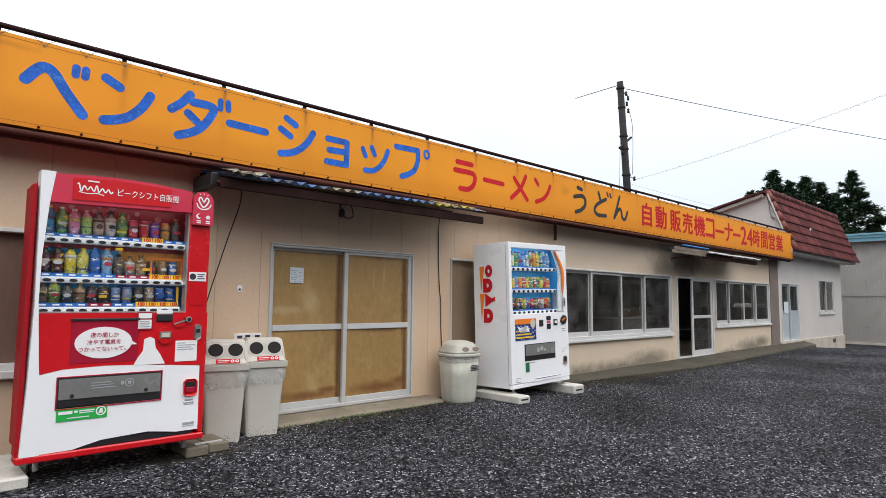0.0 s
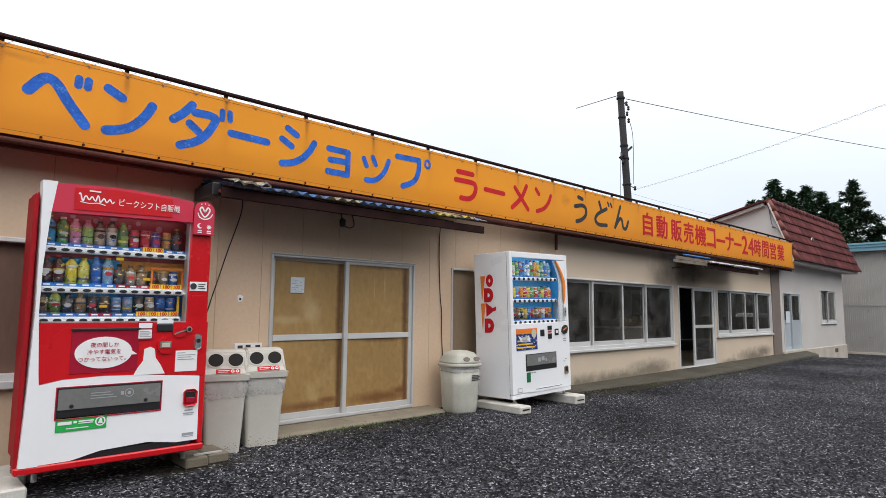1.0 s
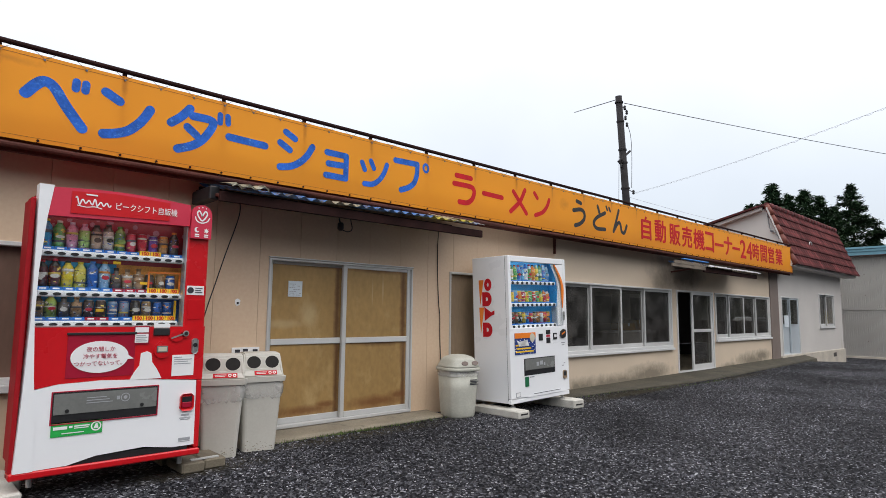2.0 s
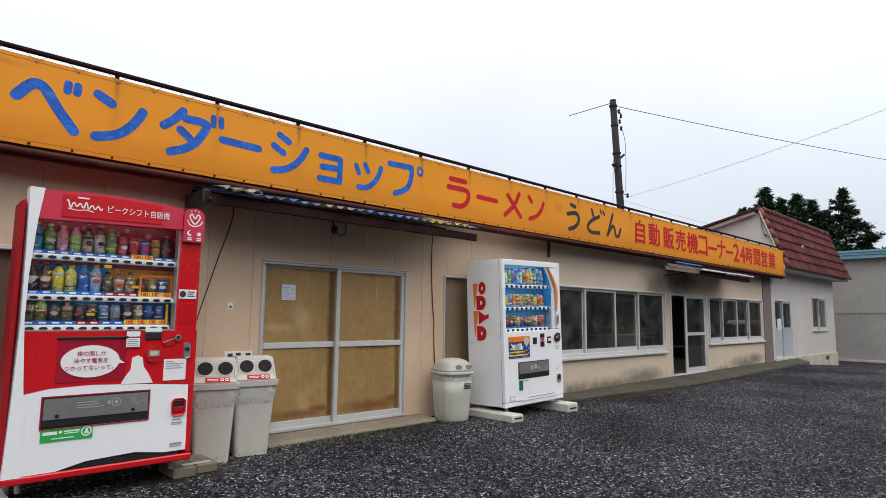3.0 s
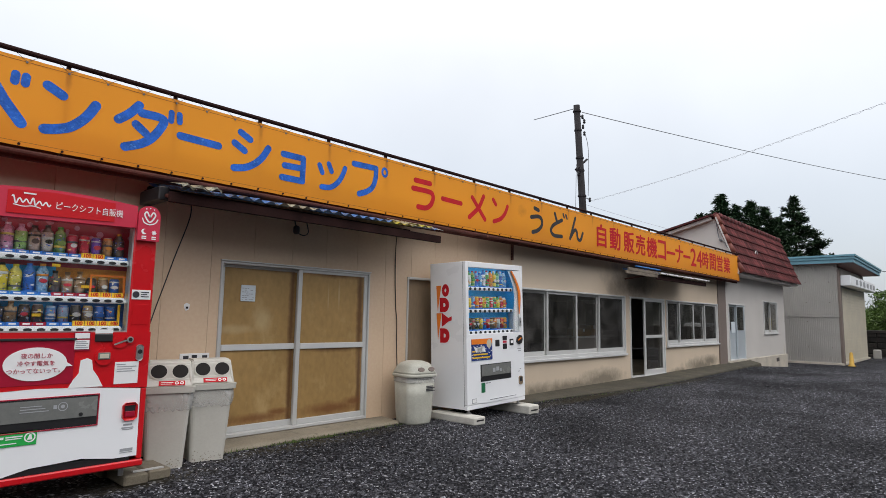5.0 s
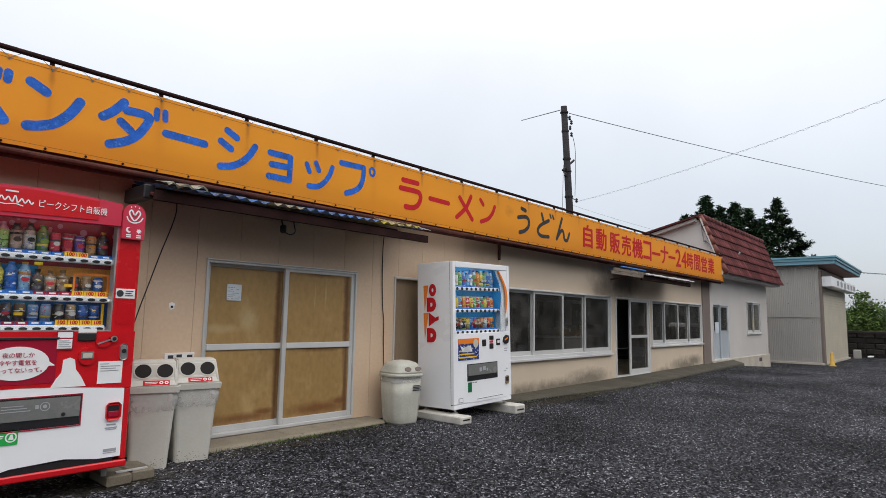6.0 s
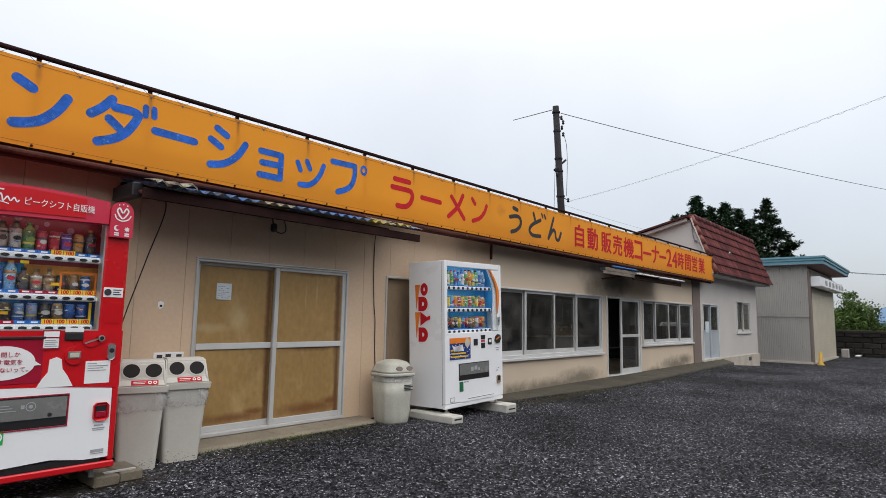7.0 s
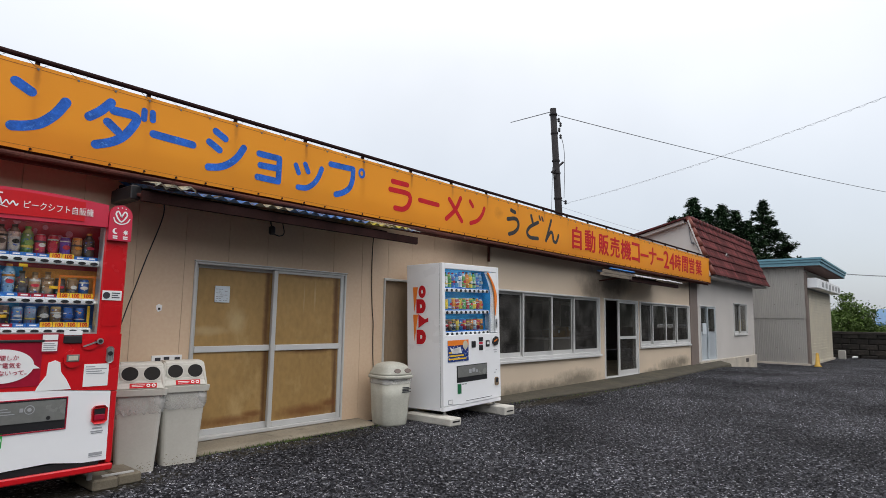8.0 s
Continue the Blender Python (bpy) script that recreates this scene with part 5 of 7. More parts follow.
    stroke(bm, smooth_line([Vector(p) for p in ((1.068, 1.775), (1.045, 1.815), (1.03, 1.79), (1.068, 1.74), (1.106, 1.79), (1.09, 1.815), (1.068, 1.775))]), 0.011, -0.048)
    stroke(bm, smooth_line([Vector(p) for p in ((1.015, 1.765), (1.03, 1.735), (1.068, 1.722), (1.108, 1.737), (1.126, 1.765))]), 0.009, -0.0475)
    for k in range(3):
        disc(bm, (1.04 + 0.028 * k, 1.838 + 0.006 * (k == 1)), 0.005, -0.048, -0.046, n=8)
    cres = [(1.035 + 0.021 * math.cos(a), 1.667 + 0.021 * math.sin(a)) for a in [math.radians(60 + 26 * i) for i in range(10)]]
    cres += [(1.043 + 0.015 * math.cos(a), 1.671 + 0.015 * math.sin(a)) for a in [math.radians(300 - 26 * i) for i in range(10)]]
    prism(bm, cres, -0.048, -0.046)
    star = []
    for i in range(16):
        r = 0.021 if i % 2 == 0 else 0.011
        star.append((1.105 + r * math.cos(i * math.pi / 8), 1.663 + r * math.sin(i * math.pi / 8)))
    prism(bm, star, -0.048, -0.046)
    for cx in (1.035, 1.105):
        for k in range(2):
            box(bm, (cx - 0.016, -0.048, 1.612 + k * 0.014), (cx + 0.016, -0.046, 1.621 + k * 0.014))
    part("badge_marks", bm, "print", bd)
    # lower red front, with the window sill of the case
    bm = bmesh.new()
    top = [(0.050, 0.525), (0.2, 0.553), (0.45, 0.563), (0.75, 0.55), (W, 0.522)]
    prism(bm, [(0.032, 0.925), (W, 0.925)] + top[::-1], -0.02, 0.07)
    part("red_front", bm, "red", t)
    bm = bmesh.new()
    prism(bm, [(0.062, 0.523), (0.2, 0.551), (0.45, 0.561), (0.75, 0.548), (1.10, 0.52), (1.105, 0.045), (0.95, 0.045), (0.75, 0.075), (0.45, 0.06), (0.28, 0.02), (0.085, 0.018)], -0.024, 0.07)
    wf = part("white_front", bm, "white", t, "white lower front panel")
    part("front_edge", boxes(((1.107, -0.02, 0.02), (W, 0.07, 0.52)), bevel=0.006), "red", t)
    part("base_rail", boxes(((-0.03, -0.035, -0.03), (W + 0.005, 0.10, 0.016)), bevel=0.008), "red", t)
    part("base_gap", boxes(((0.25, -0.015, 0.017), (1.06, 0.06, 0.06))), "black", t)
    part("underside", boxes(((0.02, 0.10, -0.05), (W - 0.02, D, 0.03))), "black", t)
    for x in (0.1, W - 0.1):
        for y in (0.08, D - 0.08):
            bm = bmesh.new()
            rod(bm, (x, y, -0.104), (x, y, -0.02), 0.018)
            part("foot", bm, "steel", t)
    # delivery slot
    sl = part("delivery_slot", boxes(*corner_bars(0.168, 0.832, 0.288, 0.505, 0.008, -0.031, -0.022), bevel=0.002), "deep_red", t)
    part("slot_well", boxes(((0.1765, -0.0285, 0.297), (0.823, -0.0245, 0.496))), "black", sl)
    bm = bmesh.new()
    prism(bm, [(0.182, 0.355), (0.818, 0.355), (0.818, 0.488), (0.182, 0.488)], -0.0345, -0.029)
    fl = part("flap", bm, "smoke", sl, "smoked plastic flap")
    bm = bmesh.new()
    disc(bm, (0.26, 0.375), 0.013, -0.038, -0.035)
    disc(bm, (0.72, 0.375), 0.013, -0.038, -0.035)
    part("flap_studs", bm, "black", fl)
    bm = bmesh.new()
    ring = [Vector((0.61 + 0.027 * math.cos(a), 0.437 + 0.027 * math.sin(a))) for a in [2 * math.pi * i / 18 for i in range(19)]]
    stroke(bm, ring, 0.005, -0.0355, round_ends=False)
    disc(bm, (0.61, 0.437), 0.012, -0.0365, -0.035)
    for k in range(3):
        box(bm, (0.37, -0.0362, 0.415 + 0.017 * k), (0.53 - 0.02 * k, -0.035, 0.420 + 0.017 * k))
    box(bm, (0.555, -0.0362, 0.425), (0.575, -0.035, 0.45))
    part("flap_print", bm, "grey_ink", fl)
    gs = part("green_sticker", boxes(((0.178, -0.0285, 0.212), (0.478, -0.0245, 0.305))), "green", wf)
    bm = bmesh.new()
    ring = [Vector((0.44 + 0.028 * math.cos(a), 0.26 + 0.028 * math.sin(a))) for a in [2 * math.pi * i / 18 for i in range(19)]]
    stroke(bm, ring, 0.008, -0.0295, round_ends=False)
    prism(bm, [(0.425, 0.245), (0.455, 0.245), (0.447, 0.278), (0.437, 0.278)], -0.0305, -0.029)
    for a, b, z, h in ((0.19, 0.27, 0.257, 0.02), (0.28, 0.30, 0.262, 0.014), (0.31, 0.40, 0.268, 0.008), (0.31, 0.395, 0.256, 0.006), (0.24, 0.37, 0.228, 0.006)):
        box(bm, (a, -0.0305, z), (b, -0.029, z + h))
    part("sticker_marks", bm, "print", gs)
    # speech bubble panel
    bp = part("bubble_panel", boxes(((0.235, -0.024, 0.585), (0.655, -0.0205, 0.885)), bevel=0.002), "deep_red", t)
    part("panel_ledge", boxes(((0.228, -0.034, 0.873), (0.66, -0.021, 0.889)), bevel=0.003), "black", bp)
    bm = bmesh.new()
    pts = [(0.435 + 0.178 * math.cos(a), 0.722 + 0.108 * math.sin(a)) for a in [2 * math.pi * i / 32 for i in range(32)]]
    prism(bm, pts, -0.029, -0.0245)
    prism(bm, [(0.59, 0.745), (0.648, 0.702), (0.588, 0.70)], -0.0285, -0.0248)
    bb = part("speech_bubble", bm, "print", bp)
    for k, line in enumerate(("夜の間しか", "冷やす電気を", "つかってないって。")):
        lettering("bubble_words", line, "magenta_ink", bb, 0.437, 0.762 - 0.048 * k, 0.0325, -0.0315, 0.98, 0.0, "CENTER")
    # plain white shape beside it
    bm = bmesh.new()
    prism(bm, [(0.632, 0.552), (0.655, 0.60), (0.69, 0.65), (0.695, 0.735), (0.735, 0.75), (0.765, 0.735), (0.775, 0.67), (0.81, 0.62), (0.845, 0.552)], -0.0255, -0.0205)
    part("white_decal", bm, "print", t)
    # coin and note fittings
    bm = bmesh.new()
    disc(bm, (0.838, 0.757), 0.058, -0.035, -0.02, 0.062)
    cf = part("coin_surround", bm, "red", t)
    part("display", boxes(((0.797, -0.0405, 0.738), (0.875, -0.0355, 0.785)), bevel=0.002), "smoke", cf)
    part("display_glass", boxes(((0.807, -0.0435, 0.746), (0.865, -0.041, 0.777))), "shutter", cf)
    part("note_slot", boxes(((0.77, -0.034, 0.86), (0.885, -0.0205, 0.915)), bevel=0.006), "black", t)
    part("note_label", boxes(((0.772, -0.0255, 0.918), (0.885, -0.0205, 0.946))), "print", t)
    bm = bmesh.new()
    disc(bm, (0.935, 0.853), 0.052, -0.03, -0.02, 0.04)
    disc(bm, (1.002, 0.873), 0.036, -0.03, -0.0195, 0.034)
    cs = part("coin_boss", bm, "red", t)
    bm = bmesh.new()
    disc(bm, (1.002, 0.873), 0.022, -0.034, -0.0305)
    stroke(bm, smooth_line([Vector((0.90, 0.84)), Vector((0.935, 0.853)), Vector((0.972, 0.866))]), 0.011, -0.034)
    part("coin_slot", bm, "steel", cs)
    bm = bmesh.new()
    disc(bm, (1.002, 0.873), 0.013, -0.038, -0.0345)
    part("slot_hole", bm, "hole", cs)
    lb = part("red_edged_label", boxes(((0.64, -0.026, 0.80), (0.745, -0.0245, 0.93))), "deep_red", t)
    part("label_paper", boxes(((0.648, -0.0295, 0.812), (0.737, -0.0265, 0.875)), ((0.648, -0.0295, 0.885), (0.737, -0.0265, 0.922))), "print", lb)
    bm = bmesh.new()
    for k in range(4):
        box(bm, (0.655, -0.0315, 0.822 + 0.013 * k), (0.73 - 0.012 * (k % 2), -0.03, 0.827 + 0.013 * k))
    part("label_bars", bm, "grey_ink", lb)
    pp = part("paper_notice", boxes(((0.915, -0.0235, 0.56), (1.075, -0.0205, 0.715))), "print", t)
    bm = bmesh.new()
    for k, (a, b) in enumerate(((0.925, 0.985), (0.93, 1.06), (0.93, 1.03), (0.93, 1.05))):
        box(bm, (a, -0.0255, 0.695 - 0.016 * k), (b, -0.024, 0.700 - 0.016 * k))
    part("notice_bars", bm, "grey_ink", pp)
    lk = part("lock_plate", boxes(((1.05, -0.032, 0.72), (1.098, -0.0205, 0.835)), bevel=0.014), "steel", t)
    bm = bmesh.new()
    disc(bm, (1.074, 0.785), 0.016, -0.036, -0.0325)
    part("keyhole", bm, "black", lk)
    cr = part("change_cup", boxes(((0.985, -0.034, 0.30), (1.085, -0.0245, 0.425)), bevel=0.02), "red", wf)
    part("cup_hollow", boxes(((1.0, -0.0375, 0.325), (1.07, -0.0345, 0.405))), "black", cr)
    part("cup_lip", boxes(((1.0, -0.041, 0.325), (1.07, -0.0345, 0.365)), bevel=0.004), "deep_red", cr)
    bm = bmesh.new()
    for a, b, c, d in ((1.0, 1.06, 0.265, 0.275), (0.99, 1.07, 0.245, 0.253), (0.995, 1.065, 0.235, 0.24), (0.99, 1.075, 0.085, 0.105), (0.99, 1.075, 0.075, 0.08)):
        box(bm, (a, -0.0265, c), (b, -0.0245, d))
    part("small_print", bm, "grey_ink", wf)
    # display case
    part("case_back", boxes(((0.03, 0.225, 1.38), (W - 0.06, 0.235, 1.72))), "deep_red", t)
    part("case_back", boxes(((0.03, 0.225, 0.90), (0.56, 0.235, 1.38))), "sky_blue", t)
    part("case_back", boxes(((0.56, 0.225, 1.14), (W - 0.06, 0.235, 1.38))), "gold", t)
    part("case_back", boxes(((0.56, 0.225, 0.90), (W - 0.06, 0.235, 1.14))), "blue", t)
    bm = bmesh.new()
    for k in range(44):
        disc(bm, (rng.uniform(0.12, 1.05), rng.uniform(1.44, 1.70)), rng.choice((0.012, 0.018, 0.024)), 0.221, 0.224, n=12)
    part("back_dots", bm, "pink_dot", t)
    CAN, BOT, BCAN = "can", "bottle", "pouch"
    W_, P, G, BR, K = (0.85, 0.84, 0.8), (0.75, 0.25, 0.38), (0.12, 0.4, 0.06), (0.30, 0.17, 0.08), (0.03, 0.025, 0.02)
    RD, BL, YL, OR, TN, GD = (0.62, 0.03, 0.06), (0.03, 0.16, 0.6), (0.85, 0.68, 0.05), (0.8, 0.3, 0.04), (0.5, 0.34, 0.2), (0.62, 0.42, 0.16)
    S1 = [(BOT, (0.06, 0.38, 0.66), (0.04, 0.30, 0.62), YL), (BOT, (0.10, 0.36, 0.08), (0.16, 0.46, 0.14), W_), (BOT, P, (0.78, 0.36, 0.50), (0.85, 0.6, 0.7)), (BOT, (0.72, 0.34, 0.48), (0.38, 0.60, 0.16), (0.8, 0.4, 0.55)), (BOT, (0.10, 0.055, 0.04), (0.52, 0.36, 0.26), K), (BOT, (0.14, 0.09, 0.06), (0.66, 0.58, 0.48), K), (BOT, (0.30, 0.42, 0.10), (0.14, 0.30, 0.06), G),
          (CAN, RD, (0.70, 0.06, 0.12), RD), (CAN, RD, RD, W_), (CAN, (0.14, 0.06, 0.36), (0.20, 0.08, 0.46), W_), (CAN, OR, (0.55, 0.28, 0.10), RD), (BOT, K, (0.10, 0.07, 0.05), OR)]
    S2 = [(BOT, K, (0.10, 0.02, 0.03), RD), (BOT, K, (0.10, 0.02, 0.03), RD), (BOT, YL, (0.80, 0.60, 0.04), K), (BOT, (0.72, 0.66, 0.14), (0.78, 0.68, 0.10), YL), (BOT, (0.03, 0.20, 0.62), (0.02, 0.14, 0.55), BL), (BOT, (0.22, 0.46, 0.70), (0.30, 0.52, 0.74), OR),
          (BCAN, (0.16, 0.13, 0.12), (0.10, 0.085, 0.08), K), (BCAN, (0.42, 0.27, 0.15), (0.50, 0.32, 0.18), BR), (BCAN, (0.42, 0.27, 0.15), (0.50, 0.32, 0.18), BR), (CAN, K, (0.06, 0.05, 0.04), GD), (CAN, GD, BR, W_), (CAN, BL, (0.02, 0.12, 0.48), W_)]
    S3 = [(BOT, (0.10, 0.07, 0.05), (0.30, 0.20, 0.10), K), (BOT, (0.42, 0.50, 0.08), (0.30, 0.44, 0.08), RD), (BCAN, (0.14, 0.12, 0.11), (0.10, 0.09, 0.085), K), (BCAN, (0.36, 0.24, 0.13), (0.44, 0.28, 0.14), BR), (CAN, K, (0.09, 0.06, 0.05), K), (CAN, (0.12, 0.08, 0.06), (0.10, 0.06, 0.04), K), (CAN, (0.35, 0.48, 0.66), (0.10, 0.26, 0.58), W_), (CAN, (0.10, 0.28, 0.62), (0.30, 0.40, 0.56), OR),
          (CAN, K, (0.05, 0.045, 0.04), GD), (CAN, GD, (0.40, 0.26, 0.12), W_), (CAN, BL, (0.02, 0.14, 0.55), W_), (CAN, BL, (0.02, 0.14, 0.55), W_)]
    for row, (zs, items, tags) in enumerate(((1.425, S1, 8), (1.152, S2, 9), (0.948, S3, 8))):
        x0, x1 = 0.075 - 0.008 * row, 0.955 - 0.01 * row
        part("shelf", boxes(((0.032, 0.112, zs - 0.012), (W - 0.062, 0.224, zs + 0.004))), "white", t)
        step = button_rail(t, x0 - 0.02, x1 + 0.02, zs - 0.002, 0.03, 12, "oval")
        for i, (kind, body, wrap, cap) in enumerate(items):
            cx = x0 - 0.02 + step * (i + 0.5)
            tall = {BOT: 0.20, CAN: 0.125, BCAN: 0.165}[kind]
            if row == 2:
                tall = min(tall, 0.155)
            elif kind == CAN and row == 0:
                tall = 0.15
            sample(t, kind, cx, 0.165, zs + 0.035, tall * rng.uniform(0.95, 1.03), 0.0365 if kind != CAN else 0.033, body, wrap, cap, rng)
            hot = (row == 0 and i in (8, 9)) or (row == 1 and i >= 9) or (row == 2 and i >= 8)
            dear = (row == 1 and 6 <= i < 9) or (row == 2 and i in (4, 5))
            bm = boxes(((cx - step * 0.47, 0.075, zs + 0.021), (cx + step * 0.47, 0.082, zs + 0.056 if hot else zs + 0.045)))
            pt = part("price_tag", bm, "yellow" if hot else "deep_red" if dear else "blue", t)
            if hot:
                lettering("price", "100", "red_paint", pt, cx, zs + 0.026, 0.033, 0.0735, 0.95, 0.0009, "CENTER")
            else:
                part("price", boxes(((cx - 0.02, 0.0735, zs + 0.028), (cx + 0.02, 0.0748, zs + 0.038))), "print", pt)
        part("shelf_plinth", boxes(((0.04, 0.112, zs + 0.004), (W - 0.07, 0.22, zs + 0.033))), "blue" if row != 1 else "sky_blue", t)
    for x, z, sx, sz in ((0.51, 1.375, 0.05, 0.02), (0.70, 1.235, 0.05, 0.02), (0.42, 1.03, 0.05, 0.02)):
        part("promo_tag", boxes(((x, 0.12, z), (x + sx, 0.125, z + sz))), "yellow", t).rotation_euler = (0, 0, 0)
    bm = boxes(*corner_bars(0.75, 0.985, 1.165, 1.335, 0.012, 0.11, 0.114))
    part("promo_frame", bm, "orange", t)
    part("promo_strip", boxes(((0.945, 0.10, 0.975), (0.962, 0.104, 1.12))), "yellow", t)
    for z in (1.70, 1.421, 1.148):
        bm = bmesh.new()
        rod(bm, (0.08, 0.092, z), (0.98, 0.092, z), 0.007, n=8)
        part("lamp_tube", bm, "dim_tube", t, "dim fluorescent tube")
    ca = part("case_glass", boxes(((0.034, 0.008, 0.93), (0.985, 0.013, 1.69))), "case_glass", t)
    ca.visible_shadow = False
    part("case_frame", boxes(((0.975, 0.0, 0.925), (0.986, 0.07, 1.69)), ((0.058, 0.0, 0.926), (0.975, 0.03, 0.936))), "steel", t)


red_machine()


# ---- white drinks machine ----
def white_machine():
    t = thing("vending_machine", pose(5.593, -0.829, 0.126, -1.0, -1.4, 0.26), "white drinks vending machine with blue display, leaning on its blocks", "vending machine")
    W, H, D = 1.217, 1.83, 0.60
    rng = random.Random(4)
    wx0, wx1, wz0, wz1 = 0.055, 1.165, 0.93, 1.76
    for name, a, b in (("side_panel", (0, 0.055, 0.02), (0.03, D, H)), ("side_panel", (W - 0.03, 0.055, 0.02), (W, D, H)), ("back_panel", (0.03, 0.36, 0.02), (W - 0.03, D, H)),
                       ("top_panel", (0.03, 0.055, 1.79), (W - 0.03, 0.36, H)), ("lower_body", (0.03, 0.055, 0.02), (W - 0.03, 0.36, 0.90))):
        part(name, boxes((a, b), bevel=0.003), "white", t)
    for name, a, b in (("door_panel", (0, 0, 0.075), (W, 0.05, wz0)), ("door_stile", (0, 0, wz0), (wx0, 0.05, H)), ("door_stile", (wx1, 0, wz0), (W, 0.05, H)), ("door_head", (wx0, 0, wz1), (wx1, 0.05, H))):
        part(name, boxes((a, b), bevel=0.004), "white", t)
    part("case_cheek", boxes(((1.115, 0.055, 1.19), (1.125, 0.224, 1.785))), "sky_blue", t)
    part("door_gap", boxes(*corner_bars(0.004, W - 0.004, 0.06, H - 0.004, 0.03, 0.0501, 0.0549)), "black", t)
    part("kick_plate", boxes(((0.0, 0.004, 0.015), (W, 0.05, 0.068)), bevel=0.006), "white", t)
    bm = bmesh.new()
    prism(bm, [(0.30, 0.069), (0.42, 0.10), (0.5, 0.108), (0.95, 0.108), (1.05, 0.10), (1.16, 0.069)], -0.003, 0.001)
    part("kick_line", bm, "white", t)
    part("kick_shade", boxes(((0.44, -0.0045, 0.098), (1.0, -0.0035, 0.104))), "ink", t)
    for x in (0.09, W - 0.09):
        for y in (0.06, D - 0.06):
            bm = bmesh.new()
            rod(bm, (x, y, -0.035), (x, y, 0.02), 0.014)
            lathe(bm, [(0.034, -0.036), (0.034, -0.026), (0.018, -0.018)], (x, y, 0), 12)
            part("foot", bm, "steel", t)
    # case
    part("case_back", boxes(((0.03, 0.225, 0.90), (W - 0.03, 0.235, 1.79))), "sky_blue", t)
    BL, YL, RD, G, W_, OR, K, BR = (0.03, 0.18, 0.62), (0.85, 0.62, 0.04), (0.6, 0.03, 0.05), (0.1, 0.4, 0.1), (0.8, 0.82, 0.8), (0.8, 0.28, 0.03), (0.03, 0.025, 0.02), (0.28, 0.15, 0.07)
    for row, zs in enumerate((1.495, 1.215, 0.945)):
        part("shelf", boxes(((0.032, 0.112, zs - 0.01), (W - 0.2, 0.224, zs + 0.004))), "white", t)
        step = button_rail(t, 0.075, 1.02, zs, 0.03, 10, "round")
        n = 13
        for i in range(n):
            cx = 0.095 + (0.90 / (n - 1)) * i
            if row == 0:
                kind, h = "bottle", 0.205 if i < 6 else 0.225
                body = [RD, OR, G, (0.5, 0.6, 0.2), (0.2, 0.45, 0.75), BL, BL, (0.6, 0.72, 0.8), OR, (0.4, 0.5, 0.2), G, (0.3, 0.55, 0.8), (0.45, 0.65, 0.85)][i]
                wrap = [YL, RD, W_, G, BL, (0.1, 0.4, 0.7), W_, G, OR, YL, (0.2, 0.5, 0.3), BL, (0.2, 0.5, 0.8)][i]
            elif row == 1:
                kind, h = ("can", 0.155) if i not in (10, 11, 12) else ("bottle", 0.165)
                body = [YL, RD, BL, (0.2, 0.5, 0.8), YL, W_, G, OR, W_, YL, G, OR, W_][i]
                wrap = [RD, BL, YL, (0.1, 0.35, 0.7), OR, RD, YL, G, RD, G, YL, RD, OR][i]
            else:
                kind, h = "can", 0.15
                body = [YL, OR, BR, K, YL, BR, BL, BL, K, BR, RD, OR, YL][i]
                wrap = [BR, RD, K, BR, K, YL, (0.05, 0.3, 0.7), RD, BR, OR, W_, RD, OR][i]
            sample(t, kind, cx, 0.16, zs + 0.028, h, 0.0315, body, wrap, rng.choice((W_, RD, K, BL)), rng)
        part("price_strip", boxes(((0.075, 0.072, zs + 0.021), (1.02, 0.078, zs + 0.036))), "blue", t)
        part("shelf_plinth", boxes(((0.04, 0.112, zs + 0.005), (1.03, 0.21, zs + 0.026))), "sky_blue", t)
    for z in (1.778, 1.491, 1.211):
        bm = bmesh.new()
        rod(bm, (0.08, 0.092, z), (1.0, 0.092, z), 0.007, n=8)
        part("lamp_tube", bm, "tube_light", t, "lit fluorescent tube")
    ca = part("case_glass", boxes(((wx0, 0.012, wz0), (wx1, 0.017, wz1))), "case_glass", t)
    ca.visible_shadow = False
    # the case ends in a swept white cheek behind an orange crescent
    sweep = lambda xa, xm, xb: [(xa + (xm - xa) * math.sin(q * math.pi / 2) if q <= 1 else xm + (xb - xm) * (q - 1) ** 1.6, wz1 - 0.01 - 0.34 * (q if q <= 1 else 1 + 0.72 * (q - 1))) for q in [i / 10 for i in range(21)]]
    outer, inner, cheek = sweep(0.975, 1.163, 1.125), sweep(0.945, 1.112, 1.122), sweep(0.94, 1.075, 1.045)
    bm = bmesh.new()
    prism(bm, cheek + [(1.045, 0.94), (wx1 - 0.001, 0.94), (wx1 - 0.001, wz1 - 0.002)], 0.021, 0.045)
    part("side_panel", bm, "white", t)
    bm = bmesh.new()
    prism(bm, outer + [(1.125, 0.94), (wx1 - 0.001, 0.94), (wx1 - 0.001, wz1 - 0.002)], 0.004, 0.0115)
    part("corner_panel", bm, "white", t)
    bm = bmesh.new()
    prism(bm, outer + inner[::-1], -0.003, 0.0038)
    part("orange_crescent", bm, "orange", t)
    # fittings under the case
    ps = part("poster", boxes(((0.085, -0.006, 0.60), (0.50, -0.002, 0.865))), drink_art((0.02, 0.055, 0.26), 2), t, "colourful advertising poster")
    part("poster_band", boxes(((0.085, -0.0085, 0.80), (0.50, -0.0065, 0.865))), "orange", ps)
    bm = bmesh.new()
    disc(bm, (0.43, 0.80), 0.05, -0.0115, -0.009, 0.055)
    part("poster_disc", bm, "shutter", ps)
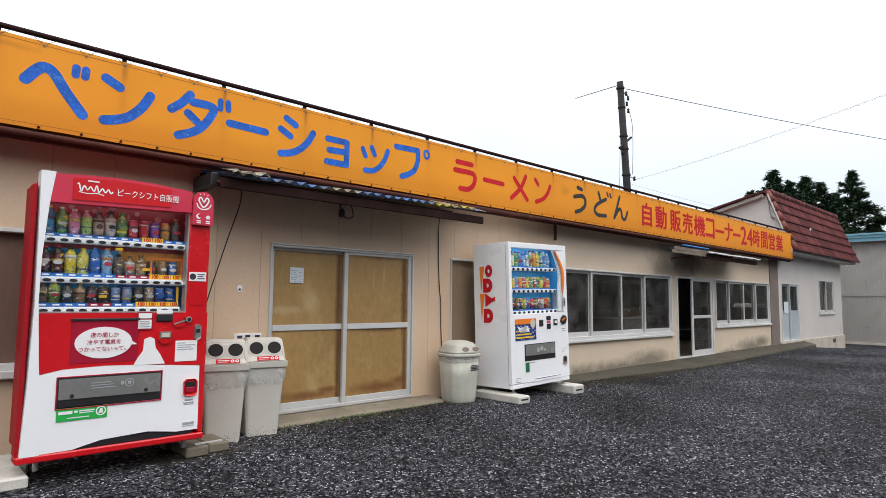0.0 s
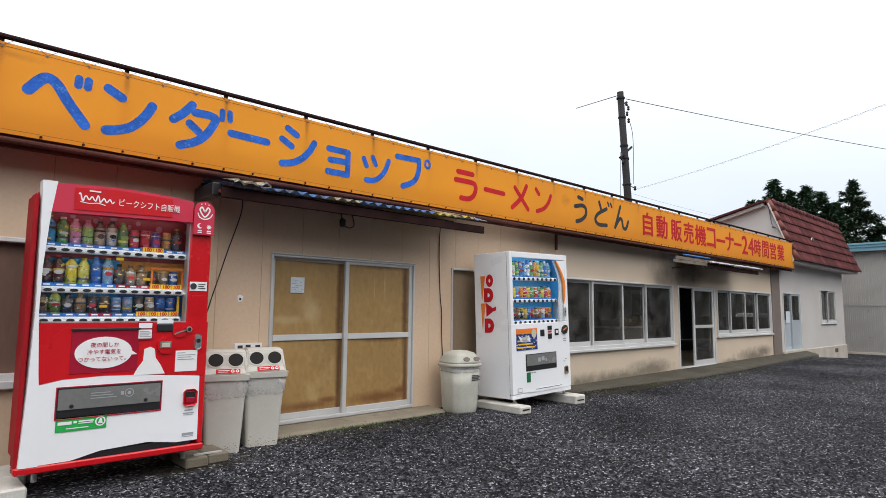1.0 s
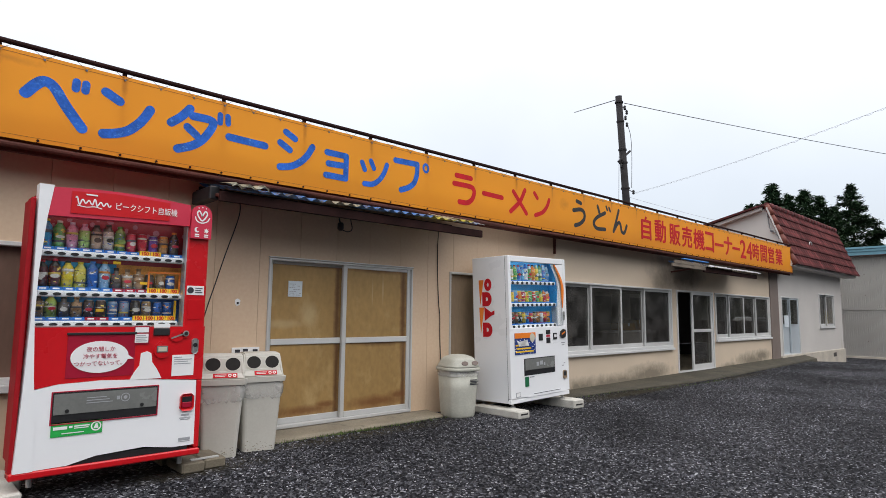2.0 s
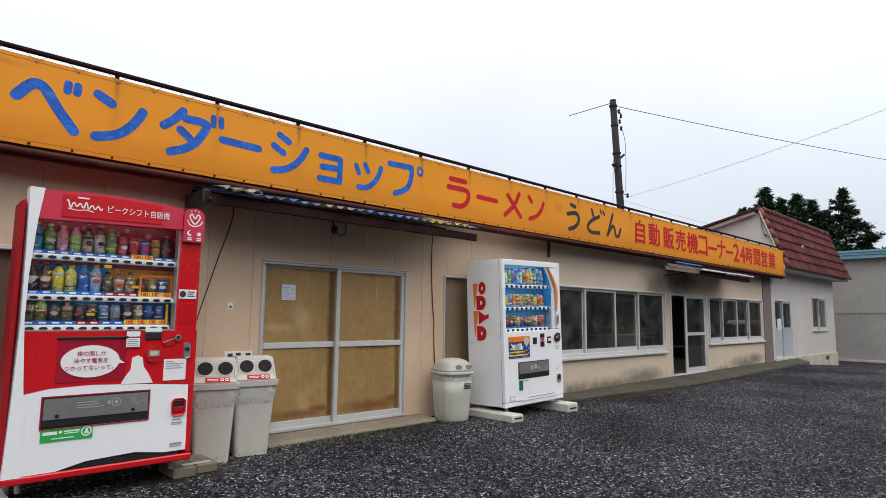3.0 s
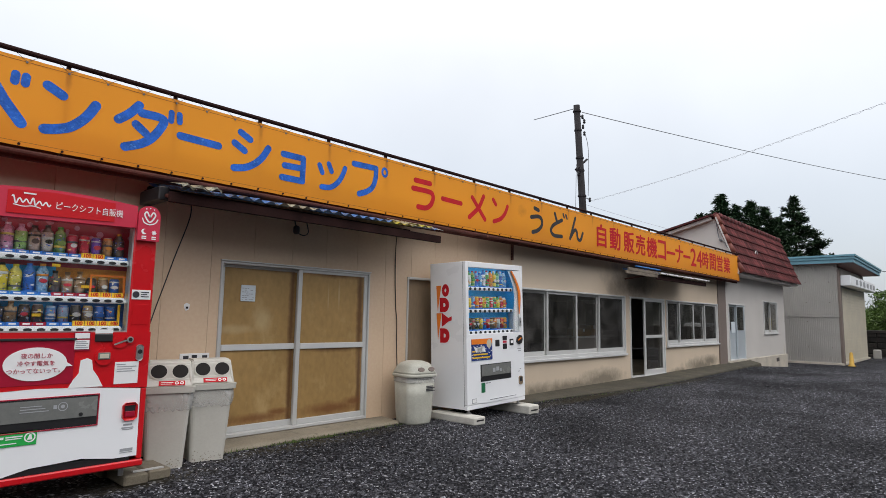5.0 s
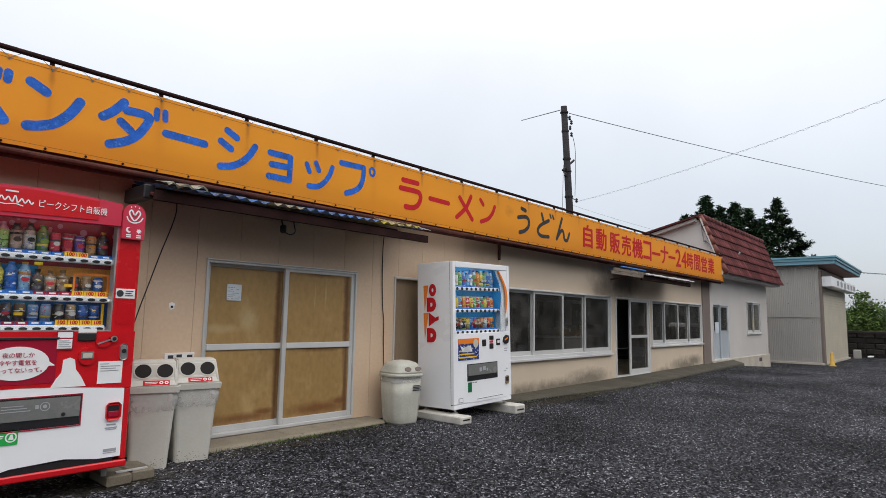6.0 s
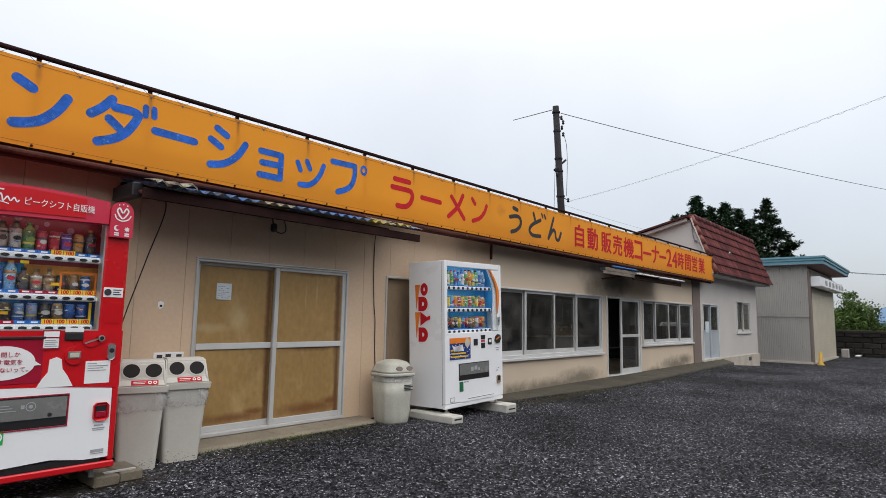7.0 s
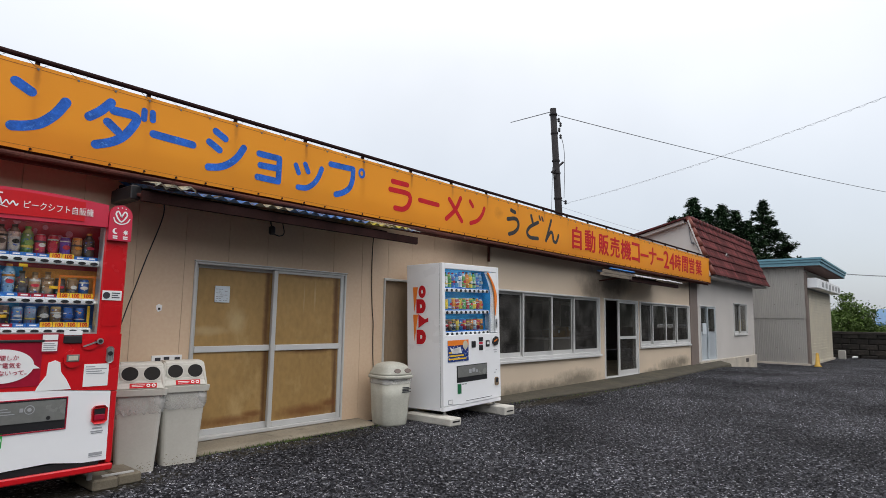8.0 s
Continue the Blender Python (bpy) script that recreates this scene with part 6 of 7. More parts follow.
    part("poster_bars", boxes(*[((0.10 + 0.02 * (k % 2), -0.0085, 0.625 + 0.04 * k), (0.45 - 0.05 * (k % 3), -0.0065, 0.642 + 0.04 * k)) for k in range(3)]), "yellow", ps)
    bm = bmesh.new()
    prism(bm, [(0.12, 0.78), (0.17, 0.70), (0.2, 0.76), (0.26, 0.69), (0.33, 0.78), (0.36, 0.70), (0.24, 0.735)], -0.0095, -0.0068)
    part("poster_shape", bm, "print", ps)
    for x, a, b in ((0.615, 0.755, 0.84), (0.775, 0.715, 0.785), (0.925, 0.755, 0.84)):
        part("payment_panel", boxes(((x - 0.042, -0.008, a), (x + 0.042, 0.002, b)), bevel=0.004), "black", t)
    part("display", boxes(((0.73, -0.008, 0.83), (0.82, 0.001, 0.885)), bevel=0.003), "black", t)
    part("pink_label", boxes(((0.735, -0.004, 0.795), (0.815, -0.001, 0.822))), "red_head", t)
    part("payment_label", boxes(((0.90, -0.0115, 0.785), (0.95, -0.0085, 0.82))), "print", t)
    bm = bmesh.new()
    prism(bm, [(1.03, 0.80), (1.05, 0.855), (1.10, 0.885), (1.15, 0.875), (1.165, 0.83), (1.14, 0.775), (1.08, 0.765)], -0.02, 0.001)
    cs = part("coin_boss", bm, "black", t)
    bm = bmesh.new()
    stroke(bm, [Vector((1.06, 0.82)), Vector((1.12, 0.845))], 0.02, -0.022)
    part("return_lever", bm, "orange", cs)
    lk = part("lock_plate", boxes(((1.115, -0.01, 1.0), (1.155, 0.001, 1.12)), bevel=0.012), "steel", t)
    part("keyhole", boxes(((1.128, -0.013, 1.05), (1.142, -0.0105, 1.075))), "black", lk)
    sl = part("delivery_slot", boxes(((0.26, -0.003, 0.335), (0.90, 0.001, 0.545))), "black", t)
    bm = bmesh.new()
    prism(bm, [(0.275, 0.40), (0.885, 0.40), (0.885, 0.535), (0.275, 0.535)], -0.010, -0.0035)
    fl = part("flap", bm, "smoke", sl, "smoked plastic flap")
    bm = bmesh.new()
    for a, b, c, d in ((0.50, 0.55, 0.44, 0.49), (0.57, 0.63, 0.45, 0.50), (0.65, 0.68, 0.44, 0.475)):
        box(bm, (a, -0.0115, c), (b, -0.0103, d))
    part("flap_print", bm, "grey_ink", fl)
    part("green_label", boxes(((0.27, -0.004, 0.20), (0.345, -0.001, 0.32))), "dark_green", t)
    part("small_print", boxes(((0.36, -0.003, 0.305), (0.40, -0.001, 0.318)), ((0.41, -0.003, 0.305), (0.455, -0.001, 0.318)), ((1.06, -0.003, 0.70), (1.14, -0.001, 0.71)), ((1.07, -0.003, 0.67), (1.13, -0.001, 0.68)), ((1.06, -0.003, 0.40), (1.10, -0.001, 0.41)), ((1.10, -0.003, 0.43), (1.13, -0.001, 0.44))), "grey_ink", t)
    part("change_cup", boxes(((1.07, -0.012, 0.23), (1.145, 0.001, 0.34)), bevel=0.018), "brown_board", t)
    part("cup_hollow", boxes(((1.08, -0.015, 0.27), (1.135, -0.0125, 0.325))), "black", t)
    pl = part("rating_plate", boxes(((0.085, -0.004, 0.09), (0.17, -0.001, 0.145))), "grey_ink", t)
    part("plate_face", boxes(((0.093, -0.0065, 0.097), (0.162, -0.0045, 0.138))), "print", pl)
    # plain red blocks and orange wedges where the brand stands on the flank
    def flank(outer, inner):
        bm = bmesh.new()
        vo, vi = [bm.verts.new((-0.004, p, q)) for p, q in outer], [bm.verts.new((-0.004, p, q)) for p, q in inner]
        for i in range(len(outer)):
            j = (i + 1) % len(outer)
            bm.faces.new((vo[i], vo[j], vi[j], vi[i]))
        part("flank_mark", bm, "red_paint", t)
    def arch_block(a0, a1, z0, z1, slim):
        pts = [(a1, z0), (a1, z1)] + [((a0 + a1) / 2 - (a1 - a0) / 2 * math.sin(q), (z0 + z1) / 2 + (z1 - z0) / 2 * math.cos(q)) for q in [math.pi * i / 10 for i in range(11)]]
        return pts, [((a0 + a1) / 2 + (p - (a0 + a1) / 2) * slim, (z0 + z1) / 2 + (q - (z0 + z1) / 2) * slim * 1.2) for p, q in pts]
    flank(*arch_block(0.275, 0.435, 0.82, 1.0, 0.22))
    flank(*arch_block(0.275, 0.435, 1.205, 1.385, 0.22))
    round_block = [(0.335 + 0.062 * math.cos(q), 1.478 + 0.08 * math.sin(q)) for q in [2 * math.pi * i / 20 for i in range(20)]]
    flank(round_block, [(0.335 + (p - 0.335) * 0.25, 1.478 + (q - 1.478) * 0.3) for p, q in round_block])
    bm = bmesh.new()
    prism(bm, [(0.40, 1.02), (0.40, 1.195), (0.29, 1.13), (0.235, 1.15), (0.235, 1.10), (0.29, 1.085)], -0.006, -0.003, "x")
    part("flank_mark", bm, "red_paint", t)
    for z0, z1 in ((0.86, 1.19), (1.22, 1.54)):
        bm = bmesh.new()
        prism(bm, [(0.47, z0), (0.405, z1), (0.49, z1)], -0.006, -0.003, "x")
        part("flank_wedge", bm, "orange", t)


white_machine()


# ---- blocks, bins and small things by the wall ----
def block(name, a, b, mat, label, holes=False, m=None):
    bm = boxes((a, b), bevel=0.012)
    ob = tagged(part(name, bm, mat), label, "concrete block", "support blocks")
    if m:
        ob.matrix_basis = m
    if holes:
        y = a[1]
        part("grip_slot", boxes(((a[0] + 0.04, y - 0.004, a[2] + 0.045), (b[0] - 0.04, y + 0.004, a[2] + 0.062))), "hole", ob)
    return ob


block("kerb_block", (5.49, -1.02, 0.0), (5.70, -0.28, 0.092), "block", "long pale concrete kerb block under the white machine", True)
block("kerb_block", (6.66, -0.99, 0.0), (6.89, -0.28, 0.115), "block", "long pale concrete kerb block under the white machine", True)
for x, y, z in ((0.55, -0.93, 0.0), (1.72, -0.88, 0.0), (1.90, -0.84, 0.0), (0.6, -0.56, 0.0), (1.68, -0.51, 0.0)):
    block("support_block", (x, y, z), (x + 0.17, y + 0.36, z + 0.08), "block" if x < 1 else "old_block", "old mossy concrete block under the red machine" if x > 1 else "pale concrete block under the red machine")
tagged(part("metal_strip", boxes(((1.80, -0.82, 0.081), (2.02, -0.79, 0.09))), "alu"), "short aluminium strip lying on a block", "metal strip")


def slot_bin(m, label):
    """A tall tapered bin with a sloped two-hole hood and a liner under it."""
    t = thing("recycling_bin", m, label, "bin", "recycling bins")
    def taper(bm, w0, d0, w1, d1, z0, z1, n=4):
        r = 0.035
        def ring(w, d, z):
            out = []
            for sx, sy, a0 in ((1, 1, 0), (-1, 1, 90), (-1, -1, 180), (1, -1, 270)):
                for k in range(n + 1):
                    a = math.radians(a0 + 90 * k / n)
                    out.append(bm.verts.new((sx * (w / 2 - r) + r * math.cos(a), sy * (d / 2 - r) + r * math.sin(a), z)))
            return out
        a, b = ring(w0, d0, z0), ring(w1, d1, z1)
        k = len(a)
        for i in range(k):
            bm.faces.new((a[i], a[(i + 1) % k], b[(i + 1) % k], b[i]))
        bm.faces.new(a[::-1])
        bm.faces.new(b)
        return bm
    bm = bmesh.new()
    taper(bm, 0.275, 0.30, 0.345, 0.385, 0.0, 0.66)
    body = part("body", bm, "plastic", t, smooth=False)
    # thin crumpled liner folded over the rim
    bm = bmesh.new()
    rng = random.Random(int(m.translation.x * 100))
    rings = []
    for j, (z, g) in enumerate(((0.655, 0.004), (0.60, 0.012), (0.55, 0.012), (0.50, 0.006))):
        f = z / 0.66
        w, d = 0.275 + 0.07 * f + g * 2, 0.30 + 0.085 * f + g * 2
        row = []
        for i in range(64):
            a = 2 * math.pi * i / 64
            c, s = math.cos(a), math.sin(a)
            q = 1 / max(abs(c) / (w / 2), abs(s) / (d / 2))
            q = min(q, math.hypot(w / 2, d / 2) * 0.9)
            q += rng.uniform(0.0, 0.012)
            row.append(bm.verts.new((c * q, s * q, z + rng.uniform(-0.015, 0.015) * (j > 0))))
        rings.append(row)
    for a, b in zip(rings, rings[1:]):
        for i in range(64):
            bm.faces.new((a[i], a[(i + 1) % 64], b[(i + 1) % 64], b[i]))
    part("liner", bm, "film", t, "crumpled clear plastic liner")
    bm = bmesh.new()
    taper(bm, 0.385, 0.425, 0.395, 0.435, 0.655, 0.705)
    part("rim", bm, "plastic", t)
    # hood: steep front with two holes, rounded top
    bm = bmesh.new()
    prof = [(-0.20, 0.705), (-0.165, 0.77), (-0.135, 0.90), (-0.11, 0.925), (0.04, 0.93), (0.15, 0.90), (0.195, 0.79), (0.20, 0.705)]
    n = len(prof)
    a = [bm.verts.new((-0.18 + (0.022 if z > 0.76 else 0.0), y, z)) for y, z in prof]
    b = [bm.verts.new((0.18 - (0.022 if z > 0.76 else 0.0), y, z)) for y, z in prof]
    bm.faces.new(a)
    bm.faces.new(b[::-1])
    for i in range(n):
        j = (i + 1) % n
        bm.faces.new((a[j], a[i], b[i], b[j]))
    bmesh.ops.bevel(bm, geom=list(bm.edges), offset=0.012, segments=2, affect="EDGES")
    hood = part("hood", bm, "plastic", t)
    slope = math.degrees(math.atan2(0.03, 0.13))
    for x in (-0.078, 0.078):
        mm = Matrix.Translation((x, -0.1515, 0.838)) @ Matrix.Rotation(-math.radians(slope), 4, "X")
        bm = bmesh.new()
        disc(bm, (0, 0), 0.062, -0.004, 0.02, n=24)
        part("hole", bm, "hole", hood).matrix_basis = mm
        bm = bmesh.new()
        ring = [Vector((0.064 * math.cos(q), 0.064 * math.sin(q))) for q in [2 * math.pi * i / 24 for i in range(25)]]
        stroke(bm, ring, 0.010, -0.006, round_ends=False)
        part("hole_rim", bm, "plastic", hood).matrix_basis = mm
    mm = Matrix.Translation((0.0, -0.1845, 0.738)) @ Matrix.Rotation(-math.radians(28), 4, "X")
    lab = part("red_label", boxes(((-0.075, -0.003, -0.02), (0.115, 0.003, 0.022))), "red_paint", hood)
    lab.matrix_basis = mm
    bm = bmesh.new()
    for x in (0.055, 0.092):
        ring = [Vector((x + 0.011 * math.cos(q), 0.001 + 0.011 * math.sin(q))) for q in [2 * math.pi * i / 12 for i in range(13)]]
        stroke(bm, ring, 0.007, -0.0045, round_ends=False)
    box(bm, (-0.06, -0.0048, 0.004), (0.03, -0.0035, 0.009))
    box(bm, (-0.06, -0.0048, -0.009), (0.02, -0.0035, -0.005))
    part("label_marks", bm, "print", hood).matrix_basis = mm
    # scuffs and mud near the foot
    bm = bmesh.new()
    for k in range(46):
        x, z = rng.uniform(-0.12, 0.12), abs(rng.gauss(0, 0.035)) + 0.012
        f = z / 0.66
        y = -(0.30 + 0.085 * f) / 2 - 0.0015
        s = rng.uniform(0.002, 0.007)
        q = [bm.verts.new((x + s * rng.uniform(0.6, 1.4) * math.cos(u), y, z + s * rng.uniform(0.4, 1.0) * math.sin(u))) for u in (0, 1.2, 2.4, 3.6, 5.0)]
        bm.faces.new(q)
    part("mud_specks", bm, "concrete", body)


slot_bin(pose(2.185, -0.40, 0.0, 0, 0, -20) @ Matrix.Diagonal((1.03, 1.03, 0.925, 1)), "off-white two-hole recycling bin with a clear liner, beside the red machine")
slot_bin(pose(2.545, -0.36, 0.0, 0, 0, -12) @ Matrix.Diagonal((1.03, 1.03, 0.925, 1)), "off-white two-hole recycling bin with a clear liner, before the boarded door")


def dome_bin():
    t = thing("litter_bin", pose(5.13, -0.37, 0.0, 0, 0, -8) @ Matrix.Diagonal((1.2, 1.2, 1.03, 1)), "cream plastic litter bin with a domed lid, beside the white machine", "bin")
    def ring(bm, w, r, z, n=3):
        out = []
        for sx, sy, a0 in ((1, 1, 0), (-1, 1, 90), (-1, -1, 180), (1, -1, 270)):
            for k in range(n + 1):
                a = math.radians(a0 + 90 * k / n)
                out.append(bm.verts.new((sx * (w / 2 - r) + r * math.cos(a), sy * (w / 2 - r) + r * math.sin(a), z)))
        return out
    def stack(prof):
        bm = bmesh.new()
        rs = [ring(bm, *p) for p in prof]
        for a, b in zip(rs, rs[1:]):
            for i in range(len(a)):
                bm.faces.new((a[i], a[(i + 1) % len(a)], b[(i + 1) % len(a)], b[i]))
        bm.faces.new(rs[0][::-1])
        bm.faces.new(rs[-1])
        return bm
    def fluted(prof, ribs=0.0, n=72):
        """Rings of (width, squareness, height), with shallow upright flutes."""
        bm = bmesh.new()
        rs = []
        for w, sq, z in prof:
            row = []
            for i in range(n):
                a = 2 * math.pi * i / n
                c, q = math.cos(a), math.sin(a)
                r = w / 2 / (abs(c) ** sq + abs(q) ** sq) ** (1 / sq) + ribs * math.cos(12 * a)
                row.append(bm.verts.new((r * c, r * q, z)))
            rs.append(row)
        for a, b in zip(rs, rs[1:]):
            for i in range(n):
                bm.faces.new((a[i], a[(i + 1) % n], b[(i + 1) % n], b[i]))
        bm.faces.new(rs[0][::-1])
        bm.faces.new(rs[-1])
        return bm
    part("body", fluted([(0.285, 3.0, 0.0), (0.30, 3.2, 0.02), (0.315, 3.4, 0.12), (0.335, 3.6, 0.32), (0.348, 3.6, 0.50)], 0.003), "plastic2", t, smooth=True)
    part("liner", fluted([(0.350, 3.6, 0.47), (0.362, 3.6, 0.475), (0.366, 3.6, 0.53)], 0.002), "film", t)
    part("rim", fluted([(0.372, 3.6, 0.53), (0.385, 3.6, 0.538), (0.385, 3.6, 0.562), (0.37, 3.6, 0.57)]), "plastic2", t, smooth=True)
    lid = part("lid", fluted([(0.372, 3.6, 0.57), (0.362, 3.4, 0.592), (0.308, 3.2, 0.652), (0.306, 3.2, 0.66), (0.25, 2.8, 0.69), (0.15, 2.4, 0.71), (0.05, 2.0, 0.716)]), "plastic2", t, smooth=True)
    for a in (-1, 1):
        mm = pose(0.02 + a * 0.062, -0.168, 0.62, -24, 0, 0)
        bm = bmesh.new()
        disc(bm, (0, 0), 0.038, -0.006, 0.008, 0.026, 18)
        part("hole", bm, "pillar", lid).matrix_basis = mm
    bm = bmesh.new()
    for k in range(4):
        box(bm, (0.02, -0.1735, 0.375 + 0.017 * k), (0.125 - 0.02 * (k % 2), -0.168, 0.384 + 0.017 * k))
    part("printed_label", bm, "ink", t)


dome_bin()


def wall_clutter():
    n = tagged(part("paper_note", boxes(((3.045, 0.0, 1.385), (3.205, 0.01, 1.55))), "paper"), "weathered paper note taped to the plywood", "paper note")
    n.matrix_basis = pose(0, 0.05, 0)
    bm = bmesh.new()
    rng = random.Random(3)
    for k in range(7):
        z = 1.40 + k * 0.019
        x = 3.055
        while x < 3.18:
            w = rng.uniform(0.006, 0.03)
            if rng.random() < 0.6:
                box(bm, (x, -0.0025, z), (min(x + w, 3.195), -0.0005, z + 0.006))
            x += w + 0.006
    part("note_bars", bm, "grey_ink", n)
    s = tagged(part("notice_plate", boxes(((2.44, -0.012, 0.755), (2.72, -0.001, 0.88)), bevel=0.002), "print"), "small white notice plate on the wall behind the bins", "notice")
    part("notice_bars", boxes(((2.47, -0.0145, 0.815), (2.52, -0.0125, 0.86)), ((2.55, -0.0145, 0.81), (2.60, -0.0125, 0.865)), ((2.65, -0.0145, 0.825), (2.70, -0.0125, 0.86))), "ink", s)
    bm = bmesh.new()
    prism(bm, [(2.45, 1.335), (2.475, 1.35), (2.505, 1.335), (2.50, 1.29), (2.47, 1.275), (2.452, 1.30)], -0.004, -0.001)
    h = tagged(part("patch", bm, "print"), "torn pale patch round a hole in the wall", "patch")
    part("hole", boxes(((2.468, -0.0065, 1.295), (2.488, -0.0045, 1.315))), "hole", h)
    def cable(name, pts, r, label):
        bm = bmesh.new()
        tube(bm, smooth_line(pts), r, 6)
        tagged(part(name, bm, "rubber", smooth=True), label, "cable")
    cable("power_cable", [(2.42, -0.06, 2.33), (2.43, -0.05, 2.15), (2.305, -0.06, 1.75), (2.18, -0.08, 1.35), (2.05, -0.12, 1.0), (1.78, -0.25, 0.75)], 0.0055, "black power cable slanting down to the red machine")
    cable("power_cable", [(5.08, -0.05, 2.30), (5.10, -0.012, 2.1), (5.105, -0.01, 1.75), (5.125, -0.012, 1.38), (5.15, -0.012, 1.2), (5.155, -0.012, 0.95), (5.17, -0.012, 0.7), (5.19, -0.03, 0.3)], 0.006, "black power cable down the board wall")
    bm = bmesh.new()
    tube(bm, [(7.59, -0.03, 2.5), (7.59, -0.03, 2.18)], 0.022, 8)
    tagged(part("drain_pipe", bm, "rust"), "short rust-brown pipe on the wall", "pipe")
    bm = bmesh.new()
    lathe(bm, [(0.02, 0), (0.034, 0.02), (0.034, 0.075), (0.022, 0.09)], (3.55, -0.12, 2.115), 10)
    j = tagged(part("junction_box", bm, "black", smooth=True), "small dark junction box under the awning", "junction box")
    bm = bmesh.new()
    tube(bm, smooth_line([(3.57, -0.12, 2.125), (3.64, -0.13, 2.11), (3.70, -0.12, 2.15), (3.69, -0.10, 2.26)]), 0.006, 5)
    tube(bm, smooth_line([(3.55, -0.12, 2.19), (3.53, -0.12, 2.24), (3.54, -0.1, 2.32)]), 0.008, 5)
    part("lead", bm, "rubber", j)
    # steel conduits up the board edge beside the red machine
    bm = bmesh.new()
    tube(bm, [(1.94, -0.02, 0.05), (1.94, -0.02, 1.62)], 0.012, 8)
    tagged(part("conduit", bm, "alu"), "thin grey conduit on the wall behind the red machine", "pipe")


wall_clutter()


# ---- dim things inside the shop ----
def counter():
    t = thing("counter", pose(11.4, 1.2, 0.075), "dim pale counter inside the shop", "counter")
    part("top", boxes(((0, 0, 0.78), (2.2, 0.6, 0.82)), bevel=0.006), "white", t)
    part("front_panel", boxes(((0.05, 0.05, 0.0), (2.15, 0.08, 0.78))), "shed", t)
    for x in (0.05, 2.11):
        part("side_panel", boxes(((x, 0.08, 0.0), (x + 0.04, 0.56, 0.78))), "shed", t)


def tall_cabinet(x, label, col):
    t = thing("cabinet", pose(x, 2.85, 0.075), label, "cabinet")
    part("body", boxes(((0, 0, 0.05), (0.9, 0.7, 1.75)), bevel=0.01), col, t)
    part("front_panel", boxes(((0.06, -0.01, 0.95), (0.84, 0.0, 1.65))), "smoke", t)
    part("slot", boxes(((0.2, -0.012, 0.35), (0.7, 0.0, 0.6))), "black", t)
    part("plinth", boxes(((0.03, 0.03, 0.0), (0.87, 0.67, 0.05))), "black", t)


def carton(x, y, z, w, d, h, turn, label):
    t = thing("carton", pose(x, y, z, 0, 0, turn), label, "carton")
    part("body", boxes(((0, 0, 0), (w, d, h)), bevel=0.006), "board", t)
    part("tape", boxes(((w * 0.42, -0.002, h * 0.6), (w * 0.58, -0.0005, h)), ((w * 0.42, 0, h + 0.0005), (w * 0.58, d, h + 0.002))), "paper", t)


def wall_board():
    t = thing("notice_board", pose(16.0, 3.565, 1.2), "dim framed board on the wall inside the shop", "notice board")
    part("frame", boxes(*corner_bars(0.0, 1.1, 0.0, 0.62, 0.04, 0.0, 0.03)), "alu", t)
    part("panel", boxes(((0.03, 0.01, 0.03), (1.07, 0.02, 0.59))), "brown_board", t)


carton(12.7, 1.4, 0.896, 0.38, 0.3, 0.24, 6, "dim cardboard carton on the shop counter")
carton(12.0, 1.35, 0.896, 0.45, 0.32, 0.16, -8, "dim flat carton on the shop counter")
carton(16.15, 2.95, 0.076, 0.5, 0.4, 0.5, 8, "dim cardboard carton standing on the shop floor")
carton(16.2, 3.0, 0.58, 0.36, 0.3, 0.26, -6, "dim small carton on top of a larger one")
wall_board()
counter()
tall_cabinet(12.1, "dim old machine cabinet inside the shop", "shutter")
tall_cabinet(13.2, "dim old machine cabinet inside the shop", "inside")
tall_cabinet(15.0, "dim pale machine cabinet inside the shop", "white")


# ---- trees and distance ----
def leaf_cloud(rng, spots, size, per, squash=0.7, slim=0.3):
    """Many small two-sided leaf sprays scattered about the given (place, radius) spots."""
    vs, fs = [], []
    for p, r in spots:
        for _ in range(per):
            o = Vector((rng.gauss(0, 1), rng.gauss(0, 1), rng.gauss(0, squash))) * r * 0.38
            c = p + o
            s = size * rng.uniform(0.5, 1.3)
            u = Vector((rng.uniform(-1, 1), rng.uniform(-1, 1), rng.uniform(-0.7, 0.5))).normalized()
            w = u.cross(Vector((rng.uniform(-1, 1), rng.uniform(-1, 1), rng.uniform(-1, 1)))).normalized()
            k = len(vs)
            vs += [c - u * s * 0.5, c + w * s * slim, c + u * s * 0.6 - Vector((0, 0, s * 0.2)), c - w * s * slim]
            fs.append((k, k + 1, k + 2, k + 3))
    return vs, fs


def leaf_mesh(name, vs, fs, mat, parent):
    me = bpy.data.meshes.new(name)
    me.from_pydata([tuple(v) for v in vs], [], fs)
    me.materials.append(M[mat])
    ob = new(name, me)
    ob.parent = parent
    return ob


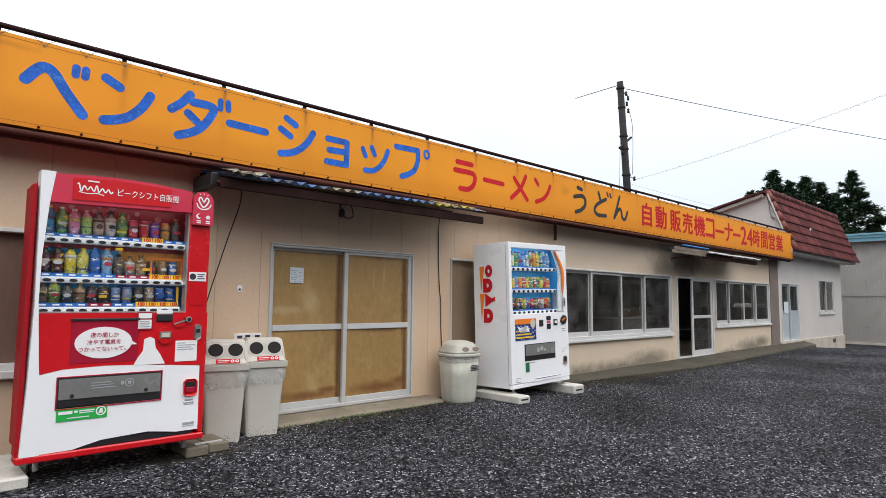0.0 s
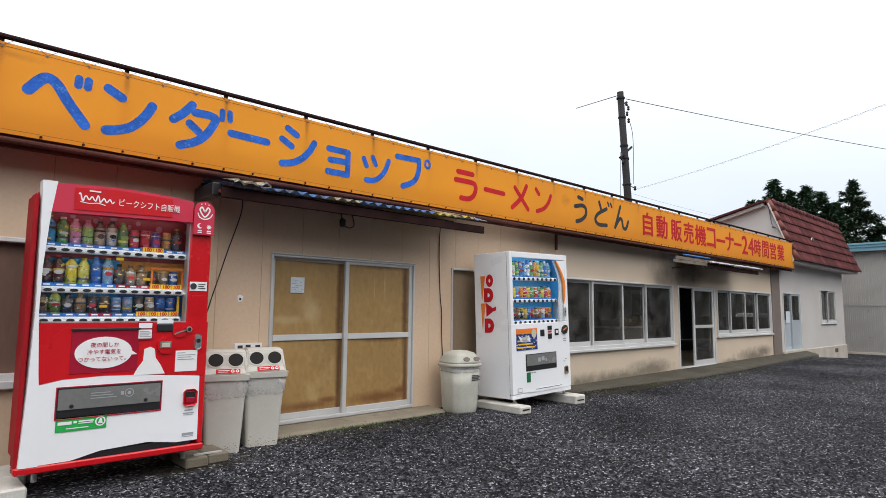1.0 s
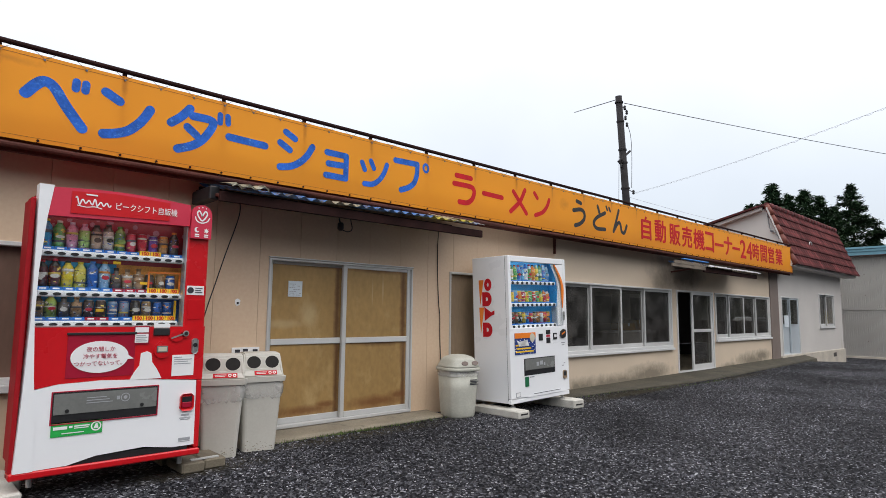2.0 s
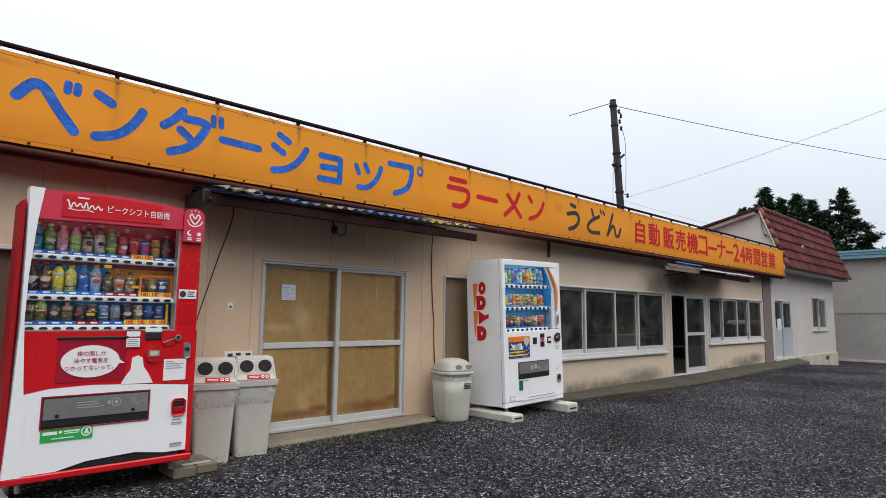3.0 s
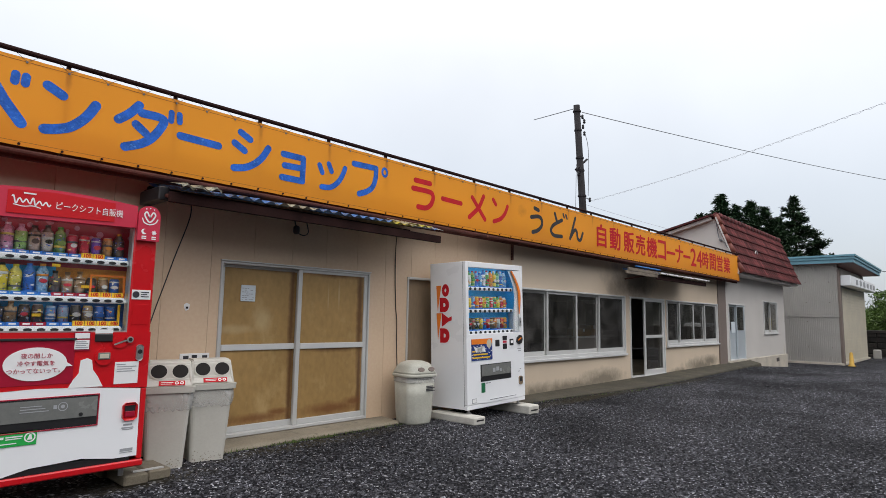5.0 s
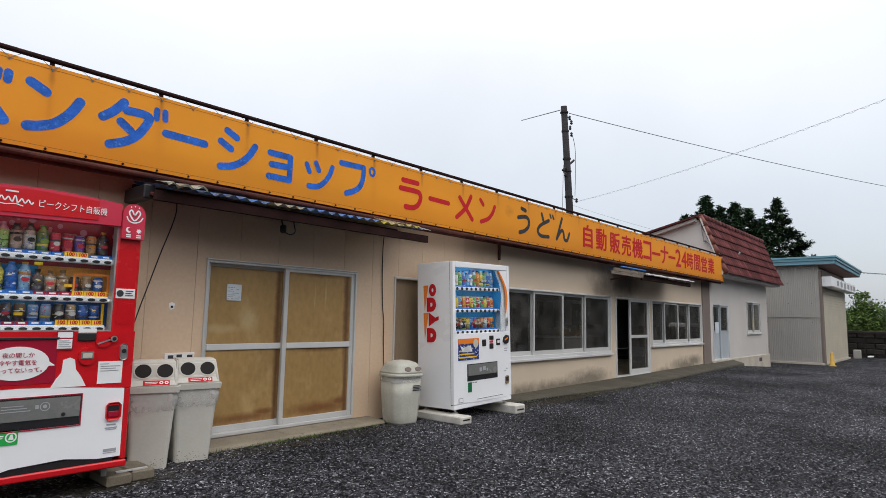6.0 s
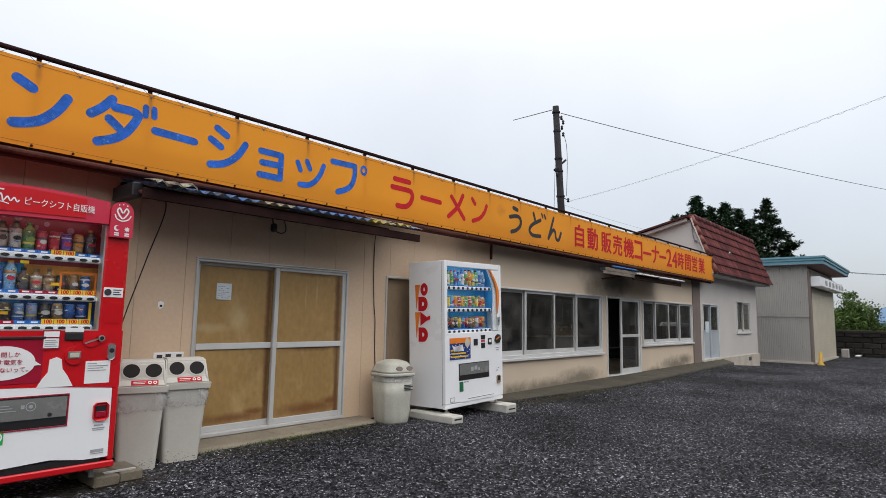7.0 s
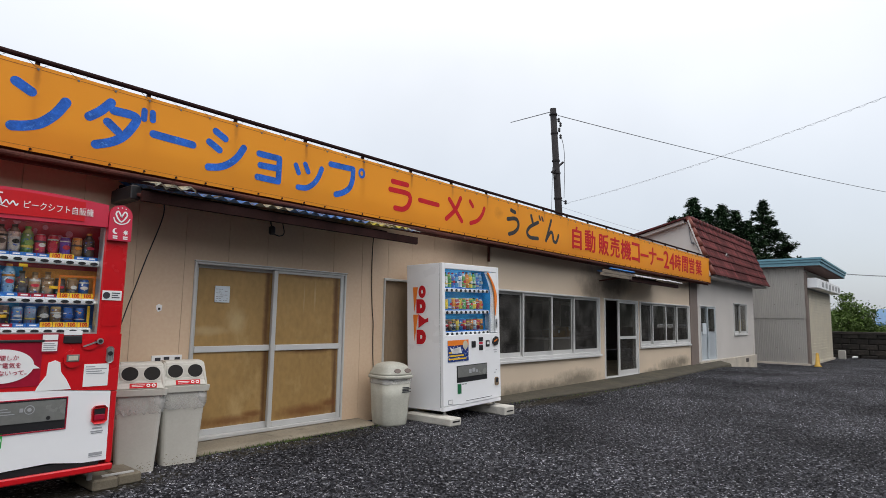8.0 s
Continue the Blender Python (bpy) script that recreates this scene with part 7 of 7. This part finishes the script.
def conifer(x, y, h, r, seed, label, bare=0.15, lean=0.0):
    """A spire of drooping boughs, each set with flat sprays of needles that thin out to the tip."""
    rng = random.Random(seed)
    base = Vector((x, y, -0.4))
    t = thing("conifer_tree", Matrix.Translation(base), label, "tree", "trees behind the annex")
    bm = bmesh.new()
    rod(bm, (0, 0, 0), (lean, 0, h * 0.99), 0.02 * h, 0.012, 8)
    vs, fs = [], []
    k = int(h * 13)
    for i in range(k):
        f = bare + (1 - bare) * (i + rng.random()) / k
        z = h * f
        reach = r * (1 - f) ** 0.8 * rng.uniform(0.45, 1.12) + 0.10
        a = rng.uniform(0, 2 * math.pi)
        out = Vector((math.cos(a), math.sin(a), 0))
        side = Vector((-out.y, out.x, 0))
        root = Vector((lean * f, 0, z))
        rise, droop = rng.uniform(0.1, 0.45), rng.uniform(0.15, 0.5)
        at = lambda s: root + out * reach * s + Vector((0, 0, reach * (rise * s - droop * s * s)))
        rod(bm, root, at(1.0), 0.03, 0.006, 4)
        n = int(30 + reach * 95)
        for _ in range(n):
            s = rng.random() ** 0.7
            wide = (0.10 + 0.34 * reach * (1 - s) + 0.06) * rng.uniform(-1, 1)
            c = at(s) + side * wide + out * rng.uniform(-0.1, 0.1) + Vector((0, 0, rng.gauss(0, 0.07) - abs(wide) * 0.25))
            u = (out * rng.uniform(0.2, 1.0) + side * (1.0 if wide > 0 else -1.0) * rng.uniform(0.0, 0.9) + Vector((0, 0, rng.uniform(-0.5, 0.55)))).normalized()
            w = u.cross(Vector((rng.uniform(-0.5, 0.5), rng.uniform(-0.5, 0.5), 1))).normalized()
            q = rng.uniform(0.15, 0.36)
            m = len(vs)
            vs += [c - u * q * 0.5, c + w * q * 0.17, c + u * q * 0.65, c - w * q * 0.17]
            fs.append((m, m + 1, m + 2, m + 3))
    part("trunk", bm, "bark", t)
    leaf_mesh("crown", vs, fs, "needles", t)


conifer(37.2, 6.0, 9.35, 3.6, 1, "tall dark cypress behind the annex roof", 0.25)
conifer(36.0, 6.83, 8.0, 2.9, 2, "dark cypress behind the annex roof", 0.3)
conifer(39.4, 5.75, 9.0, 3.6, 8, "dark cypress behind the annex roof", 0.25)
conifer(41.7, 5.47, 9.6, 4.0, 3, "broad dark cypress behind the annex roof", 0.25)
conifer(42.5, 4.85, 9.25, 3.6, 9, "dark cypress behind the annex roof", 0.25)
conifer(45.0, 4.7, 8.9, 3.4, 7, "dark cypress behind the shed", 0.2)
conifer(46.8, 4.07, 10.55, 4.6, 4, "tall ragged dark cedar behind the shed", 0.15)
conifer(47.6, 2.9, 7.6, 3.2, 5, "dark cedar behind the shed", 0.15)


def broadleaf(x, y, z, h, r, seed, label):
    rng = random.Random(seed)
    t = thing("shrub", pose(x, y, z), label, "shrub", "shrubs behind the stone wall")
    bm = bmesh.new()
    spots = []
    for i in range(14):
        a = rng.uniform(0, 2 * math.pi)
        q = Vector((math.cos(a) * r * rng.uniform(0.2, 0.9), math.sin(a) * r * rng.uniform(0.2, 0.9), h * rng.uniform(0.45, 0.95)))
        rod(bm, (0, 0, 0), q, 0.05, 0.012, 5)
        spots.append((q, r * 0.55))
        spots.append((q * 0.7, r * 0.5))
    part("trunk", bm, "bark", t)
    vs, fs = leaf_cloud(rng, spots, 0.13, 190, 0.8)
    leaf_mesh("crown", vs, fs, "leaves", t)


broadleaf(40.5, -0.3, -0.3, 2.9, 1.3, 11, "fresh green shrub behind the stone wall")
broadleaf(41.5, -1.6, -0.3, 3.0, 1.1, 12, "fresh green shrub with a loose top behind the wall")
broadleaf(42.0, -0.9, -0.3, 3.6, 0.7, 15, "slender young tree behind the stone wall")
broadleaf(43.0, -3.0, -0.3, 1.7, 1.1, 13, "low green shrub behind the stone wall")
broadleaf(44.0, -4.6, -0.3, 1.6, 1.2, 14, "low green shrub behind the stone wall")


def far_house():
    t = thing("house", pose(60, -1.9, -0.1), "distant house with a blue roof", "house")
    part("wall", boxes(((0.3, -4.5, 0), (6, 0.4, 1.6))), "white_wall", t)
    bm = bmesh.new()
    prism(bm, [(-0.4, 1.45), (-0.4, 1.6), (3.1, 2.9), (6.6, 1.6), (6.6, 1.45)], -5.0, 0.9)
    part("roof", bm, "blue_roof", t)


far_house()


def woods(name, pts, h, seed, mat, label, size, per, depth):
    """A strip of far woodland along a line of the plan."""
    rng = random.Random(seed)
    spots = []
    for (xa, ya), (xb, yb) in zip(pts, pts[1:]):
        n = int(math.hypot(xb - xa, yb - ya) / (depth * 0.5)) + 1
        for i in range(n):
            s = (i + rng.random()) / n
            x, y = xa + (xb - xa) * s, ya + (yb - ya) * s
            top = h * (0.75 + 0.35 * noise.noise(Vector((x * 0.08, y * 0.08, seed))) + rng.uniform(-0.06, 0.06))
            k = max(2, int(top / (depth * 0.45)))
            for j in range(k):
                spots.append((Vector((x + rng.uniform(-1, 1) * depth, y + rng.uniform(-1, 1) * depth, top * (j + 0.6) / k)), depth))
    vs, fs = leaf_cloud(rng, spots, size, per)
    me = bpy.data.meshes.new(name)
    me.from_pydata([tuple(v) for v in vs], [], fs)
    me.materials.append(M[mat])
    tagged(new(name, me), label, "woodland", kind="stuff")


woods("far_woods", [(118, 40), (118, 8), (122, -12), (118, -60)], 4.9, 31, "hill", "distant green wooded rise on the horizon", 1.1, 30, 2.0)


def hill(name, pts, h, label):
    bm = bmesh.new()
    rows = []
    for i, (x, y) in enumerate(pts):
        z = h * (0.9 + 0.25 * noise.noise(Vector((x * 0.03, y * 0.03, 7))))
        rows.append([bm.verts.new((x, y, -1)), bm.verts.new((x, y, z))])
    for a, b in zip(rows, rows[1:]):
        bm.faces.new((a[0], b[0], b[1], a[1]))
    tagged(part(name, bm, "unseen_backdrop"), label, "woodland", kind="structure")


# unseen backdrop behind the camera: cuts low sky off the walls, panes reflect it
hill("backdrop", [(-34 + 68 * math.sin(a) , -12 - 26 * math.cos(a)) for a in [math.radians(-80 + 10 * i) for i in range(17)]] + [(45, -16), (75, -17), (120, -20)], 12.0, "unseen dark backdrop that cuts low sky off the walls")


# ---- the grey car across the yard, which the shop panes reflect ----
def parked_car():
    t = thing("car", pose(37.5, -9.0, -0.3), "small silver-grey car parked at the far end of the yard", "car")
    bm = bmesh.new()
    side = [(0.05, 0.35), (0.0, 0.62), (0.08, 0.86), (0.75, 0.98), (3.25, 0.98), (3.35, 0.6), (3.3, 0.32)]
    prism(bm, side, 0.0, 1.46)
    bmesh.ops.bevel(bm, geom=list(bm.edges), offset=0.06, segments=2, affect="EDGES")
    part("body", bm, "car_paint", t)
    bm = bmesh.new()
    roof = [(0.72, 0.98), (1.15, 1.46), (1.35, 1.52), (2.95, 1.52), (3.12, 1.42), (3.24, 0.98)]
    prism(bm, roof, 0.1, 1.36)
    bmesh.ops.bevel(bm, geom=list(bm.edges), offset=0.05, segments=2, affect="EDGES")
    part("cabin", bm, "car_paint", t)
    for y0, y1 in ((0.088, 0.098), (1.362, 1.372)):
        for a, b in ((1.12, 1.98), (2.06, 3.02)):
            bm = bmesh.new()
            prism(bm, [(a - (0.18 if a < 1.5 else 0), 1.02), (a + 0.06, 1.42), (b, 1.42), (b + (0.06 if b > 2.5 else 0), 1.02)], y0, y1)
            part("side_window", bm, "smoke", t)
    bm = bmesh.new()
    v = [bm.verts.new(c) for c in ((0.74, 0.2, 1.01), (0.74, 1.26, 1.01), (1.10, 1.2, 1.42), (1.10, 0.26, 1.42))]
    bm.faces.new(v)
    bmesh.ops.translate(bm, verts=bm.verts, vec=(-0.02, 0, 0.015))
    part("windscreen", bm, "smoke", t)
    for y in (0.16, 1.12):
        part("headlight", boxes(((-0.005, y, 0.66), (0.06, y + 0.2, 0.8)), bevel=0.02), "steel", t)
    part("bumper", boxes(((-0.05, 0.08, 0.34), (0.1, 1.38, 0.52)), bevel=0.03), "alu", t)
    for x in (0.65, 2.72):
        for y in (0.0, 1.30):
            bm = bmesh.new()
            rod(bm, (x, y, 0.28), (x, y + 0.16, 0.28), 0.28, n=24)
            w = part("wheel", bm, "black", t)
            bm = bmesh.new()
            rod(bm, (x, y - 0.006, 0.28), (x, y + 0.166, 0.28), 0.17, n=20)
            part("rim", bm, "steel", w)


parked_car()


# ---- weeds and loose gravel ----
def weeds():
    rng = random.Random(17)
    vs, fs = [], []
    for _ in range(520):
        x = rng.choice((rng.uniform(2.75, 5.0), rng.uniform(3.3, 4.0), rng.uniform(7.0, 12.0)))
        y = (-0.36 if x < 5 else -0.42 - max(0, min(1, (x - 8.4) / 2.4)) * 0.36) + rng.uniform(-0.05, 0.015)
        h = rng.uniform(0.01, 0.04)
        a = rng.uniform(0, 6.28)
        u = Vector((math.cos(a), math.sin(a), 0))
        c = Vector((x, y, 0.0))
        k = len(vs)
        vs += [c - u * 0.005, c + u * 0.005, c + u * rng.uniform(-0.02, 0.02) + Vector((0, 0, h))]
        fs.append((k, k + 1, k + 2))
    me = bpy.data.meshes.new("weeds")
    me.from_pydata([tuple(v) for v in vs], [], fs)
    me.materials.append(M["moss"])
    tagged(new("weeds", me), "tiny green weeds along the edge of the step", "weeds", kind="stuff")


weeds()


def loose_gravel(name, count, mat, seed, label, lo, hi):
    """Loose stones strewn over the yard before the shop."""
    rng = np.random.default_rng(seed)
    x, y = rng.uniform(-4, 21, count), rng.uniform(-9.5, -0.3, count)
    keep = (y < np.where(x < 7, -0.40, -0.80)) & ~((x > 0.45) & (x < 2.1) & (y > -1.0))
    x, y = x[keep], y[keep]
    n = len(x)
    s = rng.uniform(lo, hi, n)
    base = np.array([[1, 0, 0], [-0.5, 0.87, 0], [-0.5, -0.87, 0], [0.3, 0.2, 0.85], [-0.35, 0.05, 0.7]])
    ang = rng.uniform(0, 2 * np.pi, n)
    ca, sa = np.cos(ang), np.sin(ang)
    jit = base[None] * rng.uniform(0.65, 1.3, (n, 5, 3))
    px = (jit[:, :, 0] * ca[:, None] - jit[:, :, 1] * sa[:, None]) * s[:, None] + x[:, None]
    py = (jit[:, :, 0] * sa[:, None] + jit[:, :, 1] * ca[:, None]) * s[:, None] + y[:, None]
    gz = np.where(x < 19, 0.0, -0.3 * (x - 19) / 5.4)
    pz = jit[:, :, 2] * s[:, None] * 0.9 + gz[:, None] - 0.001
    co = np.stack([px, py, pz], -1).reshape(-1, 3)
    f = np.array([[0, 1, 3], [1, 4, 3], [1, 2, 4], [2, 0, 4], [0, 3, 4]])
    faces = (f[None] + (np.arange(n) * 5)[:, None, None]).reshape(-1, 3)
    me = bpy.data.meshes.new(name)
    me.from_pydata(co.tolist(), [], faces.tolist())
    me.materials.append(M[mat])
    tagged(new(name, me), label, "gravel", kind="stuff")


def stone_material(name, lo, hi):
    m = bpy.data.materials.new(name)
    m.use_nodes = True
    n, l = m.node_tree.nodes, m.node_tree.links
    g, r = n.new("ShaderNodeNewGeometry"), n.new("ShaderNodeValToRGB")
    r.color_ramp.elements[0].color, r.color_ramp.elements[1].color = (lo, lo, lo * 1.2, 1), (hi, hi, hi * 1.1, 1)
    l.new(g.outputs["Random Per Island"], r.inputs["Fac"])
    # damp and drier stretches of the yard
    co, ns, mr, hs = (n.new("ShaderNode" + k) for k in ("TexCoord", "TexNoise", "MapRange", "HueSaturation"))
    ns.inputs["Scale"].default_value, ns.inputs["Detail"].default_value = 0.55, 6
    mr.inputs["From Min"].default_value, mr.inputs["From Max"].default_value = 0.3, 0.7
    mr.inputs["To Min"].default_value, mr.inputs["To Max"].default_value = 0.4, 1.6
    l.new(co.outputs["Object"], ns.inputs["Vector"])
    l.new(ns.outputs["Fac"], mr.inputs["Value"])
    l.new(mr.outputs[0], hs.inputs["Value"])
    l.new(r.outputs[0], hs.inputs["Color"])
    l.new(hs.outputs[0], n["Principled BSDF"].inputs["Base Color"])
    n["Principled BSDF"].inputs["Roughness"].default_value = 0.6
    n["Principled BSDF"].inputs["Specular IOR Level"].default_value = 0.15
    M[name] = m


stone_material("dark_stones", 0.006, 0.078)
stone_material("pale_stones", 0.08, 0.40)
loose_gravel("gravel", 170000, "dark_stones", 5, "loose dark crushed stone on the yard", 0.006, 0.019)
loose_gravel("gravel", 66000, "pale_stones", 6, "scattered pale stones among the dark gravel", 0.004, 0.011)
